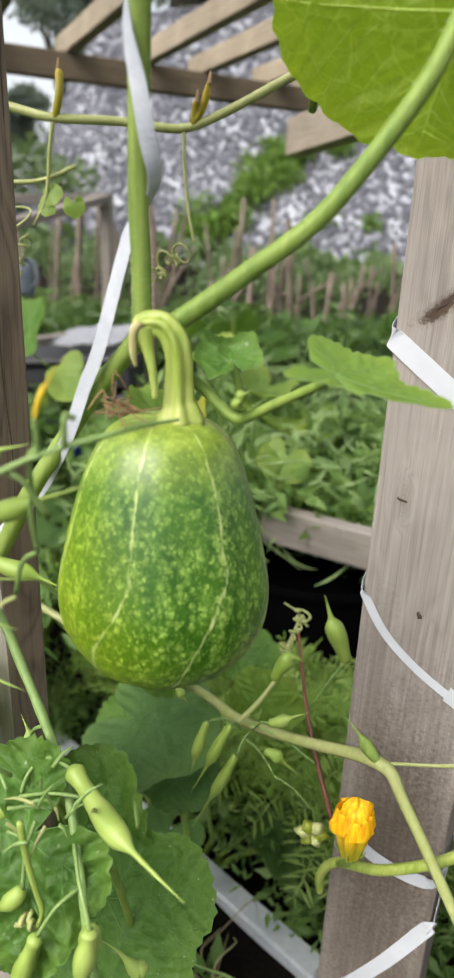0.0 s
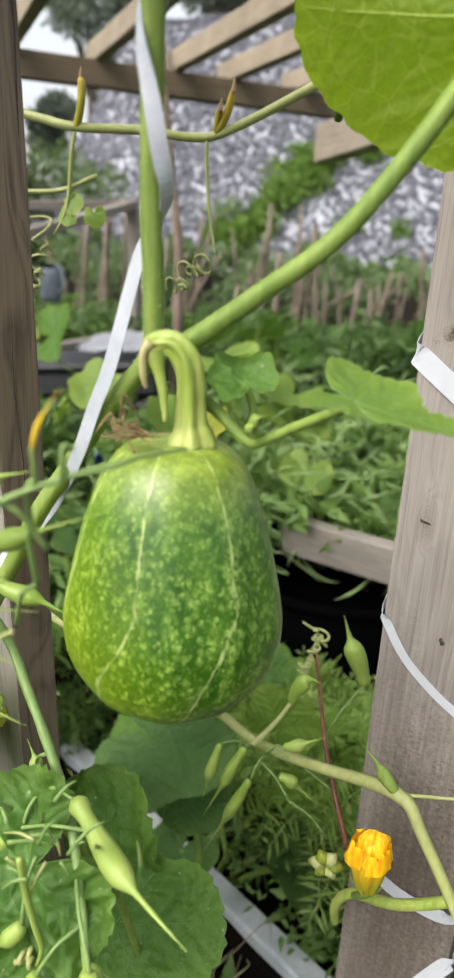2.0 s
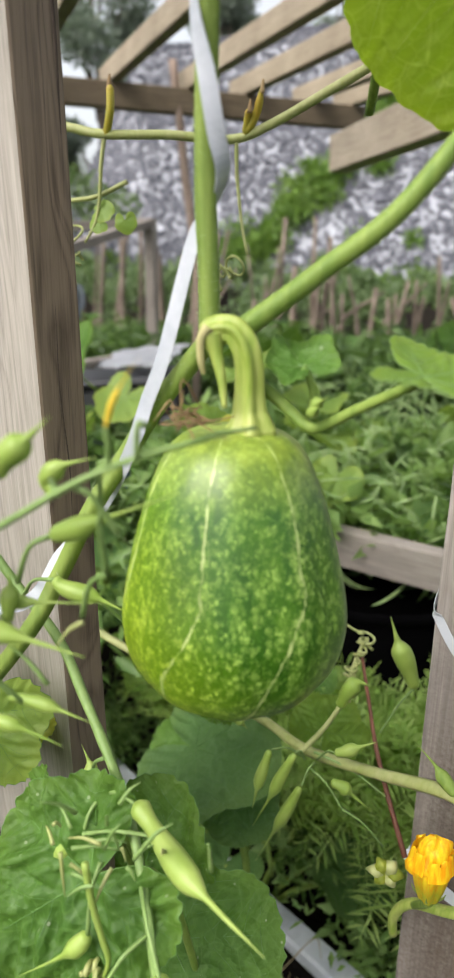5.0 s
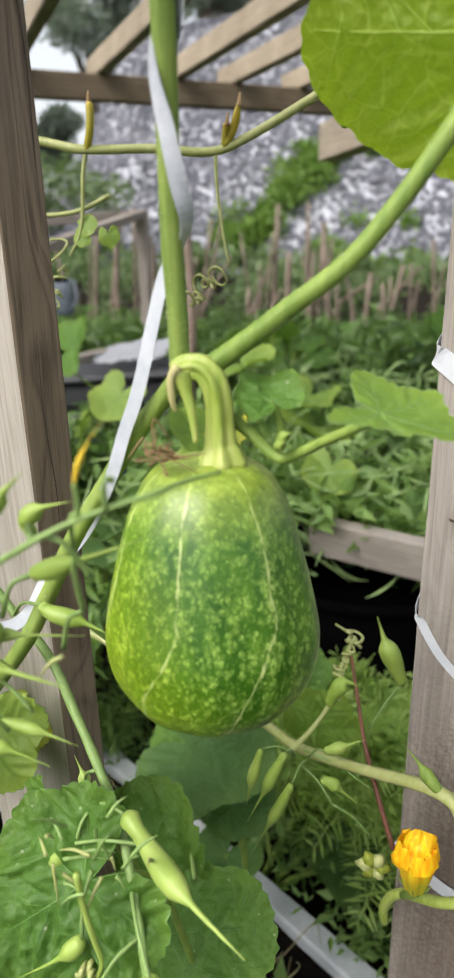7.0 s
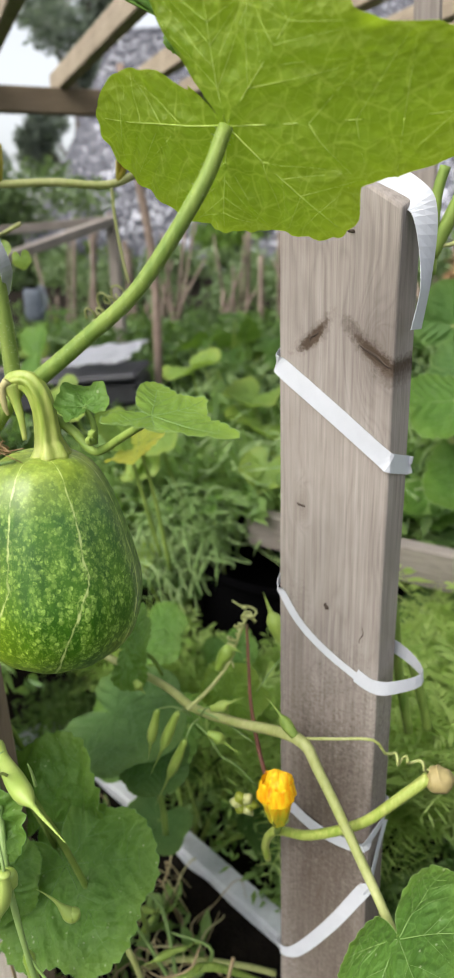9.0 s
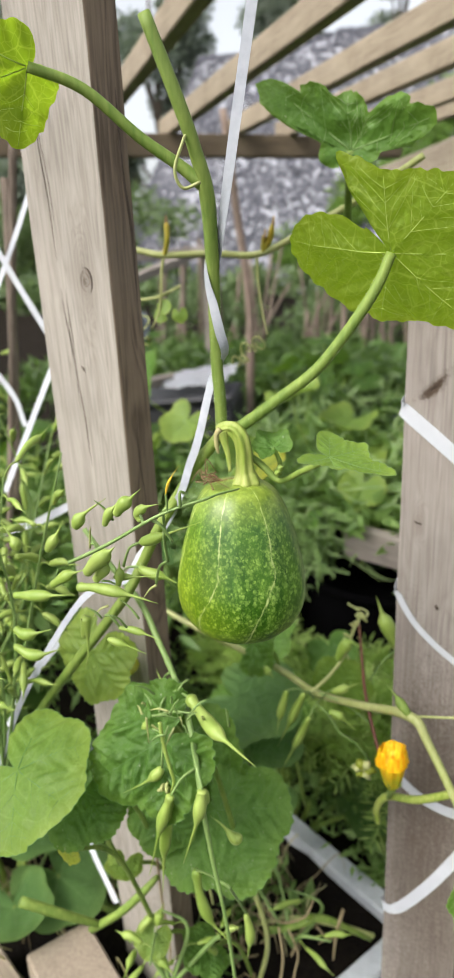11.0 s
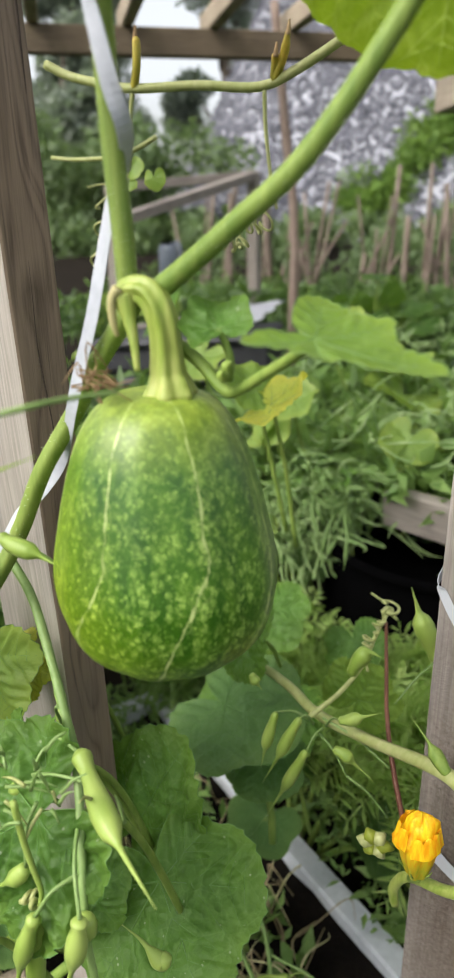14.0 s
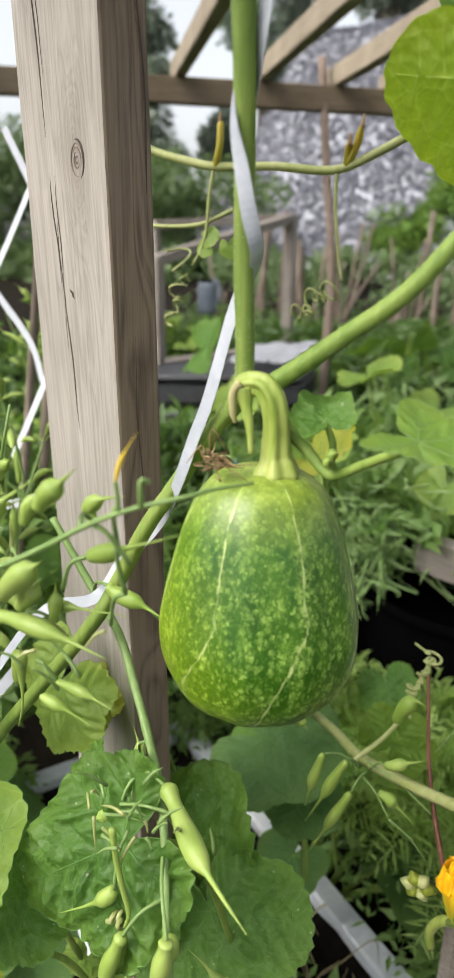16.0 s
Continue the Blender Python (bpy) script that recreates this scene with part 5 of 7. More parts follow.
tube_part("tendril", [(0.049, 0.385, 1.304)] + [(0.047, 0.380, 1.296), (0.043, 0.375, 1.280), (0.047, 0.378, 1.269), (0.059, 0.380, 1.272)], 0.0012, M_pale, vine, seg=6)
# leaf higher up behind
tube_part("petiole", [(0.082, 0.780, 1.238), (0.093, 0.720, 1.269), (0.103, 0.670, 1.298), (0.106, 0.660, 1.317)], 0.004, M_petiole, vine, seg=8)
leaf_on(vine, (0.106, 0.660, 1.317), (0.104, 0.660, 1.374), (-0.05, -0.85, 0.35), 0.108, M_leaf, 9, lobes=((0.9, 1.0, 0.2), (0.6, 0.7, 0.3), (-1.34, 0.8, 0.25), (-1.0, 0.62, 0.3), (0, 0.45, 0.5)), ribs=((0.84, 1, 1), (-1.34, 1, 1), (0, 1, 1), (-0.6, 1, 1)), cup=0.25, wave=0.12, sinus=1.6, rings=12, spokes=110, teeth=0.05, label="green leaf held above the back vine")

# white tie that runs up with the vine
tie = thing("plant_tie", "flat white plastic tie running up and round the vine", "tie", (-0.05, 0.42, 0.7))
bm = bmesh.new()
bm2 = bmesh.new()
F = (-0.1, -1, 0.15)
ribbon(bm, [(-0.211, 0.400, 0.715), (-0.169, 0.410, 0.812), (-0.090, 0.410, 0.927), (-0.050, 0.422, 0.947), (-0.038, 0.434, 0.968), (-0.0285, 0.445, 0.9805), (-0.013, 0.446, 1.001), (0.0095, 0.4285, 1.035), (0.0187, 0.4275, 1.059), (0.028, 0.427, 1.082), (0.041, 0.430, 1.130), (0.047, 0.432, 1.140)],
       [F, (-.3, -1, .3), (-.3, -.9, .4), (-.2, -1, .2), F, F, F, F, F, F, (-.3, -1, 0), (-.3, -1, 0)], 0.0072)
ribbon(bm2, [(0.047, 0.432, 1.140), (0.058, 0.417, 1.155), (0.057, 0.410, 1.171), (0.054, 0.407, 1.191), (0.050, 0.407, 1.208), (0.048, 0.412, 1.224), (0.054, 0.416, 1.219), (0.064, 0.405, 1.246), (0.073, 0.400, 1.283), (0.082, 0.400, 1.329), (0.092, 0.400, 1.379)],
       [(1, -.3, 0), (.9, -.7, 0), (.3, -1, 0), (-.1, -1, .0), (-.7, -.8, 0), (-.9, -.5, 0), (-.6, -.8, 0), (-.4, -1, 0), (0, -1, 0), (.2, -1, 0), (.2, -1, 0)], 0.0072)
part("band", bm, M_tie, tie, smooth=False)
part("loop", bm2, M_tie, tie, "white band twisted once round the stem", smooth=False)

# tape round the right post
tape = thing("post_tape", "white plastic tape wound in a spiral round the post", "tape", (0.2, 0.62, 0.4))


def wind(marks, width, name="band"):
    pts, ups = [], []
    for s, z, lift in marks:
        p, o = right_place(s, z, lift)
        pts.append(p)
        ups.append(o)
    bm = bmesh.new()
    ribbon(bm, pts, ups, width, n=5)
    part(name, bm, M_tape, tape, smooth=False)


W_, D_ = 0.098, 0.042
T1, T2 = (1.070, 0.999), (0.867, 0.793)
wind([(-0.03, T1[0] + 0.016, 0.001), (-0.002, T1[0] + 0.002, 0.0015), (0.004, T1[0] - 0.003, 0.001), (0.05, (T1[0] + T1[1]) / 2, 0.0008), (0.094, T1[1] + 0.004, 0.001), (0.1, T1[1], 0.0016), (0.138, T1[1] - 0.012, 0.001), (0.142, T1[1] - 0.014, 0.0016), (0.19, T1[1] - 0.04, 0.001)], 0.0155)
wind([(0.19, T1[1] - 0.04, 0.001), (0.237, T2[0] + 0.03, 0.001), (0.241, T2[0] + 0.026, 0.0016), (0.278, T2[0] + 0.004, 0.0016), (0.284, T2[0] - 0.006, 0.001), (0.302, T2[0] - 0.032, 0.0008), (0.33, (T2[0] + T2[1]) / 2 - 0.017, 0.0008), (0.366, T2[1] + 0.001, 0.001)], 0.0075)
wind([(0.358, T2[1] + 0.006, 0.001), (0.374, T2[1] + 0.001, 0.002), (0.384, T2[1], 0.012), (0.41, T2[1] + 0.004, 0.03), (0.43, T2[1] + 0.012, 0.012), (0.47, T2[1] + 0.01, 0.001)], 0.014)
T3, T4 = (0.634, 0.622), (0.414, 0.559)
wind([(-0.03, 0.64, 0.001), (0.002, 0.634, 0.0015), (0.013, 0.624, 0.003), (0.046, 0.608, 0.003), (0.086, 0.608, 0.003), (0.098, 0.624, 0.0015), (0.14, T3[1] + 0.01, 0.0015), (0.19, T3[1] + 0.012, 0.001)], 0.0135)
wind([(-0.03, T4[0] - 0.01, 0.001), (0.0, T4[0], 0.0015), (0.02, T4[0] + 0.006, 0.0008), (0.06, (T4[0] + T4[1]) / 2 - 0.002, 0.0008), (0.095, T4[1] - 0.004, 0.001), (0.1, T4[1], 0.0015), (0.12, T4[1] + 0.03, 0.001), (0.139, T3[1] - 0.01, 0.001)], 0.0135)
# tape over the slanted top
bm = bmesh.new()
pl, pr = right_place(0.03, 0, 0)[0], right_place(0.11, 0, 0)[0]
u_ = Vector((math.cos(radians(-19)), math.sin(radians(-19)), 0))
v_ = Vector((-u_.y, u_.x, 0))
c_ = Vector((*POST_R, 0))
ribbon(bm, [c_ + u_ * 0.0 + v_ * 0.02 + Vector((0, 0, zL + 0.008)), c_ + u_ * 0.05 + v_ * 0.02 + Vector((0, 0, (zL + zR) / 2 + 0.01)), c_ + u_ * 0.094 + v_ * 0.02 + Vector((0, 0, zR + 0.011)), c_ + u_ * 0.108 + v_ * 0.02 + Vector((0, 0, zR - 0.006)), c_ + u_ * 0.112 + v_ * 0.018 + Vector((0, 0, zR - 0.05)), c_ + u_ * 0.108 + v_ * 0.015 + Vector((0, 0, zR - 0.085))],
       [(-.2, -.9, .45), (0.1, -.35, 1), (0.3, -.9, 0.5), (.8, -.7, 0.2), (1, -.3, 0), (1, -.3, 0)], 0.026, n=6)
part("band", bm, M_tape, tape, smooth=False)

# ---- the vine that passes in front of the right post ----
low = thing("low_vine", "pale squash vine before the post with a closed yellow flower", "vine", (0.15, 0.6, 0.3))
VN = (0.196, 0.570, 0.749)
LV = [(-0.215, 0.760, 0.741), (-0.140, 0.740, 0.721), (0.010, 0.710, 0.687), (0.069, 0.665, 0.692), (0.130, 0.620, 0.717), VN, (0.219, 0.555, 0.727), (0.262, 0.520, 0.667), (0.280, 0.500, 0.646), (0.322, 0.460, 0.586)]
tube_part("stem", LV, [0.004, 0.0042, 0.0045, 0.0048, 0.0048, 0.0055, 0.0045, 0.0042, 0.004, 0.004], M_pale, low, seg=12, ridges=5, ridge=0.06)
bristles("hairs", LV[1:8], 0.0045, low, 260, 0.0012)
tube_part("tendril", [VN, (0.230, 0.568, 0.756), (0.262, 0.570, 0.759), (0.273, 0.575, 0.743)] + [Vector(p) for p in coil((0.279, 0.580, 0.735), (1, .2, -.35), 4, 0.004, 0.003, 0.045)], 0.0014, M_pale, low, seg=6, n=3)
pod_on(low, [(0.196, 0.568, 0.751), (0.186, 0.575, 0.759), (0.177, 0.580, 0.768), (0.163, 0.590, 0.776)], 0.0052, 1, M_petiole, "bud", "green bud with a thread-like tip")
FV = [(0.163, 0.600, 0.571), (0.162, 0.595, 0.597), (0.175, 0.585, 0.625), (0.210, 0.565, 0.647), (0.255, 0.555, 0.680), (0.285, 0.555, 0.712), (0.310, 0.560, 0.737)]
tube_part("stem", FV, [0.0036, 0.0042, 0.0044, 0.0046, 0.0046, 0.0048, 0.0052], M_ped, low, seg=12, ridges=5, ridge=0.05)


def build_flower():
    base, top = Vector((0.183, 0.550, 0.672)), Vector((0.182, 0.548, 0.726))
    M_petal = mat_petal(base.z, top.z - base.z)
    up = (top - base).normalized()
    ln = (top - base).length
    a = up.orthogonal().normalized()
    b = up.cross(a)
    tube_part("flower_stalk", [(0.176, 0.580, 0.629), Vector(base) - up * 0.006, base], [0.003, 0.0035, 0.006], M_petiole, low)
    for k in range(5):
        bm = bmesh.new()
        rows = []
        for i in range(9):
            h = i / 8
            rad = 0.007 + 0.0062 * math.sin(h * math.pi / 2)
            row = []
            for j in range(9):
                f = j / 8 - 0.5
                w = 2 * math.pi * k / 5 + f * 1.5
                row.append(bm.verts.new(base + up * ln * h * 0.66 + (a * math.cos(w) + b * math.sin(w)) * rad * (1 + 0.1 * math.cos(f * 2 * math.pi) - 0.04 * math.cos(f * 6 * math.pi))))
            rows.append(row)
        for u, v in zip(rows, rows[1:]):
            for j in range(8):
                bm.faces.new((u[j], u[j + 1], v[j + 1], v[j]))
        part("petal", bm, M_petal, low, "pleated yellow-green petal")
    for k in range(5):
        w = 2 * math.pi * k / 5
        o = a * math.cos(w) + b * math.sin(w)
        tube_part("sepal", [base + o * 0.006, base + o * 0.0105 + up * 0.006, base + o * 0.013 + up * 0.012], [0.001, 0.0008, 0.0003], M_petiole, low, seg=5, n=3)
    # the tips fold over one another as a hood: a flared skirt, then a leaning dome
    bm = bmesh.new()
    lean = Vector((0.25, -0.1, 0)) * ln
    hood = ((0.5, 0.0125), (0.54, 0.0155), (0.62, 0.0165), (0.7, 0.0142), (0.78, 0.0112), (0.86, 0.0108), (0.93, 0.009), (0.99, 0.0062), (1.02, 0.002))
    rows = []
    for i, (h, r) in enumerate(hood):
        row = []
        for j in range(40):
            w = 2 * math.pi * j / 40
            q = 1 + 0.05 * math.sin(5 * w + 0.7 * i) + 0.03 * math.sin(11 * w + i * 0.4) + 0.2 * math.cos(w - 2.2 + i * 0.35)
            hh = h + 0.08 * math.sin(2 * w + 0.5 * i) + 0.025 * math.sin(7 * w + i)
            row.append(bm.verts.new(base + up * ln * hh + lean * max(0, h - 0.5) * 0.35 + (a * math.cos(w) + b * math.sin(w)) * r * q))
        rows.append(row)
    for u, v in zip(rows, rows[1:]):
        for j in range(40):
            bm.faces.new((u[j], u[(j + 1) % 40], v[(j + 1) % 40], v[j]))
    bm.faces.new(rows[-1])
    part("petal", bm, M_petal, low, "folded orange-yellow petal tips")
    # loose tips that curl out of the fold
    for k, w in enumerate((0.3, 1.7, 3.0, 4.3, 5.4)):
        o = a * math.cos(w) + b * math.sin(w)
        t = up.cross(o)
        bm = bmesh.new()
        rows = []
        for i in range(6):
            q = i / 5
            c = base + up * ln * (0.56 + 0.3 * math.sin(q * 2.2) + 0.03 * k % 0.08) + o * (0.0142 + 0.006 * q * q - 0.008 * q)
            half = 0.0075 * (1 - q ** 2.2) + 0.001
            rows.append([bm.verts.new(c + t * half * f + o * (0.0025 * (1 - f * f) + 0.001 * math.sin(7 * f + k))) for f in (-1, -0.5, 0, 0.5, 1)])
        for u, v in zip(rows, rows[1:]):
            for j in range(4):
                bm.faces.new((u[j], u[j + 1], v[j + 1], v[j]))
        part("petal", bm, M_petal, low, "curled yellow petal tip")
    # a faded flower beside it
    p = Vector((0.151, 0.560, 0.680))
    for k in range(6):
        w = k * 1.05
        q = p + Vector((math.cos(w) * 0.014, -0.004, math.sin(w) * 0.014))
        bm = bmesh.new()
        tube(bm, [p + Vector((0, 0, -0.006)), p.lerp(q, 0.5) + Vector((0, -0.006, 0.004)), q], [0.002, 0.0055, 0.001], 8, 4)
        part("faded_petal", bm, M_pale if k % 2 else M_leaf_yellow, low, "faded pale yellow petal")
    bm = bmesh.new()
    tube(bm, [(0.308, 0.560, 0.735), (0.312, 0.560, 0.735), (0.321, 0.560, 0.738), (0.327, 0.560, 0.743)], [0.004, 0.0105, 0.012, 0.005], 12, 5)
    part("young_fruit", bm, M_fruit, low, "small tan young fruit")


build_flower()

# ---- vine along the back, with dried flower stubs and tendrils ----
back = thing("back_vine", "thin pale vine stretched between the posts with curling tendrils", "vine", (-0.1, 0.78, 1.2))
BV = [(-0.244, 0.770, 1.254), (-0.221, 0.775, 1.243), (-0.185, 0.775, 1.234), (-0.153, 0.775, 1.228), (-0.097, 0.790, 1.228), (-0.043, 0.800, 1.224), (-0.008, 0.800, 1.234), (0.046, 0.800, 1.260), (0.108, 0.790, 1.289), (0.164, 0.780, 1.321)]
tube_part("stem", BV, 0.0042, M_pale, back, seg=10)
for pts in ([(-0.153, 0.775, 1.227), (-0.146, 0.770, 1.245), (-0.145, 0.770, 1.261), (-0.146, 0.770, 1.267)], [(-0.028, 0.800, 1.228), (-0.018, 0.795, 1.243), (-0.012, 0.790, 1.261)], [(-0.028, 0.800, 1.230), (-0.025, 0.795, 1.241), (-0.023, 0.790, 1.246)]):
    tube_part("flower_stub", pts, lambda s: 0.0038 if s < 0.75 else 0.0038 - 0.008 * (s - 0.75), M_stub, back, "dried flower stub", seg=8)
    e = Vector(pts[-1])
    tube_part("dry_tip", [e - Vector((0, 0, 0.003)), e + Vector((0.0005, 0, 0.003)), e + Vector((0.001, 0, 0.008))], [0.0026, 0.0018, 0.0008], M_dry, back, "dark withered tip", seg=6, n=3)
tube_part("tendril", [(-0.155, 0.775, 1.225), (-0.159, 0.775, 1.204), (-0.162, 0.775, 1.175), (-0.167, 0.775, 1.154), (-0.179, 0.775, 1.135)], [0.0022, 0.002, 0.0016, 0.0012], M_pale, back, seg=6)
tube_part("tendril", [Vector(p) for p in coil((-0.185, 0.775, 1.126), (-.1, -.5, -1), 7, 0.008, 0.004, 0.06)], 0.0012, M_pale, back, seg=5, n=2)
tube_part("tendril", [Vector(p) for p in coil((-0.201, 0.775, 1.150), (.1, 0.2, -.6), 1.2, 0.016, 0.014, 0.02)], 0.0012, M_pale, back, seg=5, n=2)
tube_part("tendril", [(-0.037, 0.800, 1.222), (-0.036, 0.800, 1.193), (-0.031, 0.800, 1.153), (-0.025, 0.800, 1.125)], [0.002, 0.0018, 0.0014], M_pale, back, seg=6)
tube_part("tendril", [Vector(p) for p in coil((-0.035, 0.800, 1.114), (-.5, -.9, -.55), 6, 0.013, 0.005, 0.055)], 0.0013, M_pale, back, seg=5, n=2)
for hub, tip in (((-0.160, 0.775, 1.163), (-0.142, 0.775, 1.169)), ((-0.163, 0.775, 1.154), (-0.176, 0.775, 1.151)), ((-0.137, 0.775, 1.154), (-0.135, 0.775, 1.140))):
    leaf_on(back, hub, tip, (0, -1, 0.4), 0.012, M_leaf_pale, 12, veins=False, rings=5, spokes=24)
tube_part("tendril", [(-0.255, 0.780, 1.176), (-0.222, 0.780, 1.173), (-0.173, 0.780, 1.175), (-0.138, 0.785, 1.189)], 0.0022, M_pale, back, seg=6)

side = thing("side_vine", "green squash stems growing behind the grey post", "vine", (0.33, 0.72, 0.3))
for pts, r in (([(0.296, 0.720, 0.657), (0.282, 0.720, 0.727), (0.274, 0.720, 0.797), (0.268, 0.720, 0.836)], 0.005), ([(0.316, 0.740, 0.649), (0.308, 0.740, 0.685), (0.295, 0.740, 0.731)], 0.005), ([(0.287, 0.720, 1.134), (0.287, 0.720, 1.169), (0.288, 0.720, 1.199), (0.293, 0.720, 1.220)], 0.0045), ([(0.286, 0.720, 1.149), (0.297, 0.720, 1.174), (0.310, 0.720, 1.203)], 0.006)):
    tube_part("stem", pts, r, M_petiole, side, seg=8)
tube_part("tendril", [(0.285, 0.720, 1.159), (0.298, 0.720, 1.158), (0.311, 0.720, 1.161)], 0.002, M_pale, side, seg=6)
tube_part("tendril", [Vector(p) for p in coil((0.304, 0.620, 0.383), (-.35, 0, -1), 4, 0.008, 0.006, 0.07)], 0.0014, M_pale, side, seg=5, n=2)

# ---- radish plants gone to seed, in front ----
radish = thing("radish_plant", "radish plant gone to seed with fat pale green pods", "plant", (-0.05, 0.36, 0.3), "radish plants in seed")
STALK_A = [(-0.024, 0.300, 1.020), (-0.004, 0.303, 1.030), (0.014, 0.306, 1.040), (0.040, 0.310, 1.056), (0.060, 0.314, 1.065), (0.075, 0.322, 1.069), (0.080, 0.335, 1.069), (0.089, 0.352, 1.068)]
tube_part("stem", STALK_A, [0.0014, 0.0014, 0.0013, 0.0012, 0.0011, 0.001, 0.0009, 0.0007], M_herbstem, radish, seg=8, wobble=0.12)
STEM_B = [(-0.112, 0.460, 0.976), (-0.078, 0.452, 0.940), (-0.045, 0.440, 0.914), (-0.023, 0.425, 0.889), (0.001, 0.405, 0.867), (0.018, 0.390, 0.845), (0.036, 0.365, 0.820), (0.047, 0.348, 0.792), (0.056, 0.342, 0.740), (0.068, 0.340, 0.664), (0.073, 0.345, 0.554), (0.072, 0.350, 0.335)]
tube_part("stem", STEM_B, [0.0024, 0.0028, 0.003, 0.003, 0.0029, 0.0027, 0.0025, 0.0023, 0.002, 0.0017, 0.0015, 0.0015], M_herbstem, radish, seg=8, wobble=0.1)
PODS = (
    (((-0.036, 0.325, 0.987), (-0.019, 0.325, 0.989), (0.006, 0.325, 0.987), (0.032, 0.325, 0.983)), 0.0056, 2.2),
    (((0.013, 0.345, 1.038), (0.010, 0.346, 1.044), (0.017, 0.345, 1.050), (0.032, 0.343, 1.055)), 0.0046, 1.4),
    (((0.015, 0.337, 1.025), (0.027, 0.335, 1.030), (0.045, 0.330, 1.039), (0.068, 0.330, 1.049)), 0.0052, 1.0),
    (((-0.022, 0.400, 0.973), (-0.015, 0.400, 0.969), (0.001, 0.400, 0.966), (0.018, 0.400, 0.960)), 0.0056, 1.5),
    (((0.012, 0.310, 1.056), (0.017, 0.310, 1.063), (0.024, 0.310, 1.069), (0.033, 0.310, 1.077)), 0.0056, 1.5),
    (((-0.001, 0.315, 1.045), (0.004, 0.315, 1.055), (0.015, 0.315, 1.067)), 0.0042, 1.5),
    (((-0.024, 0.320, 1.002), (-0.015, 0.320, 1.012), (-0.003, 0.320, 1.022), (0.003, 0.320, 1.027)), 0.0072, 1.5),
    (((-0.023, 0.330, 0.992), (-0.014, 0.330, 1.003), (-0.007, 0.330, 1.012)), 0.0058, 1.5),
    (((-0.006, 0.335, 0.987), (-0.004, 0.335, 0.998), (-0.003, 0.335, 1.010)), 0.0042, 1.5),
    (((-0.012, 0.340, 0.948), (-0.002, 0.340, 0.948), (0.010, 0.340, 0.946), (0.026, 0.340, 0.942)), 0.0036, 1.5),
    (((-0.023, 0.430, 0.829), (-0.026, 0.432, 0.838), (-0.032, 0.435, 0.848)), 0.0046, 1.0),
    (((0.023, 0.388, 0.859), (0.036, 0.378, 0.855), (0.056, 0.362, 0.851), (0.075, 0.348, 0.851), (0.102, 0.331, 0.850)), 0.0078, 2.2),
    (((-0.009, 0.380, 0.838), (-0.015, 0.378, 0.829), (-0.022, 0.375, 0.823), (-0.029, 0.370, 0.810)), 0.0052, 1.0),
    (((0.011, 0.350, 0.811), (0.006, 0.348, 0.804), (-0.005, 0.345, 0.795), (-0.023, 0.340, 0.784)), 0.0056, 1.0),
    (((0.024, 0.338, 0.796), (0.019, 0.336, 0.781), (0.012, 0.334, 0.757), (0.001, 0.330, 0.710)), 0.0062, 2.0),
    (((0.053, 0.338, 0.809), (0.052, 0.336, 0.799), (0.048, 0.334, 0.778), (0.035, 0.330, 0.734)), 0.0066, 2.0),
    (((0.020, 0.345, 0.787), (0.015, 0.344, 0.759), (0.010, 0.343, 0.723), (0.006, 0.342, 0.678)), 0.0062, 1.6),
    (((0.013, 0.400, 0.650), (0.016, 0.400, 0.616), (0.027, 0.400, 0.586), (0.053, 0.400, 0.562)), 0.0068, 2.2),
    (((0.060, 0.410, 0.598), (0.064, 0.410, 0.571), (0.059, 0.410, 0.532)), 0.006, 1.4),
    (((0.051, 0.345, 0.802), (0.049, 0.344, 0.789), (0.042, 0.343, 0.775)), 0.007, 0.9),
    (((0.060, 0.400, 0.708), (0.057, 0.398, 0.703), (0.045, 0.396, 0.718), (0.034, 0.394, 0.727)), 0.006, 0.9),
    (((-0.012, 0.340, 0.992), (0.002, 0.340, 0.994), (0.034, 0.340, 0.998)), 0.0036, 1.2),
    (((-0.122, 0.370, 0.989), (-0.126, 0.370, 1.000), (-0.142, 0.370, 1.021)), 0.006, 1.2),
    (((-0.036, 0.330, 1.034), (-0.028, 0.330, 1.045), (-0.007, 0.330, 1.060)), 0.0058, 1.2),
    (((-0.078, 0.350, 1.002), (-0.068, 0.350, 1.016), (-0.059, 0.350, 1.031)), 0.0056, 1.2),
    (((-0.101, 0.330, 0.969), (-0.076, 0.330, 0.972), (-0.044, 0.330, 0.977)), 0.0058, 1.6),
    (((-0.078, 0.350, 0.971), (-0.062, 0.350, 0.982), (-0.044, 0.350, 0.990)), 0.0058, 1.6),
    (((-0.059, 0.360, 0.920), (-0.055, 0.360, 0.939), (-0.056, 0.360, 0.908), (-0.061, 0.360, 0.889)), 0.005, 1.2),
    (((-0.023, 0.340, 0.936), (-0.008, 0.340, 0.933), (0.011, 0.340, 0.928)), 0.004, 1.2),
    (((-0.105, 0.330, 0.938), (-0.093, 0.330, 0.934), (-0.068, 0.330, 0.943)), 0.006, 1.6),
    (((-0.116, 0.340, 0.914), (-0.097, 0.340, 0.908), (-0.068, 0.340, 0.919)), 0.006, 1.6),
)
for k, (pts, r, b) in enumerate(PODS):
    pod_on(radish, pts, r * 0.86, b)
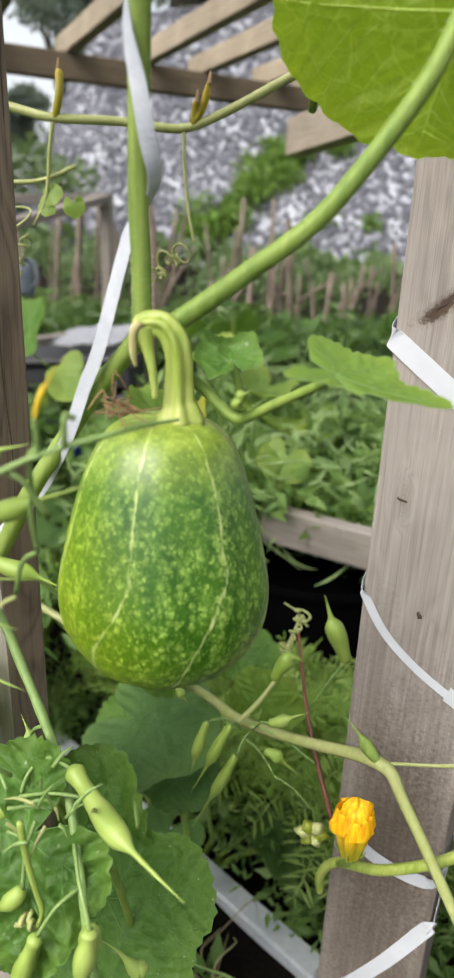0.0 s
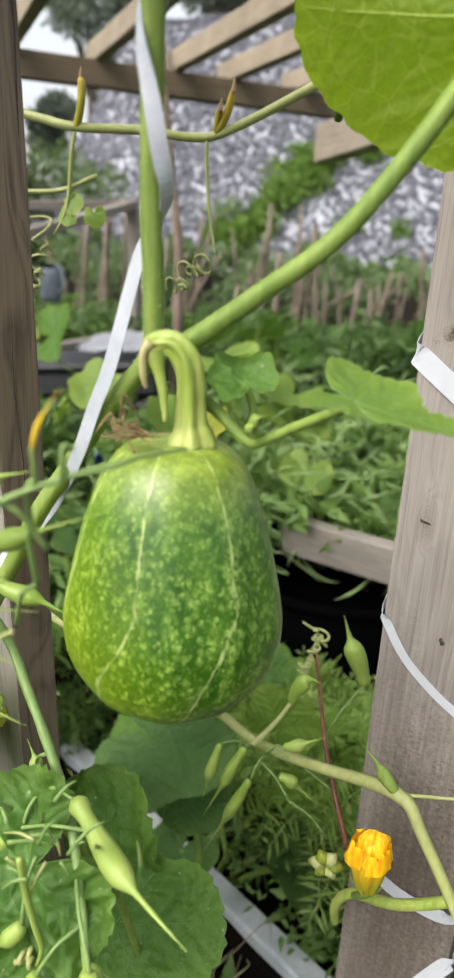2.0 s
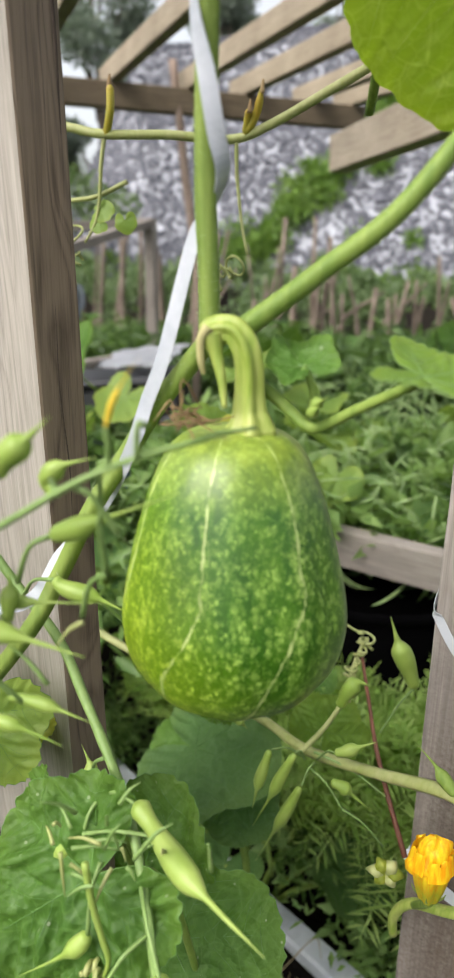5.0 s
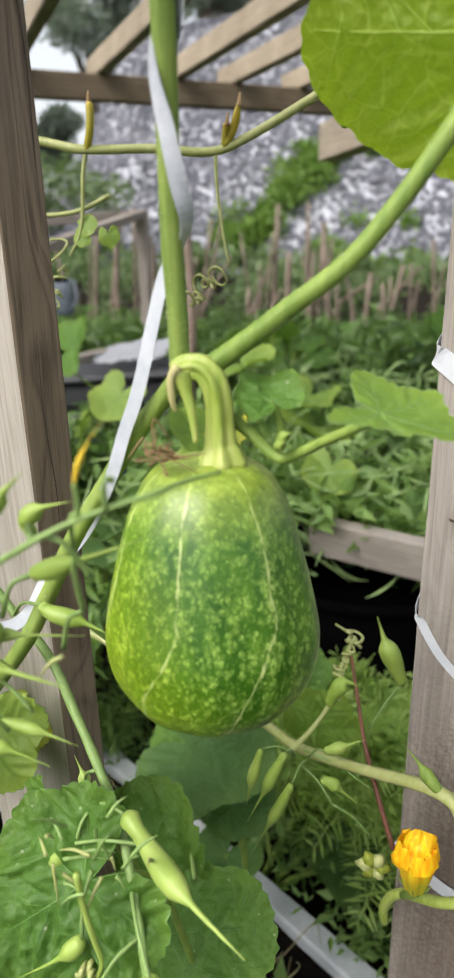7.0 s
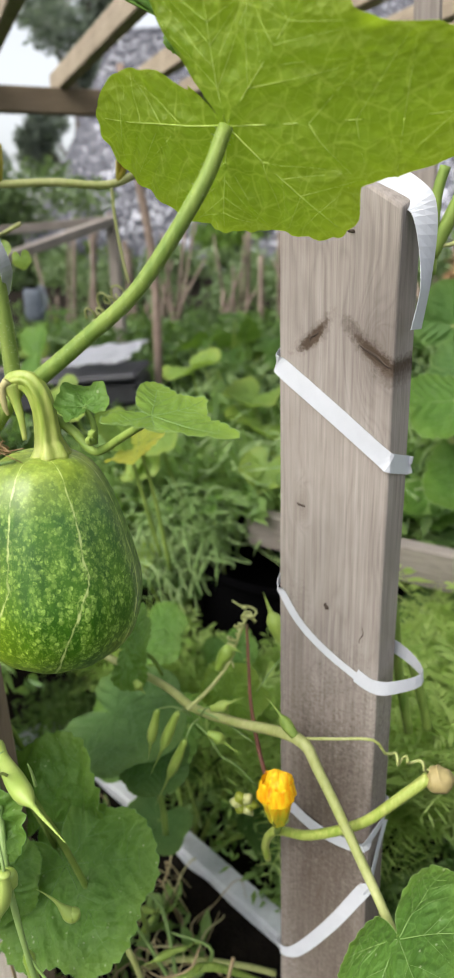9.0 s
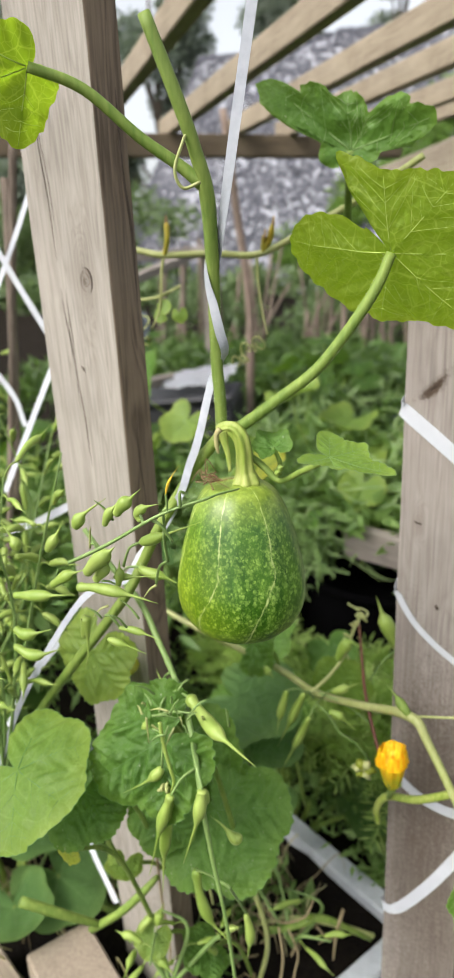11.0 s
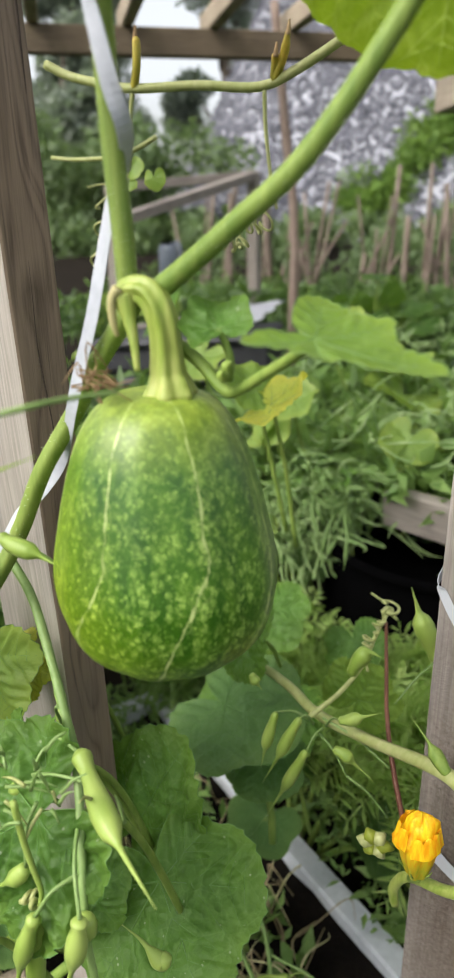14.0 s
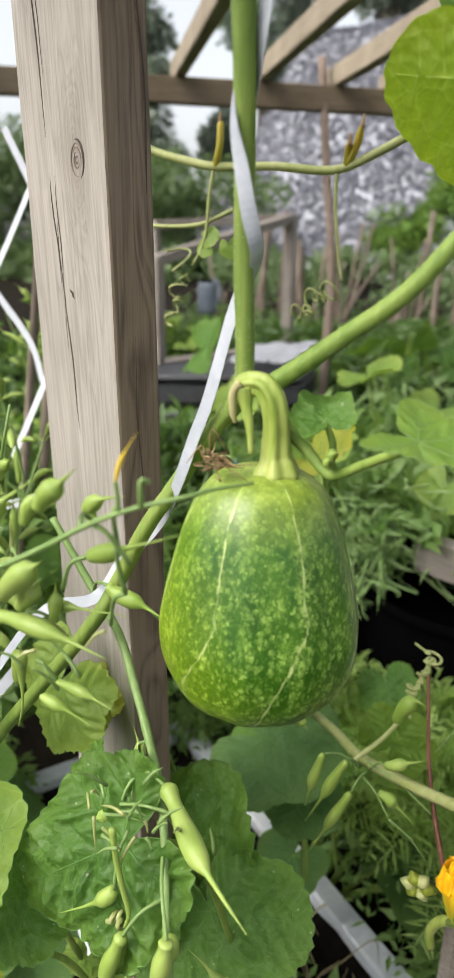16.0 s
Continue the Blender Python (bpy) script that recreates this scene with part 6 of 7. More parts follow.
# stalklets to the pods
for a, b in (((0.001, 0.396, 0.854), (0.023, 0.388, 0.858)), ((-0.003, 0.405, 0.868), (-0.024, 0.430, 0.830)), ((0.037, 0.380, 0.849), (-0.009, 0.380, 0.838)), ((0.015, 0.360, 0.847), (0.011, 0.350, 0.811)), ((-0.072, 0.450, 0.933), (-0.022, 0.400, 0.973)), ((0.008, 0.420, 0.942), (-0.018, 0.410, 0.963)),
             ((-0.001, 0.337, 1.004), (0.015, 0.337, 1.025)), ((0.032, 0.312, 1.052), (0.014, 0.345, 1.038)), ((-0.023, 0.340, 0.957), (-0.011, 0.340, 0.949)), ((0.070, 0.345, 0.704), (0.013, 0.400, 0.650)), ((0.070, 0.345, 0.704), (0.060, 0.410, 0.600)), ((0.030, 0.372, 0.828), (0.053, 0.338, 0.809)), ((0.040, 0.358, 0.812), (0.024, 0.338, 0.796)), ((0.001, 0.396, 0.854), (-0.006, 0.380, 0.834)),
             ((0.051, 0.312, 1.064), (0.044, 0.320, 1.044)), ((0.044, 0.320, 1.044), (0.040, 0.330, 1.016)), ((0.040, 0.330, 1.016), (0.024, 0.340, 0.991)), ((0.039, 0.312, 1.054), (0.050, 0.320, 1.036)), ((0.060, 0.314, 1.065), (0.063, 0.315, 1.075))):
    m = Vector(a).lerp(Vector(b), 0.5) + Vector((0, -0.003, 0.006))
    tube_part("stalklet", [a, m, b], [0.0013, 0.001, 0.0012], M_herbstem, radish, seg=6, n=5)
tube_part("stalklet", [(0.051, 0.312, 1.061), (0.052, 0.310, 1.070), (0.052, 0.309, 1.075)], 0.0009, M_herbstem, radish, seg=6)
pod_on(radish, [(0.052, 0.309, 1.075), (0.055, 0.308, 1.083), (0.060, 0.307, 1.091), (0.065, 0.306, 1.097)], 0.001, 1.0, M_yellow, "dried_pod", "thin yellow dried pod")
# curled tip, small twigs and calyx tangle
tube_part("tendril", [(0.015, 0.345, 0.861), (0.017, 0.345, 0.840), (0.021, 0.345, 0.819), (0.024, 0.345, 0.805), (0.021, 0.345, 0.793)], [0.0018, 0.0017, 0.0015, 0.0012], M_pod, radish, seg=6)
tube_part("tendril", [Vector(p) for p in coil((0.019, 0.345, 0.793), (-1, .2, 0), 3, 0.0045, 0.003, 0.009)], 0.0014, M_pale, radish, seg=6, n=2)
rng = random.Random(12)
for k in range(34):
    c = Vector((0.013, 0.350, 0.864)) if k < 14 else Vector((0.029, 0.357, 0.865)) if k < 22 else Vector((-0.005, 0.325, 1.010))
    wide = 0.012 if k < 22 else 0.03
    p = c + Vector((rng.gauss(0, wide), rng.gauss(0, 0.005), rng.gauss(0, wide)))
    d = Vector((rng.gauss(0, 1), rng.gauss(0, .5), rng.gauss(0, 1))).normalized() * rng.uniform(0.008, 0.024)
    tube_part("twig", [p, p + d * 0.5 + Vector((0, 0, 0.002)), p + d], [0.0011, 0.0009, 0.0003], M_herbstem if k % 3 else M_pale, radish, seg=5, n=3)


def radish_bush(label, base, seed, stems, pods, spread, height, lean=(0, 0, 0), rmin=0.0035, rmax=0.006, material=None, curl=0.0, stalk=0.003):
    """A looser plant of the same kind: branching stems hung with pods."""
    rg = random.Random(seed)
    t = thing("radish_plant", label, "plant", base, "radish plants in seed")
    b = Vector(base)
    for k in range(stems):
        top = b + Vector((rg.gauss(lean[0], spread), rg.gauss(lean[1], spread * 0.7), height * rg.uniform(0.6, 1.1)))
        mid = b.lerp(top, 0.5) + Vector((rg.gauss(0, spread * (0.4 + 20 * curl)), rg.gauss(0, spread * 0.3), 0.03 + curl * 2))
        line = tube_part("stem", [b, mid, top], [stalk, stalk * 0.8, stalk * 0.4], M_herbstem if curl == 0 else M_bed, t, seg=6, n=5)
        path = spline([b, mid, top], 8)
        for j in range(pods):
            p = path[rg.randrange(4, len(path))]
            d = Vector((rg.gauss(0, 1), rg.gauss(0, 0.7), rg.gauss(0.25, 0.7))).normalized()
            ln = rg.uniform(0.03, 0.055)
            q = p + d * ln * 0.35
            e = q + d * ln + Vector((rg.gauss(0, curl), rg.gauss(0, curl), -0.004 - curl))
            bm = bmesh.new()
            tube(bm, [p, p.lerp(q, 0.5) + Vector((0, 0, 0.003)), q], 0.0008, 5, 2)
            tube(bm, [q, q.lerp(e, 0.35) + Vector((0, 0, 0.003)), q.lerp(e, 0.7), e], pod_radius(rg.uniform(rmin, rmax), rg.choice((1, 1.5, 2))), 7, 5)
            part("pod", bm, material or M_pod, t)
    return t


M_slim = mat_stem("slim_pod", (0.12, 0.24, 0.05), (0.28, 0.42, 0.13), 60)
radish_bush("radish plant gone to seed, tangled by the pale post", (-0.207, 0.400, 0.682), 5, 11, 9, 0.075, 0.36, (0.03, 0.0), 0.0026, 0.0046, stalk=0.002)
radish_bush("radish plant gone to seed behind the pale post", (-0.426, 0.620, 0.625), 6, 10, 10, 0.09, 0.42, (0.03, 0), 0.003, 0.005, stalk=0.0022)
radish_bush("radish plant gone to seed leaning out of the planter", (-0.060, 0.460, 0.385), 7, 4, 3, 0.06, 0.10)
radish_bush("radish plant with slim pods spilling over the dark tub", (-0.125, 1.180, 0.500), 18, 12, 8, 0.07, 0.25, (0.02, 0.03), 0.0018, 0.0034, M_slim, curl=0.024, stalk=0.0016)
radish_bush("tall radish plant gone to seed by the tape trellis", (-0.756, 0.950, 0.512), 19, 9, 9, 0.10, 0.55, (0.05, 0.0))
radish_bush("tall radish plant gone to seed far behind the pale post", (-0.952, 1.300, 0.492), 20, 9, 9, 0.13, 0.55, (0.0, 0.0))
for a, b, r in (((-0.446, 0.900, 1.419), (-0.570, 0.880, 0.611), 0.006), ((-0.614, 1.100, 1.375), (-0.691, 1.100, 0.707), 0.009)):
    st = thing("stake", "thin brown stake behind the pale post", "stake", b)
    tube_part("stick", [a, Vector(a).lerp(Vector(b), 0.5) + Vector((0.004, 0, 0)), b], r, M_stick, st, wobble=0.2)
radish_bush("small radish plant with few pods in the planter", (0.049, 0.620, 0.304), 17, 4, 2, 0.07, 0.08)

# pods near the low vine
pods = thing("radish_plant", "thin radish stalk with slim pods beside the low vine", "plant", (0.1, 0.66, 0.3), "radish plants in seed")
for pts, r in ((((0.046, 0.620, 0.719), (0.041, 0.620, 0.699), (0.036, 0.620, 0.677), (0.032, 0.620, 0.654)), 0.0052), (((0.068, 0.620, 0.720), (0.059, 0.620, 0.699), (0.049, 0.620, 0.673), (0.033, 0.620, 0.635)), 0.0056), (((0.074, 0.620, 0.687), (0.066, 0.620, 0.666), (0.054, 0.620, 0.637), (0.036, 0.620, 0.595)), 0.0056),
               (((0.102, 0.620, 0.729), (0.110, 0.620, 0.732), (0.120, 0.620, 0.738), (0.137, 0.620, 0.748)), 0.0055), (((0.101, 0.610, 0.707), (0.110, 0.610, 0.705), (0.117, 0.610, 0.700), (0.137, 0.610, 0.685)), 0.0058), (((0.100, 0.660, 0.747), (0.106, 0.660, 0.763), (0.115, 0.660, 0.774), (0.127, 0.660, 0.771)), 0.0075), (((0.006, 0.660, 0.721), (0.010, 0.660, 0.714), (0.017, 0.660, 0.706)), 0.005),
               (((0.164, 0.720, 0.739), (0.155, 0.720, 0.761), (0.145, 0.720, 0.784), (0.136, 0.720, 0.810)), 0.0095)):
    pod_on(pods, pts, r, 1.5)
tube_part("stem", [(0.070, 0.640, 0.707), (0.088, 0.670, 0.717), (0.101, 0.700, 0.731), (0.105, 0.730, 0.746), (0.113, 0.745, 0.768)], [0.0026, 0.0022, 0.002, 0.0018], M_pale, pods, seg=7)
tube_part("tendril", [Vector(p) for p in coil((0.100, 0.700, 0.731), (.28, .25, 1), 8, 0.0048, 0.0042, 0.062)], 0.0013, M_pale, pods, seg=5, n=2)
tube_part("tendril", [Vector(p) for p in coil((0.112, 0.745, 0.760), (.15, 0, 1), 2.5, 0.008, 0.006, 0.016)] + [(0.104, 0.745, 0.777), (0.095, 0.745, 0.782)], [0.0015, 0.0016, 0.0012], M_pale, pods, seg=6, n=2)
tube_part("stem", [(0.111, 0.745, 0.753), (0.123, 0.700, 0.732), (0.134, 0.660, 0.712), (0.149, 0.625, 0.688), (0.166, 0.600, 0.655)], [0.0015, 0.0018, 0.002, 0.0022, 0.0024], M_red, pods, "reddish-brown stalk", seg=8)
for a, b in (((0.071, 0.640, 0.704), (0.048, 0.620, 0.721)), ((0.074, 0.640, 0.701), (0.069, 0.620, 0.722)), ((0.083, 0.640, 0.699), (0.075, 0.620, 0.689)), ((0.085, 0.640, 0.703), (0.103, 0.620, 0.729)), ((0.080, 0.640, 0.692), (0.111, 0.620, 0.673)), ((0.082, 0.640, 0.710), (0.146, 0.620, 0.695)), ((0.165, 0.720, 0.741), (0.136, 0.680, 0.712)), ((0.111, 0.620, 0.673), (0.148, 0.620, 0.642))):
    tube_part("stalklet", [a, Vector(a).lerp(Vector(b), 0.5) + Vector((0, 0, 0.005)), b], [0.0014, 0.001, 0.0008], M_herbstem, pods, seg=5, n=4)

# ---- large leaves low down ----
lowleaf = thing("squash_plant", "low squash plant with broad crinkled green leaves in the planter", "plant", (-0.05, 0.55, 0.25), "squash plants")
SOFT = dict(rings=20, spokes=120, pucker=0.1, rim=0.004, teeth=0.045, thick=0.006)
for hub, tip, nrm, size, m, seed, lab, kw in (
        ((0.004, 0.370, 0.824), (-0.070, 0.345, 0.770), (0.1, -0.75, 0.6), 0.076, M_leaf, 21, "crinkled dark green leaf half hidden by pods", dict(pucker=0.15, cup=-0.1, lobes=((0, 1.02, 0.75), (1.05, 0.9, 0.75), (-1.05, 0.78, 0.75), (2.1, 0.68, 0.8), (-2.1, 0.66, 0.8)))),
        ((0.000, 0.490, 0.640), (0.055, 0.445, 0.605), (0.15, -0.8, 0.6), 0.09, M_leaf, 22, "broad green leaf with fine white specks", dict(cup=-0.06, wave=0.05, lobes=((0, 1.0, 0.75), (1.05, 0.95, 0.75), (-1.05, 0.95, 0.75), (1.9, 0.64, 0.7), (-1.9, 0.64, 0.7)))),
        ((-0.045, 0.530, 0.640), (-0.006, 0.550, 0.735), (-0.1, -0.85, 0.5), 0.09, M_leaf, 23, "broad dark green leaf", dict(cup=-0.06, lobes=((0, 1.0, 0.9), (0.9, 0.8, 0.75), (-0.9, 0.85, 0.75), (2.1, 0.5, 0.7), (-2.1, 0.5, 0.7)))),
        ((-0.058, 0.735, 0.612), (0.050, 0.700, 0.624), (0.05, -0.36, 0.93), 0.1, M_leaf_dark, 24, "large flat green leaf", dict(cup=-0.05, wave=0.03, pucker=0.07, teeth=0.02, lobes=((0, 1.0, 0.9), (1.0, 0.86, 0.9), (-1.0, 0.86, 0.9), (2.0, 0.7, 0.9), (-2.0, 0.7, 0.9)))),
        ((-0.007, 0.720, 0.565), (0.060, 0.690, 0.550), (0.15, -0.4, 0.9), 0.05, M_leaf_dark, 25, "flat dark green leaf", dict(cup=-0.05, wave=0.04, pucker=0.06, teeth=0.03)),
        # Paler green given to this leaf for the light it lacks.
        ((0.075, 0.800, 0.612), (0.102, 0.800, 0.670), (0.1, -0.85, 0.5), 0.05, M_leaf_young_lit, 45, "broad green leaf standing up", {}),
        ((-0.030, 0.720, 0.720), (0.020, 0.690, 0.765), (0.0, -0.7, 0.7), 0.055, M_leaf, 46, "broad green leaf", {}),
        ((-0.045, 0.420, 0.800), (-0.030, 0.400, 0.835), (-0.1, -0.85, 0.5), 0.036, M_leaf, 47, "small green leaf", {}),
        ((-0.076, 0.900, 0.490), (-0.107, 0.820, 0.474), (0.0, -0.4, 0.9), 0.1, M_leaf, 44, "large flat dark green leaf", {}),
        ((0.291, 0.450, 0.682), (0.305, 0.400, 0.693), (-0.2, -0.8, 0.6), 0.07, M_leaf, 26, "broad green leaf with pale veins", dict(pucker=0.05, wave=0.05, teeth=0.025)),
        ((-0.125, 0.330, 0.790), (-0.029, 0.290, 0.795), (0.15, -0.6, 0.8), 0.072, M_leaf_young_lit, 27, "pale green leaf", dict(pucker=0.06, wave=0.03, teeth=0.02, lobes=((0, 1.0, 0.9), (0.9, 0.95, 0.9), (-0.9, 0.95, 0.9), (2.0, 0.85, 0.9), (-2.0, 0.85, 0.9)))),
        ((-0.078, 0.420, 0.359), (-0.070, 0.370, 0.312), (0.0, -0.8, 0.6), 0.054, M_leaf, 28, "broad green leaf", {}),
        ((-0.049, 0.420, 0.795), (-0.043, 0.400, 0.774), (-0.2, -0.8, 0.6), 0.026, M_leaf, 29, "small green leaf", {}),
        ((-0.085, 0.370, 0.743), (-0.089, 0.330, 0.717), (0.1, -0.8, 0.6), 0.05, M_leaf, 30, "crinkled green leaf", {}),
        ((-0.124, 0.470, 0.829), (-0.148, 0.450, 0.758), (-0.2, -0.9, 0.35), 0.055, M_leaf_pale, 31, "pale green leaf", {}),
        ((-0.118, 0.505, 0.800), (-0.140, 0.495, 0.770), (-0.3, -0.85, 0.35), 0.03, M_leaf_yellow, 48, "small yellowing leaf", {}),
        ((-0.096, 0.345, 0.694), (-0.098, 0.340, 0.652), (-0.2, -0.9, 0.35), 0.017, M_leaf_yellow, 32, "small yellow leaf", {}),
        ((-0.138, 0.440, 0.670), (-0.114, 0.420, 0.628), (0.1, -0.7, 0.6), 0.05, M_leaf, 33, "dark green leaf", {}),
        ((-0.025, 0.500, 0.414), (-0.041, 0.460, 0.426), (0.0, -0.7, 0.7), 0.036, M_leaf, 35, "small green leaf low over the planter", {}),
        ((-0.072, 0.450, 0.471), (-0.075, 0.430, 0.456), (0.2, -0.7, 0.7), 0.024, M_leaf_pale, 36, "small pale green leaf", {}),
        ((-0.100, 0.450, 0.570), (-0.109, 0.440, 0.533), (0.5, -0.8, 0.3), 0.024, M_leaf_pale, 37, "small narrow pale green leaf", {}),
        ((-0.052, 0.460, 0.649), (-0.054, 0.420, 0.590), (0.1, -0.7, 0.6), 0.045, M_leaf, 34, "green leaf", {}),
        ((0.019, 1.000, 0.552), (0.052, 0.950, 0.522), (0.1, -0.8, 0.5), 0.05, M_leaf, 35, "broad green leaf", {}),
        ((-0.088, 0.950, 0.603), (-0.042, 0.900, 0.585), (0.1, -0.8, 0.5), 0.06, M_leaf, 36, "broad green leaf", {}),
        ((0.254, 0.520, 0.346), (0.231, 0.480, 0.330), (0, -.6, .8), 0.05, M_leaf_dark, 37, "dark green leaf", {}),
        ((0.158, 0.560, 0.245), (0.138, 0.500, 0.252), (0, -.6, .8), 0.05, M_leaf_dark, 38, "dark green leaf", {})):
    leaf_on(lowleaf, hub, tip, nrm, size, m, seed, M_vein if "pale veins" in lab else M_vein_low, label=lab, **{**SOFT, **kw})
    h = Vector(hub)
    tube_part("petiole", [(h.x, h.y + 0.002, h.z - 0.001), (h.x + 0.015, h.y + 0.06, h.z - 0.06), (h.x + 0.02, h.y + 0.12, max(0.2, h.z - 0.22))], [0.0022, 0.0026, 0.003], M_petiole, lowleaf, seg=7)
# a leaf stalk that arches over the pale rim, and a pale vine in the planter
tube_part("stem", [(-0.077, 0.750, 0.537), (-0.046, 0.740, 0.541), (-0.017, 0.730, 0.538), (0.002, 0.720, 0.502), (0.009, 0.710, 0.459)], [0.0025, 0.0025, 0.003, 0.004, 0.004], M_petiole, lowleaf, seg=8)
tube_part("stem", [(-0.257, 0.624, 0.260), (-0.183, 0.618, 0.300), (-0.039, 0.500, 0.524), (-0.013, 0.500, 0.566)], 0.004, M_petiole, lowleaf, seg=8)
tube_part("stem", [(-0.391, 0.603, 0.300), (-0.281, 0.595, 0.300), (-0.224, 0.610, 0.280)], 0.005, M_vine, lowleaf, seg=8)
tube_part("stem", [(-0.032, 0.685, 0.240), (0.029, 0.691, 0.270), (0.106, 0.700, 0.270), (0.150, 0.707, 0.260)], 0.004, M_pale, lowleaf, seg=8)

# fresh leaves over the dark tub, and broad cabbage leaves beside the grey post
fresh = thing("squash_plant", "young squash plant with fresh yellow-green leaves over the dark tub", "plant", (0.0, 1.35, 0.5), "squash plants")
for hub, tip, nrm, size, m, seed in (
        ((-0.185, 1.300, 0.811), (-0.109, 1.250, 0.786), (0.1, -0.7, 0.7), 0.05, M_leaf_pale, 101),
        ((-0.220, 1.300, 0.766), (-0.246, 1.270, 0.704), (-0.1, -0.8, 0.5), 0.045, M_leaf_pale, 102),
        ((-0.209, 1.600, 0.890), (-0.124, 1.500, 0.896), (0.1, -0.6, 0.8), 0.075, M_leaf_pale, 103),
        ((-0.436, 1.450, 0.845), (-0.477, 1.400, 0.787), (0.0, -0.7, 0.7), 0.065, M_leaf_pale, 104),
        ((0.012, 1.350, 0.742), (-0.003, 1.300, 0.695), (0.2, -0.7, 0.6), 0.055, M_leaf_pale, 105),
        ((-0.201, 1.200, 0.605), (-0.187, 1.170, 0.563), (-0.1, -0.8, 0.5), 0.035, M_leaf_pale, 106),
        ((-0.743, 1.850, 0.876), (-0.542, 1.750, 0.963), (0.1, -0.75, 0.6), 0.1, M_leaf, 108),
        ((-0.557, 1.500, 0.739), (-0.483, 1.450, 0.817), (0.0, -0.6, 0.8), 0.06, M_leaf_pale, 109),
        ((-0.243, 1.300, 0.750), (-0.133, 1.250, 0.809), (0.1, -0.7, 0.7), 0.04, M_leaf_pale, 110),
        ((-0.080, 0.930, 0.905), (-0.004, 0.900, 0.932), (-0.1, -0.42, 0.9), 0.056, M_leaf_yellow, 120),
        ((-0.110, 0.950, 0.915), (-0.140, 0.930, 0.930), (0.0, -0.5, 0.85), 0.046, M_leaf_young_lit, 121),
        ((-0.077, 1.250, 0.696), (-0.028, 1.200, 0.694), (0.2, -0.7, 0.6), 0.03, M_leaf, 107)):
    leaf_on(fresh, hub, tip, nrm, size, m, seed, rings=9, spokes=70, cup=0.15, wave=0.14)
    h = Vector(hub)
    tube_part("petiole", [(h.x, h.y, h.z), (h.x + 0.01, h.y + 0.02, h.z - 0.08), (h.x * 0.7, h.y + 0.03, h.z - 0.2)], [0.002, 0.003, 0.0035], M_petiole, fresh, seg=7)
cab = thing("cabbage_plant", "cabbage plant with broad bluish green wavy leaves", "plant", (0.6, 1.4, 0.4), "cabbage plants")
CAB = dict(lobes=((0, 1.0, 1.1), (1.2, 0.85, 0.9), (-1.2, 0.85, 0.9)), rings=14, spokes=100, pucker=0.12, sinus=0.3, teeth=0.05, cup=0.25, wave=0.15, rim=0.005)
for hub, tip, nrm, size, m, seed in (
        ((0.350, 1.500, 1.000), (0.334, 1.500, 1.092), (-0.2, -0.9, 0.35), 0.085, M_leaf_dark, 111),
        ((0.372, 1.400, 0.934), (0.295, 1.350, 0.931), (-0.2, -0.6, 0.8), 0.07, M_leaf_dark, 112),
        ((0.353, 1.300, 0.898), (0.330, 1.200, 0.817), (-0.1, -0.8, 0.6), 0.1, M_leaf, 113),
        ((0.400, 1.300, 0.766), (0.329, 1.250, 0.710), (-0.2, -0.7, 0.7), 0.1, M_leaf, 114),
        ((0.332, 1.350, 0.697), (0.301, 1.300, 0.652), (0.1, -0.7, 0.7), 0.07, M_leaf, 115),
        ((0.375, 1.500, 0.928), (0.431, 1.450, 0.890), (0.1, -0.8, 0.5), 0.09, M_leaf_dark, 116)):
    leaf_on(cab, hub, tip, nrm, size, m, seed, **CAB)
    h = Vector(hub)
    tube_part("petiole", [(h.x, h.y, h.z), (h.x, h.y + 0.03, h.z - 0.08), (0.6, 1.45, 0.42)], [0.004, 0.006, 0.008], M_pale, cab, seg=7)

# ---- beds behind: broad-leaved plants, tall herbs, ground greens ----
LEAF_KIT = [leaf_meshes(1.0, s, rings=7, spokes=40, pucker=0.12, fine=False, cup=c, wave=0.12, thick=0.005) for s, c in ((51, -0.2), (52, 0.22), (53, -0.05))]
CAB_KIT = [leaf_meshes(1.0, s, lobes=((0, 1.0, 1.1), (1.2, 0.8, 0.9), (-1.2, 0.8, 0.9)), rings=7, spokes=36, pucker=0.08, fine=True, cup=0.3, wave=0.14, sinus=0.35, teeth=0.05) for s in (61, 62)]


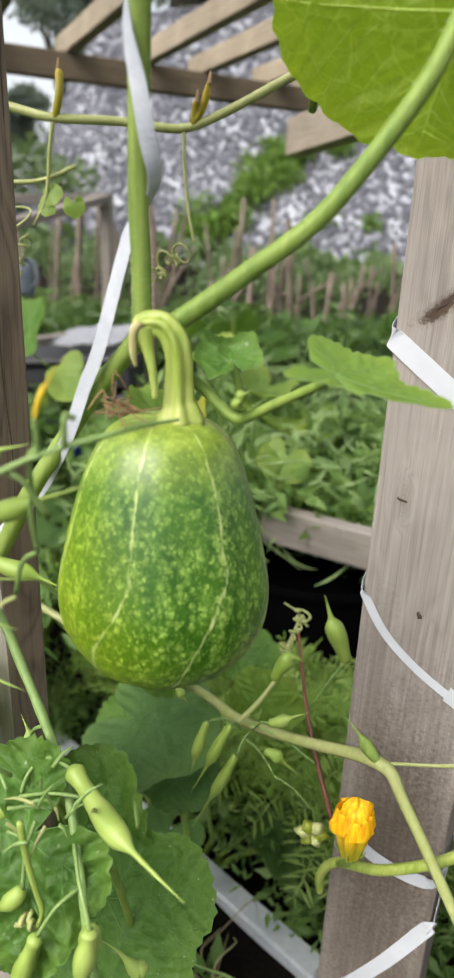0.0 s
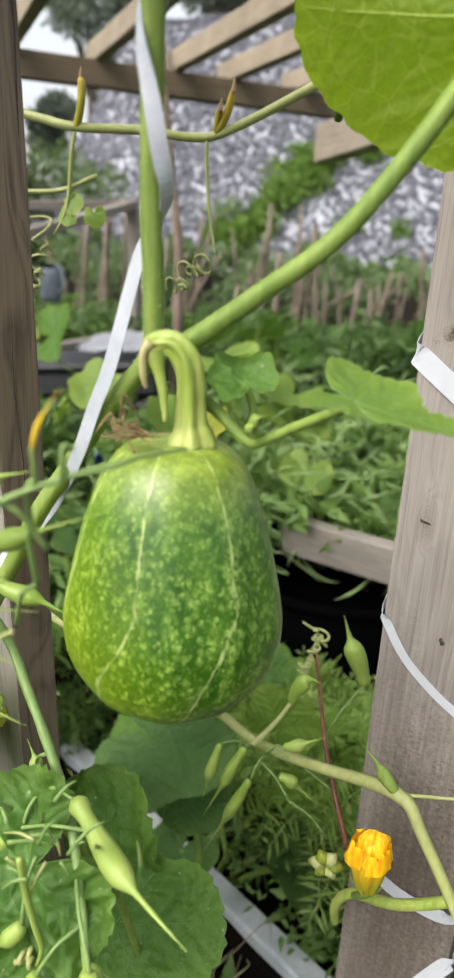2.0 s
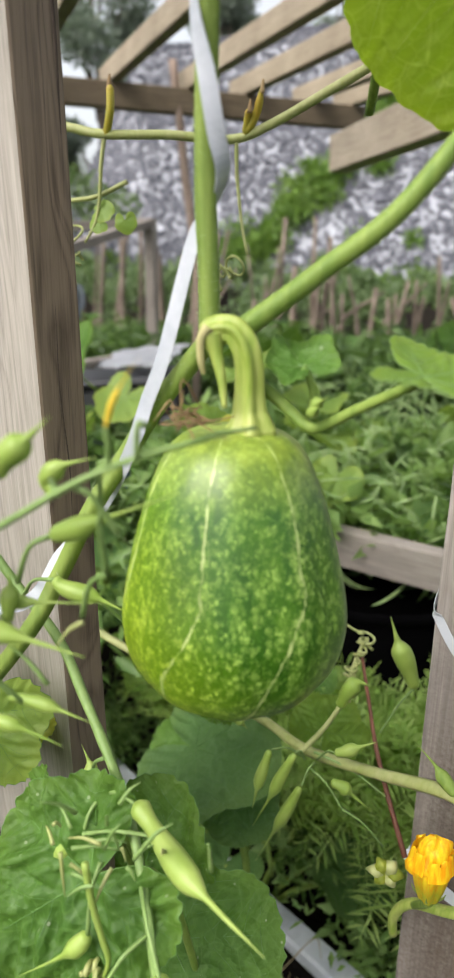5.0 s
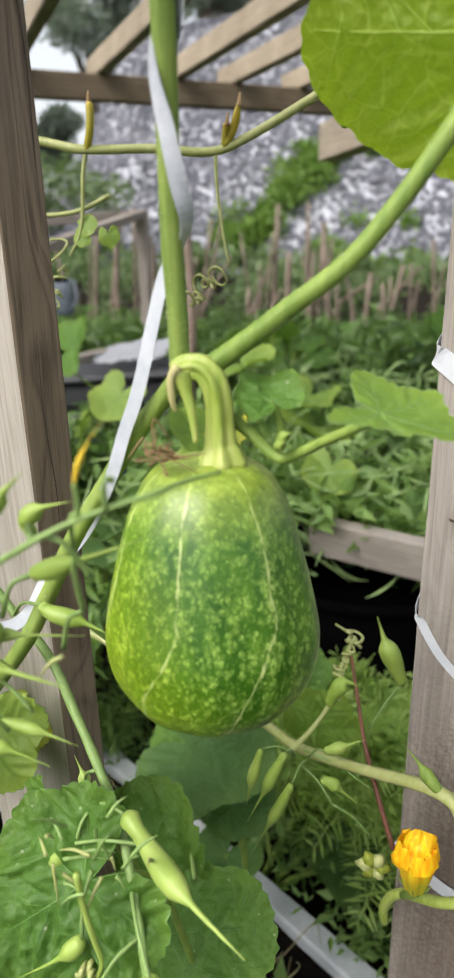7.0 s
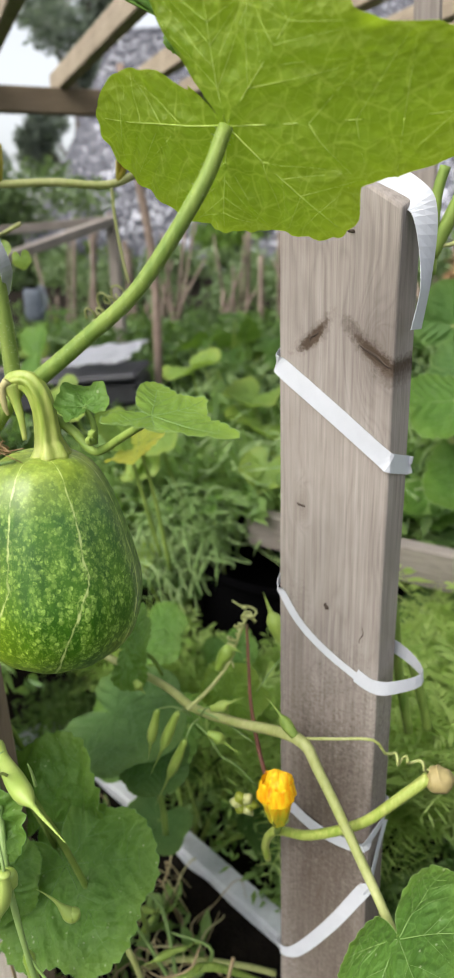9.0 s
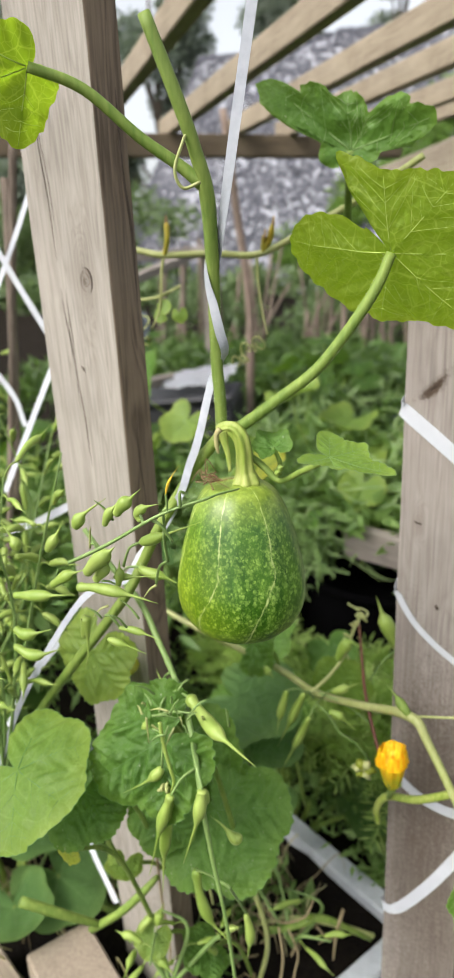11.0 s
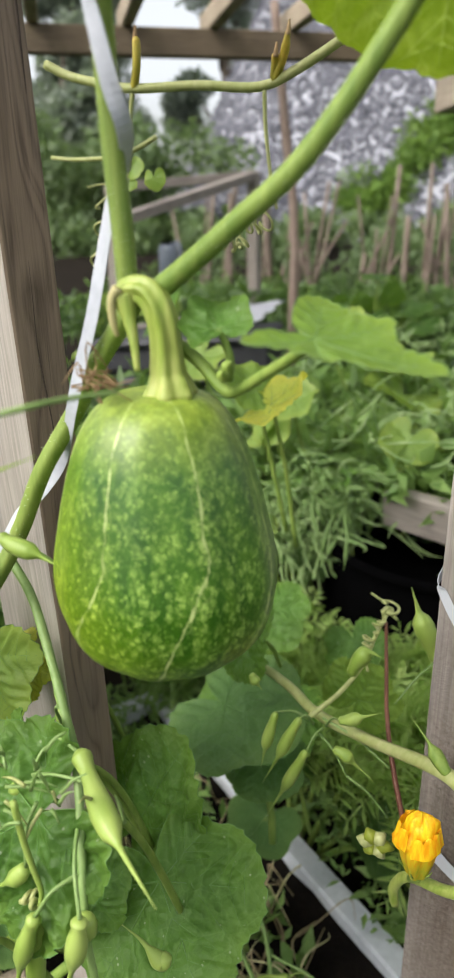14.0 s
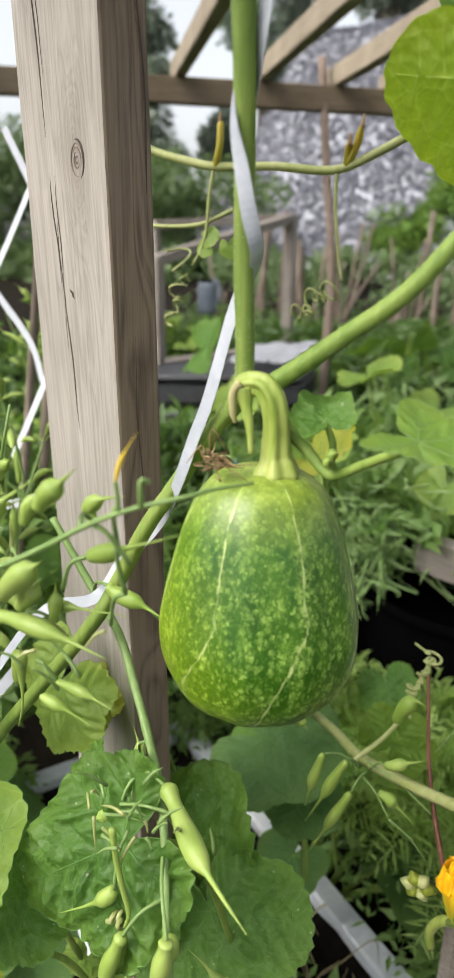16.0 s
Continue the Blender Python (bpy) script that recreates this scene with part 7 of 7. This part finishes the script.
def broad_plant(label, seed, material, kit, count, reach, height, size):
    """A plant of broad leaves on stalks from one foot."""
    rg = random.Random(seed)
    t = thing("leafy_plant", label, "plant", (0, 0, 0), "leafy plants in the beds")
    kit_m = {}
    for k in range(count):
        w = 2.4 * k + rg.gauss(0, 0.3)
        out = reach * (0.25 + 0.75 * (k + 0.5) / count) * rg.uniform(0.8, 1.1)
        h = height * (1 - 0.35 * (k / count)) * rg.uniform(0.85, 1.1)
        hub = Vector((out * math.cos(w), out * math.sin(w), h))
        tip = hub + Vector((math.cos(w), math.sin(w), rg.uniform(-0.7, 0.1)))
        nrm = Vector((0.35 * math.cos(w) + rg.gauss(0, .25), 0.35 * math.sin(w) - 0.25 + rg.gauss(0, .25), 1))
        me, vm = kit[k % len(kit)]
        key = k % len(kit)
        if key not in kit_m:
            kit_m[key] = (me.copy(), vm)
        s = size * rg.uniform(0.7, 1.25)
        ob = part_of("leaf", kit_m[key][0], material, t)
        ob.matrix_basis = facing(hub, tip, nrm) @ Matrix.Scale(s, 4)
        part_of("vein", vm, M_vein, ob)
        tube_part("petiole", [(0, 0, 0), (hub.x * 0.45, hub.y * 0.45, h * 0.6), hub], [0.006, 0.005, 0.0035], M_petiole, t, seg=6, n=4)
    return t


PROTO = [broad_plant("broad-leaved squash plant in the bed", 71, M_leaf, LEAF_KIT, 10, 0.24, 0.40, 0.08),
         broad_plant("pale fresh-leaved squash plant in the bed", 72, M_leaf_pale, LEAF_KIT, 8, 0.2, 0.38, 0.075),
         broad_plant("bluish green cabbage plant in the bed", 73, M_leaf_dark, CAB_KIT, 11, 0.2, 0.30, 0.13),
         broad_plant("small leafy plant in the bed", 74, M_leaf_dark, LEAF_KIT, 8, 0.16, 0.30, 0.07)]
SPOTS = ((-0.05, 1.75, .42, 1), (0.32, 1.95, .42, 1), (-0.75, 1.9, .27, 0), (-0.35, 2.5, .48, 0), (0.25, 2.7, .5, 0), (0.75, 2.3, .48, 2), (0.55, 1.75, .46, 2), (0.85, 1.55, .42, 2),
         (1.0, 2.9, .42, 0), (0.15, 3.4, .42, 3), (-0.7, 3.3, .42, 3), (0.65, 3.5, .40, 0), (-1.35, 2.75, .42, 1), (-1.5, 3.4, .4, 0), (1.3, 2.1, .45, 2), (-0.3, 3.8, .40, 2), (0.9, 3.8, .40, 3),
         (0.45, 1.0, .1, 3), (0.75, 1.1, .12, 2), (-0.45, 1.25, .3, 3), (-0.7, 1.0, .3, 0), (-1.0, 1.6, .35, 0), (-0.2, 1.45, .3, 3), (-1.05, 0.75, .35, 3), (0.38, 1.42, .36, 2), (0.5, 1.38, .34, 0), (1.6, 3.2, .5, 0), (-1.9, 2.2, .4, 0), (-0.85, 0.95, .45, 1), (-1.25, 1.15, .4, 0), (-0.6, 0.7, .2, 0), (-0.42, 0.62, .12, 3), (-0.05, 0.93, .12, 3))
rg = random.Random(77)
used = set()
for x, y, z, k in SPOTS:
    m = pose(x, y, z, rg.gauss(0, 4), rg.gauss(0, 4), rg.uniform(0, 360))
    if k in used:
        copy_thing(PROTO[k], m)
    else:
        used.add(k)
        PROTO[k].matrix_basis = m


def herb_bed(name, label, region, count, each, size, material, seed, slim, hgt, droop=0.2, spread=0.1, flat=0.3):
    """A mass of small leaves over a stretch of bed; hgt gives the top at (x, y)."""
    rg2 = random.Random(seed)
    x0, x1, y0, y1 = region
    cents = []
    for _ in range(count):
        x, y = rg2.uniform(x0, x1), rg2.uniform(y0, y1)
        da, db = -0.846 * (x - 0.136) + 0.533 * (y - 0.796), -0.533 * (x - 0.136) - 0.846 * (y - 0.796)
        if -0.16 < da < 0.54 and -0.035 < db < 0.69:
            continue
        top = hgt(x, y) + 0.07 * noise.noise(Vector((x * 4, y * 4, seed)))
        if -1.35 < x < -0.4 and 1.5 < y < 2.75:
            top -= 0.17
        cents.append((x, y, top - spread * rg2.uniform(0.3, 1.6), spread * rg2.uniform(0.6, 1.2), each))
    ob = leaf_cloud(name, cents, material, size, seed, None, slim=slim, droop=droop, normal_up=flat)
    tagged(ob, label, "herbs", kind="stuff")


M_feather = mat_leaf("feathery_green", (0.2, 0.42, 0.06), (0.6, 0.86, 0.2), (0.55, 0.8, 0.12), share=0.5, scale=20)
herb_bed("green_herbs", "dense mass of green leafy herbs in the raised bed", (-1.9, 1.9, 1.45, 4.3), 520, 90, 0.06, M_bed, 81, 0.34, lambda x, y: 0.65 + 0.07 * y - 0.12 * max(0, y - 2.4))
# Low fill whose dark colour plays the shade beneath the upper leaves.
herb_bed("fine_herbs", "fine green herbs filling the bed, darkened as shade between the plants", (-1.9, 1.9, 1.4, 4.5), 300, 60, 0.05, M_herb_shade, 82, 0.5, lambda x, y: 0.58 + 0.05 * y - 0.08 * max(0, y - 2.4))
herb_bed("low_greens", "low green leaves on the ground", (-0.45, 1.1, 0.76, 1.3), 240, 110, 0.021, M_herb, 83, 0.3, lambda x, y: 0.38 + 0.1 * x, spread=0.07, flat=0.9)
herb_bed("left_greens", "mixed greens behind the pale post", (-1.9, -0.28, 0.6, 2.2), 230, 70, 0.045, M_herb, 85, 0.34, lambda x, y: 0.66 + 0.14 * noise.noise(Vector((x * 2, y * 2, 4))))
herb_bed("under_greens", "dark greens under the planter's leaves", (-0.9, 0.45, 0.2, 0.95), 130, 60, 0.03, M_herb, 86, 0.4, lambda x, y: 0.3, spread=0.05)


def trough_weeds():
    """Small weeds and sprawling stems on the soil of the planter."""
    rg4 = random.Random(66)
    cents = []
    for _ in range(24):
        a, b = rg4.uniform(0.03, 0.42), rg4.uniform(0.05, 0.56)
        p = Vector((0.136, 0.796, 0.245)) + Vector((-0.846, 0.533, 0)) * a + Vector((-0.533, -0.846, 0)) * b
        cents.append((p.x, p.y, p.z + rg4.uniform(0, 0.03), rg4.uniform(0.015, 0.035), 16))
    tangle = thing("planter_tangle", "tangle of thin dry and green stems over the planter's soil", "stems", (-0.1, 0.6, 0.24))
    for k in range(150):
        a, b = rg4.uniform(0.0, 0.5), rg4.uniform(0.05, 0.58)
        p = Vector((0.136, 0.796, 0.245)) + Vector((-0.846, 0.533, 0)) * a + Vector((-0.533, -0.846, 0)) * b
        w = rg4.uniform(0, 6.3)
        d = Vector((math.cos(w), math.sin(w), 0)) * rg4.uniform(0.04, 0.11)
        r = rg4.uniform(0.0006, 0.0017)
        tube_part("stem", [p - Vector((0, 0, 0.02)), p + d * 0.3 + Vector((rg4.gauss(0, .01), rg4.gauss(0, .01), rg4.uniform(0.01, 0.06))), p + d * 0.7 + Vector((rg4.gauss(0, .015), 0, rg4.uniform(0.0, 0.06))), p + d], [r, r, r * 0.8, r * 0.4], rg4.choice((M_root, M_root, M_herbstem, M_tan)), tangle, seg=5, n=4)
    # thicker vine ends and hanging roots
    for pts, r, m in (
            (((-0.171, 0.470, 0.423), (-0.127, 0.470, 0.466), (-0.099, 0.480, 0.497), (-0.081, 0.490, 0.519)), 0.0052, M_petiole),
            (((-0.230, 0.420, 0.502), (-0.193, 0.440, 0.475), (-0.156, 0.470, 0.436)), 0.0064, M_petiole),
            (((0.004, 0.560, 0.476), (0.023, 0.560, 0.434), (0.029, 0.570, 0.352), (0.008, 0.580, 0.245), (0.008, 0.580, 0.166)), 0.0036, M_pale),
            (((0.029, 0.580, 0.370), (0.063, 0.600, 0.370), (0.096, 0.610, 0.383), (0.154, 0.640, 0.333)), 0.005, M_petiole),
            (((0.042, 0.580, 0.381), (0.047, 0.580, 0.324), (0.040, 0.580, 0.259), (0.043, 0.590, 0.210)), 0.0018, M_root),
            (((0.055, 0.580, 0.383), (0.068, 0.580, 0.344), (0.062, 0.580, 0.294), (0.074, 0.590, 0.254)), 0.0013, M_root),
            (((0.123, 0.600, 0.418), (0.115, 0.600, 0.375), (0.111, 0.600, 0.327)), 0.0024, M_root),
            (((0.084, 0.600, 0.421), (0.074, 0.590, 0.399), (0.046, 0.580, 0.391), (0.027, 0.570, 0.414)), 0.0014, M_root),
            (((-0.028, 0.500, 0.385), (-0.025, 0.500, 0.329), (-0.023, 0.500, 0.283)), 0.0026, M_petiole),
            (((-0.077, 0.500, 0.330), (-0.028, 0.500, 0.316), (0.009, 0.520, 0.274)), 0.0022, M_petiole),
            (((-0.024, 0.520, 0.463), (-0.027, 0.520, 0.493), (-0.021, 0.520, 0.526)), 0.0016, M_pale),
            (((-0.080, 0.490, 0.549), (-0.083, 0.500, 0.462), (-0.083, 0.510, 0.386), (-0.095, 0.520, 0.311)), 0.0016, M_root)):
        tube_part("vine_end", pts, [r] * (len(pts) - 1) + [r * 0.6], m, tangle, seg=7, n=5)
    ob = leaf_cloud("trough_weeds", cents, M_herb, 0.03, 67, None, slim=0.45)
    tagged(ob, "small green weeds on the planter's soil", "weeds", kind="stuff")


trough_weeds()
herb_bed("lance_greens", "bright green lance-shaped leaves at the front of the bed", (-0.4, 1.0, 1.28, 1.9), 330, 34, 0.055, M_herb, 88, 0.36, lambda x, y: 0.61 + 0.08 * y, spread=0.06, flat=0.8)


def pod_thicket():
    """Many slim pods and bent stems standing over the bed, too many to count."""
    rng = np.random.default_rng(91)
    n = 1500
    x, y = rng.uniform(-0.45, 1.0, n), 1.3 + 1.3 * rng.random(n) ** 1.3
    z = 0.585 + 0.075 * y + rng.uniform(-0.1, 0.07, n) - 0.1 * np.maximum(0, y - 1.9)
    keep = ~((x < -0.35) & (y > 1.7))
    d = rng.normal(size=(n, 3)) * (1, 0.7, 0.6) + (0.1, -0.2, 0.15)
    d *= (rng.uniform(0.05, 0.12, n) / np.linalg.norm(d, axis=1))[:, None]
    ob = pod_cloud("seed_pods", np.stack([x, y, z], 1)[keep], d[keep], rng.uniform(0.0016, 0.0036, n)[keep], M_thicket, 92)
    tagged(ob, "tangle of slim green seed pods over the bed", "seed pods", kind="stuff")
    n = 200
    x, y = rng.uniform(-0.24, -0.06, n), rng.uniform(1.13, 1.3, n)
    z = 0.56 + 0.12 * rng.random(n) - 0.25 * np.maximum(0, x)
    d = rng.normal(size=(n, 3)) * (0.8, 0.6, 0.8) + (0.3, -0.3, -0.5)
    d *= (rng.uniform(0.04, 0.09, n) / np.linalg.norm(d, axis=1))[:, None]
    ob = pod_cloud("seed_pods", np.stack([x, y, z], 1), d, rng.uniform(0.0012, 0.003, n), M_thicket, 93, 0.5)
    tagged(ob, "slim green pods and stems hanging before the dark tub", "seed pods", kind="stuff")


def fern_patch(name, label, region, count, top, material, seed, length=(0.05, 0.11)):
    """Feathery carrot-like fronds over a stretch of ground."""
    rng = np.random.default_rng(seed)
    x, y = rng.uniform(region[0], region[1], count), rng.uniform(region[2], region[3], count)
    da, db = -0.846 * (x - 0.136) + 0.533 * (y - 0.796), -0.533 * (x - 0.136) - 0.846 * (y - 0.796)
    keep = ~((da > -0.16) & (da < 0.54) & (db > -0.035) & (db < 0.69))
    z = np.array([top(a, b) + 0.06 * noise.noise(Vector((a * 7, b * 7, seed))) for a, b in zip(x, y)]) - 0.09 * rng.random(count)
    d = rng.normal(size=(count, 3)) * (0.8, 0.8, 0.35) + (0, -0.25, 0.55)
    d *= (rng.uniform(length[0], length[1], count) / np.linalg.norm(d, axis=1))[:, None]
    ob = frond_cloud(name, np.stack([x, y, z], 1)[keep], d[keep], material, seed)
    tagged(ob, label, "herbs", kind="stuff")


M_thicket = mat_stem("thicket_pod", (0.2, 0.36, 0.1), (0.5, 0.66, 0.28), 60, rough=0.35)
pod_thicket()
fern_patch("fern_greens", "soft feathery greens behind the planter", (-0.3, 0.34, 0.82, 1.12), 2000, lambda x, y: 0.48, M_feather, 87)
fern_patch("bright_greens", "bright feathery greens beside the post", (0.3, 0.95, 0.74, 1.15), 1900, lambda x, y: 0.56 + 0.1 * x, M_feather, 84, (0.05, 0.12))

# ---- odds and ends ----


def build_bin():
    """A round dark bin among the feathery greens."""
    c, top = Vector((0.535, 0.97, 0)), 0.4
    t = thing("dark_bin", "round blue-black plastic bin among feathery greens", "bin", (c.x, c.y, SOIL))
    bm = bmesh.new()
    prof = ((0.1, SOIL), (0.128, top - 0.02), (0.138, top - 0.02), (0.138, top), (0.124, top), (0.118, top - 0.1))
    rings = [[bm.verts.new(c + Vector((r * math.cos(2 * math.pi * j / 32), r * math.sin(2 * math.pi * j / 32), z))) for j in range(32)] for r, z in prof]
    for u, v in zip(rings, rings[1:]):
        for j in range(32):
            bm.faces.new((u[j], u[(j + 1) % 32], v[(j + 1) % 32], v[j]))
    bm.faces.new(rings[-1])
    part("body", bm, M_navy, t)
    tube_part("rim", [c + Vector((0.138 * math.cos(k * math.pi / 16), 0.138 * math.sin(k * math.pi / 16), top)) for k in range(33)], 0.006, M_navy, t, "rounded dark rim", seg=8, n=0)


M_navy = mat_plain("navy_plastic", (0.006, 0.009, 0.014), (0.014, 0.02, 0.03), 0.5, 40)
build_bin()
trellis = thing("tape_trellis", "white plastic tape crossing behind the pale post as a trellis", "trellis", (-0.4, 0.8, 0.3))
for pts in (((-0.489, 0.850, 1.287), (-0.435, 0.850, 1.193), (-0.378, 0.850, 1.098)), ((-0.421, 0.900, 1.344), (-0.449, 0.880, 1.268), (-0.492, 0.860, 1.175), (-0.543, 0.840, 1.076)), ((-0.380, 0.850, 1.088), (-0.413, 0.820, 1.001), (-0.473, 0.800, 0.875)), ((-0.524, 0.850, 1.086), (-0.472, 0.850, 1.025), (-0.455, 0.850, 0.972)),
            ((-0.369, 0.800, 1.510), (-0.390, 0.800, 1.469), (-0.416, 0.800, 1.435)), ((-0.277, 0.620, 0.424), (-0.242, 0.600, 0.382), (-0.203, 0.580, 0.337)), ((-0.446, 0.750, 0.828), (-0.349, 0.700, 0.870), (-0.256, 0.660, 0.920)), ((-0.276, 0.500, 0.681), (-0.232, 0.500, 0.760), (-0.184, 0.500, 0.821))):
    bm = bmesh.new()
    ribbon(bm, pts, [(-.2, -1, .2)] * len(pts), 0.011)
    part("band", bm, M_tape, trellis, smooth=False)
blocks = thing("wood_blocks", "sawn pale wooden block ends beside the planter", "blocks", (-0.27, 0.5, 0.0))
c1, c2 = Vector((-0.225, 0.492, 0.31)), Vector((-0.30, 0.41, 0.27))
for c in (c1, c2):
    board("block", (c.x, c.y, 0.02), (c.x, c.y, c.z), 0.115, 0.092, M_block, blocks, roll=-35)
board("block", (-0.384, 0.491, 0.250), (-0.226, 0.407, 0.250), 0.05, 0.06, M_block, blocks)


def build_blue():
    c = Vector((-0.450, 1.480, 0.681))
    t = thing("blue_pot", "small bright blue plastic pot among the leaves", "pot", c)
    bm = bmesh.new()
    prof = ((0.014, -0.035), (0.019, 0.008), (0.021, 0.008), (0.021, 0.014), (0.0175, 0.014), (0.014, -0.02))
    rings = [[bm.verts.new(c + Vector((r * math.cos(2 * math.pi * j / 20), r * math.sin(2 * math.pi * j / 20), z))) for j in range(20)] for r, z in prof]
    for u, v in zip(rings, rings[1:]):
        for j in range(20):
            bm.faces.new((u[j], u[(j + 1) % 20], v[(j + 1) % 20], v[j]))
    bm.faces.new(rings[0][::-1])
    bm.faces.new(rings[-1])
    part("body", bm, M_blue, t)


build_blue()


def build_can():
    """The pale grey can with a dark mouth near the wooden frame."""
    c = Vector((-1.092, 2.500, 0.972))
    t = thing("watering_can", "grey plastic watering can with a dark opening", "can", (c.x, c.y, c.z - 0.06))
    bm = bmesh.new()
    prof = ((0.03, -0.075), (0.036, -0.06), (0.036, 0.02), (0.03, 0.04), (0.024, 0.04))
    rings = [[bm.verts.new(c + Vector((r * math.cos(2 * math.pi * j / 20), r * math.sin(2 * math.pi * j / 20), z))) for j in range(20)] for r, z in prof]
    for u, v in zip(rings, rings[1:]):
        for j in range(20):
            bm.faces.new((u[j], u[(j + 1) % 20], v[(j + 1) % 20], v[j]))
    bm.faces.new(rings[0][::-1])
    part("body", bm, M_can, t)
    tube_part("handle", [c + Vector((0.03, -0.01, -0.05)), c + Vector((0.06, -0.02, -0.02)), c + Vector((0.05, -0.01, 0.04)), c + Vector((0.01, 0, 0.045))], 0.006, M_can, t, seg=8)
    # Solid black disc for the shade inside the open mouth.
    tube_part("cap", [c + Vector((0, 0, 0.032)), c + Vector((0, 0, 0.05))], 0.027, M_black, t, seg=16, n=2)


build_can()
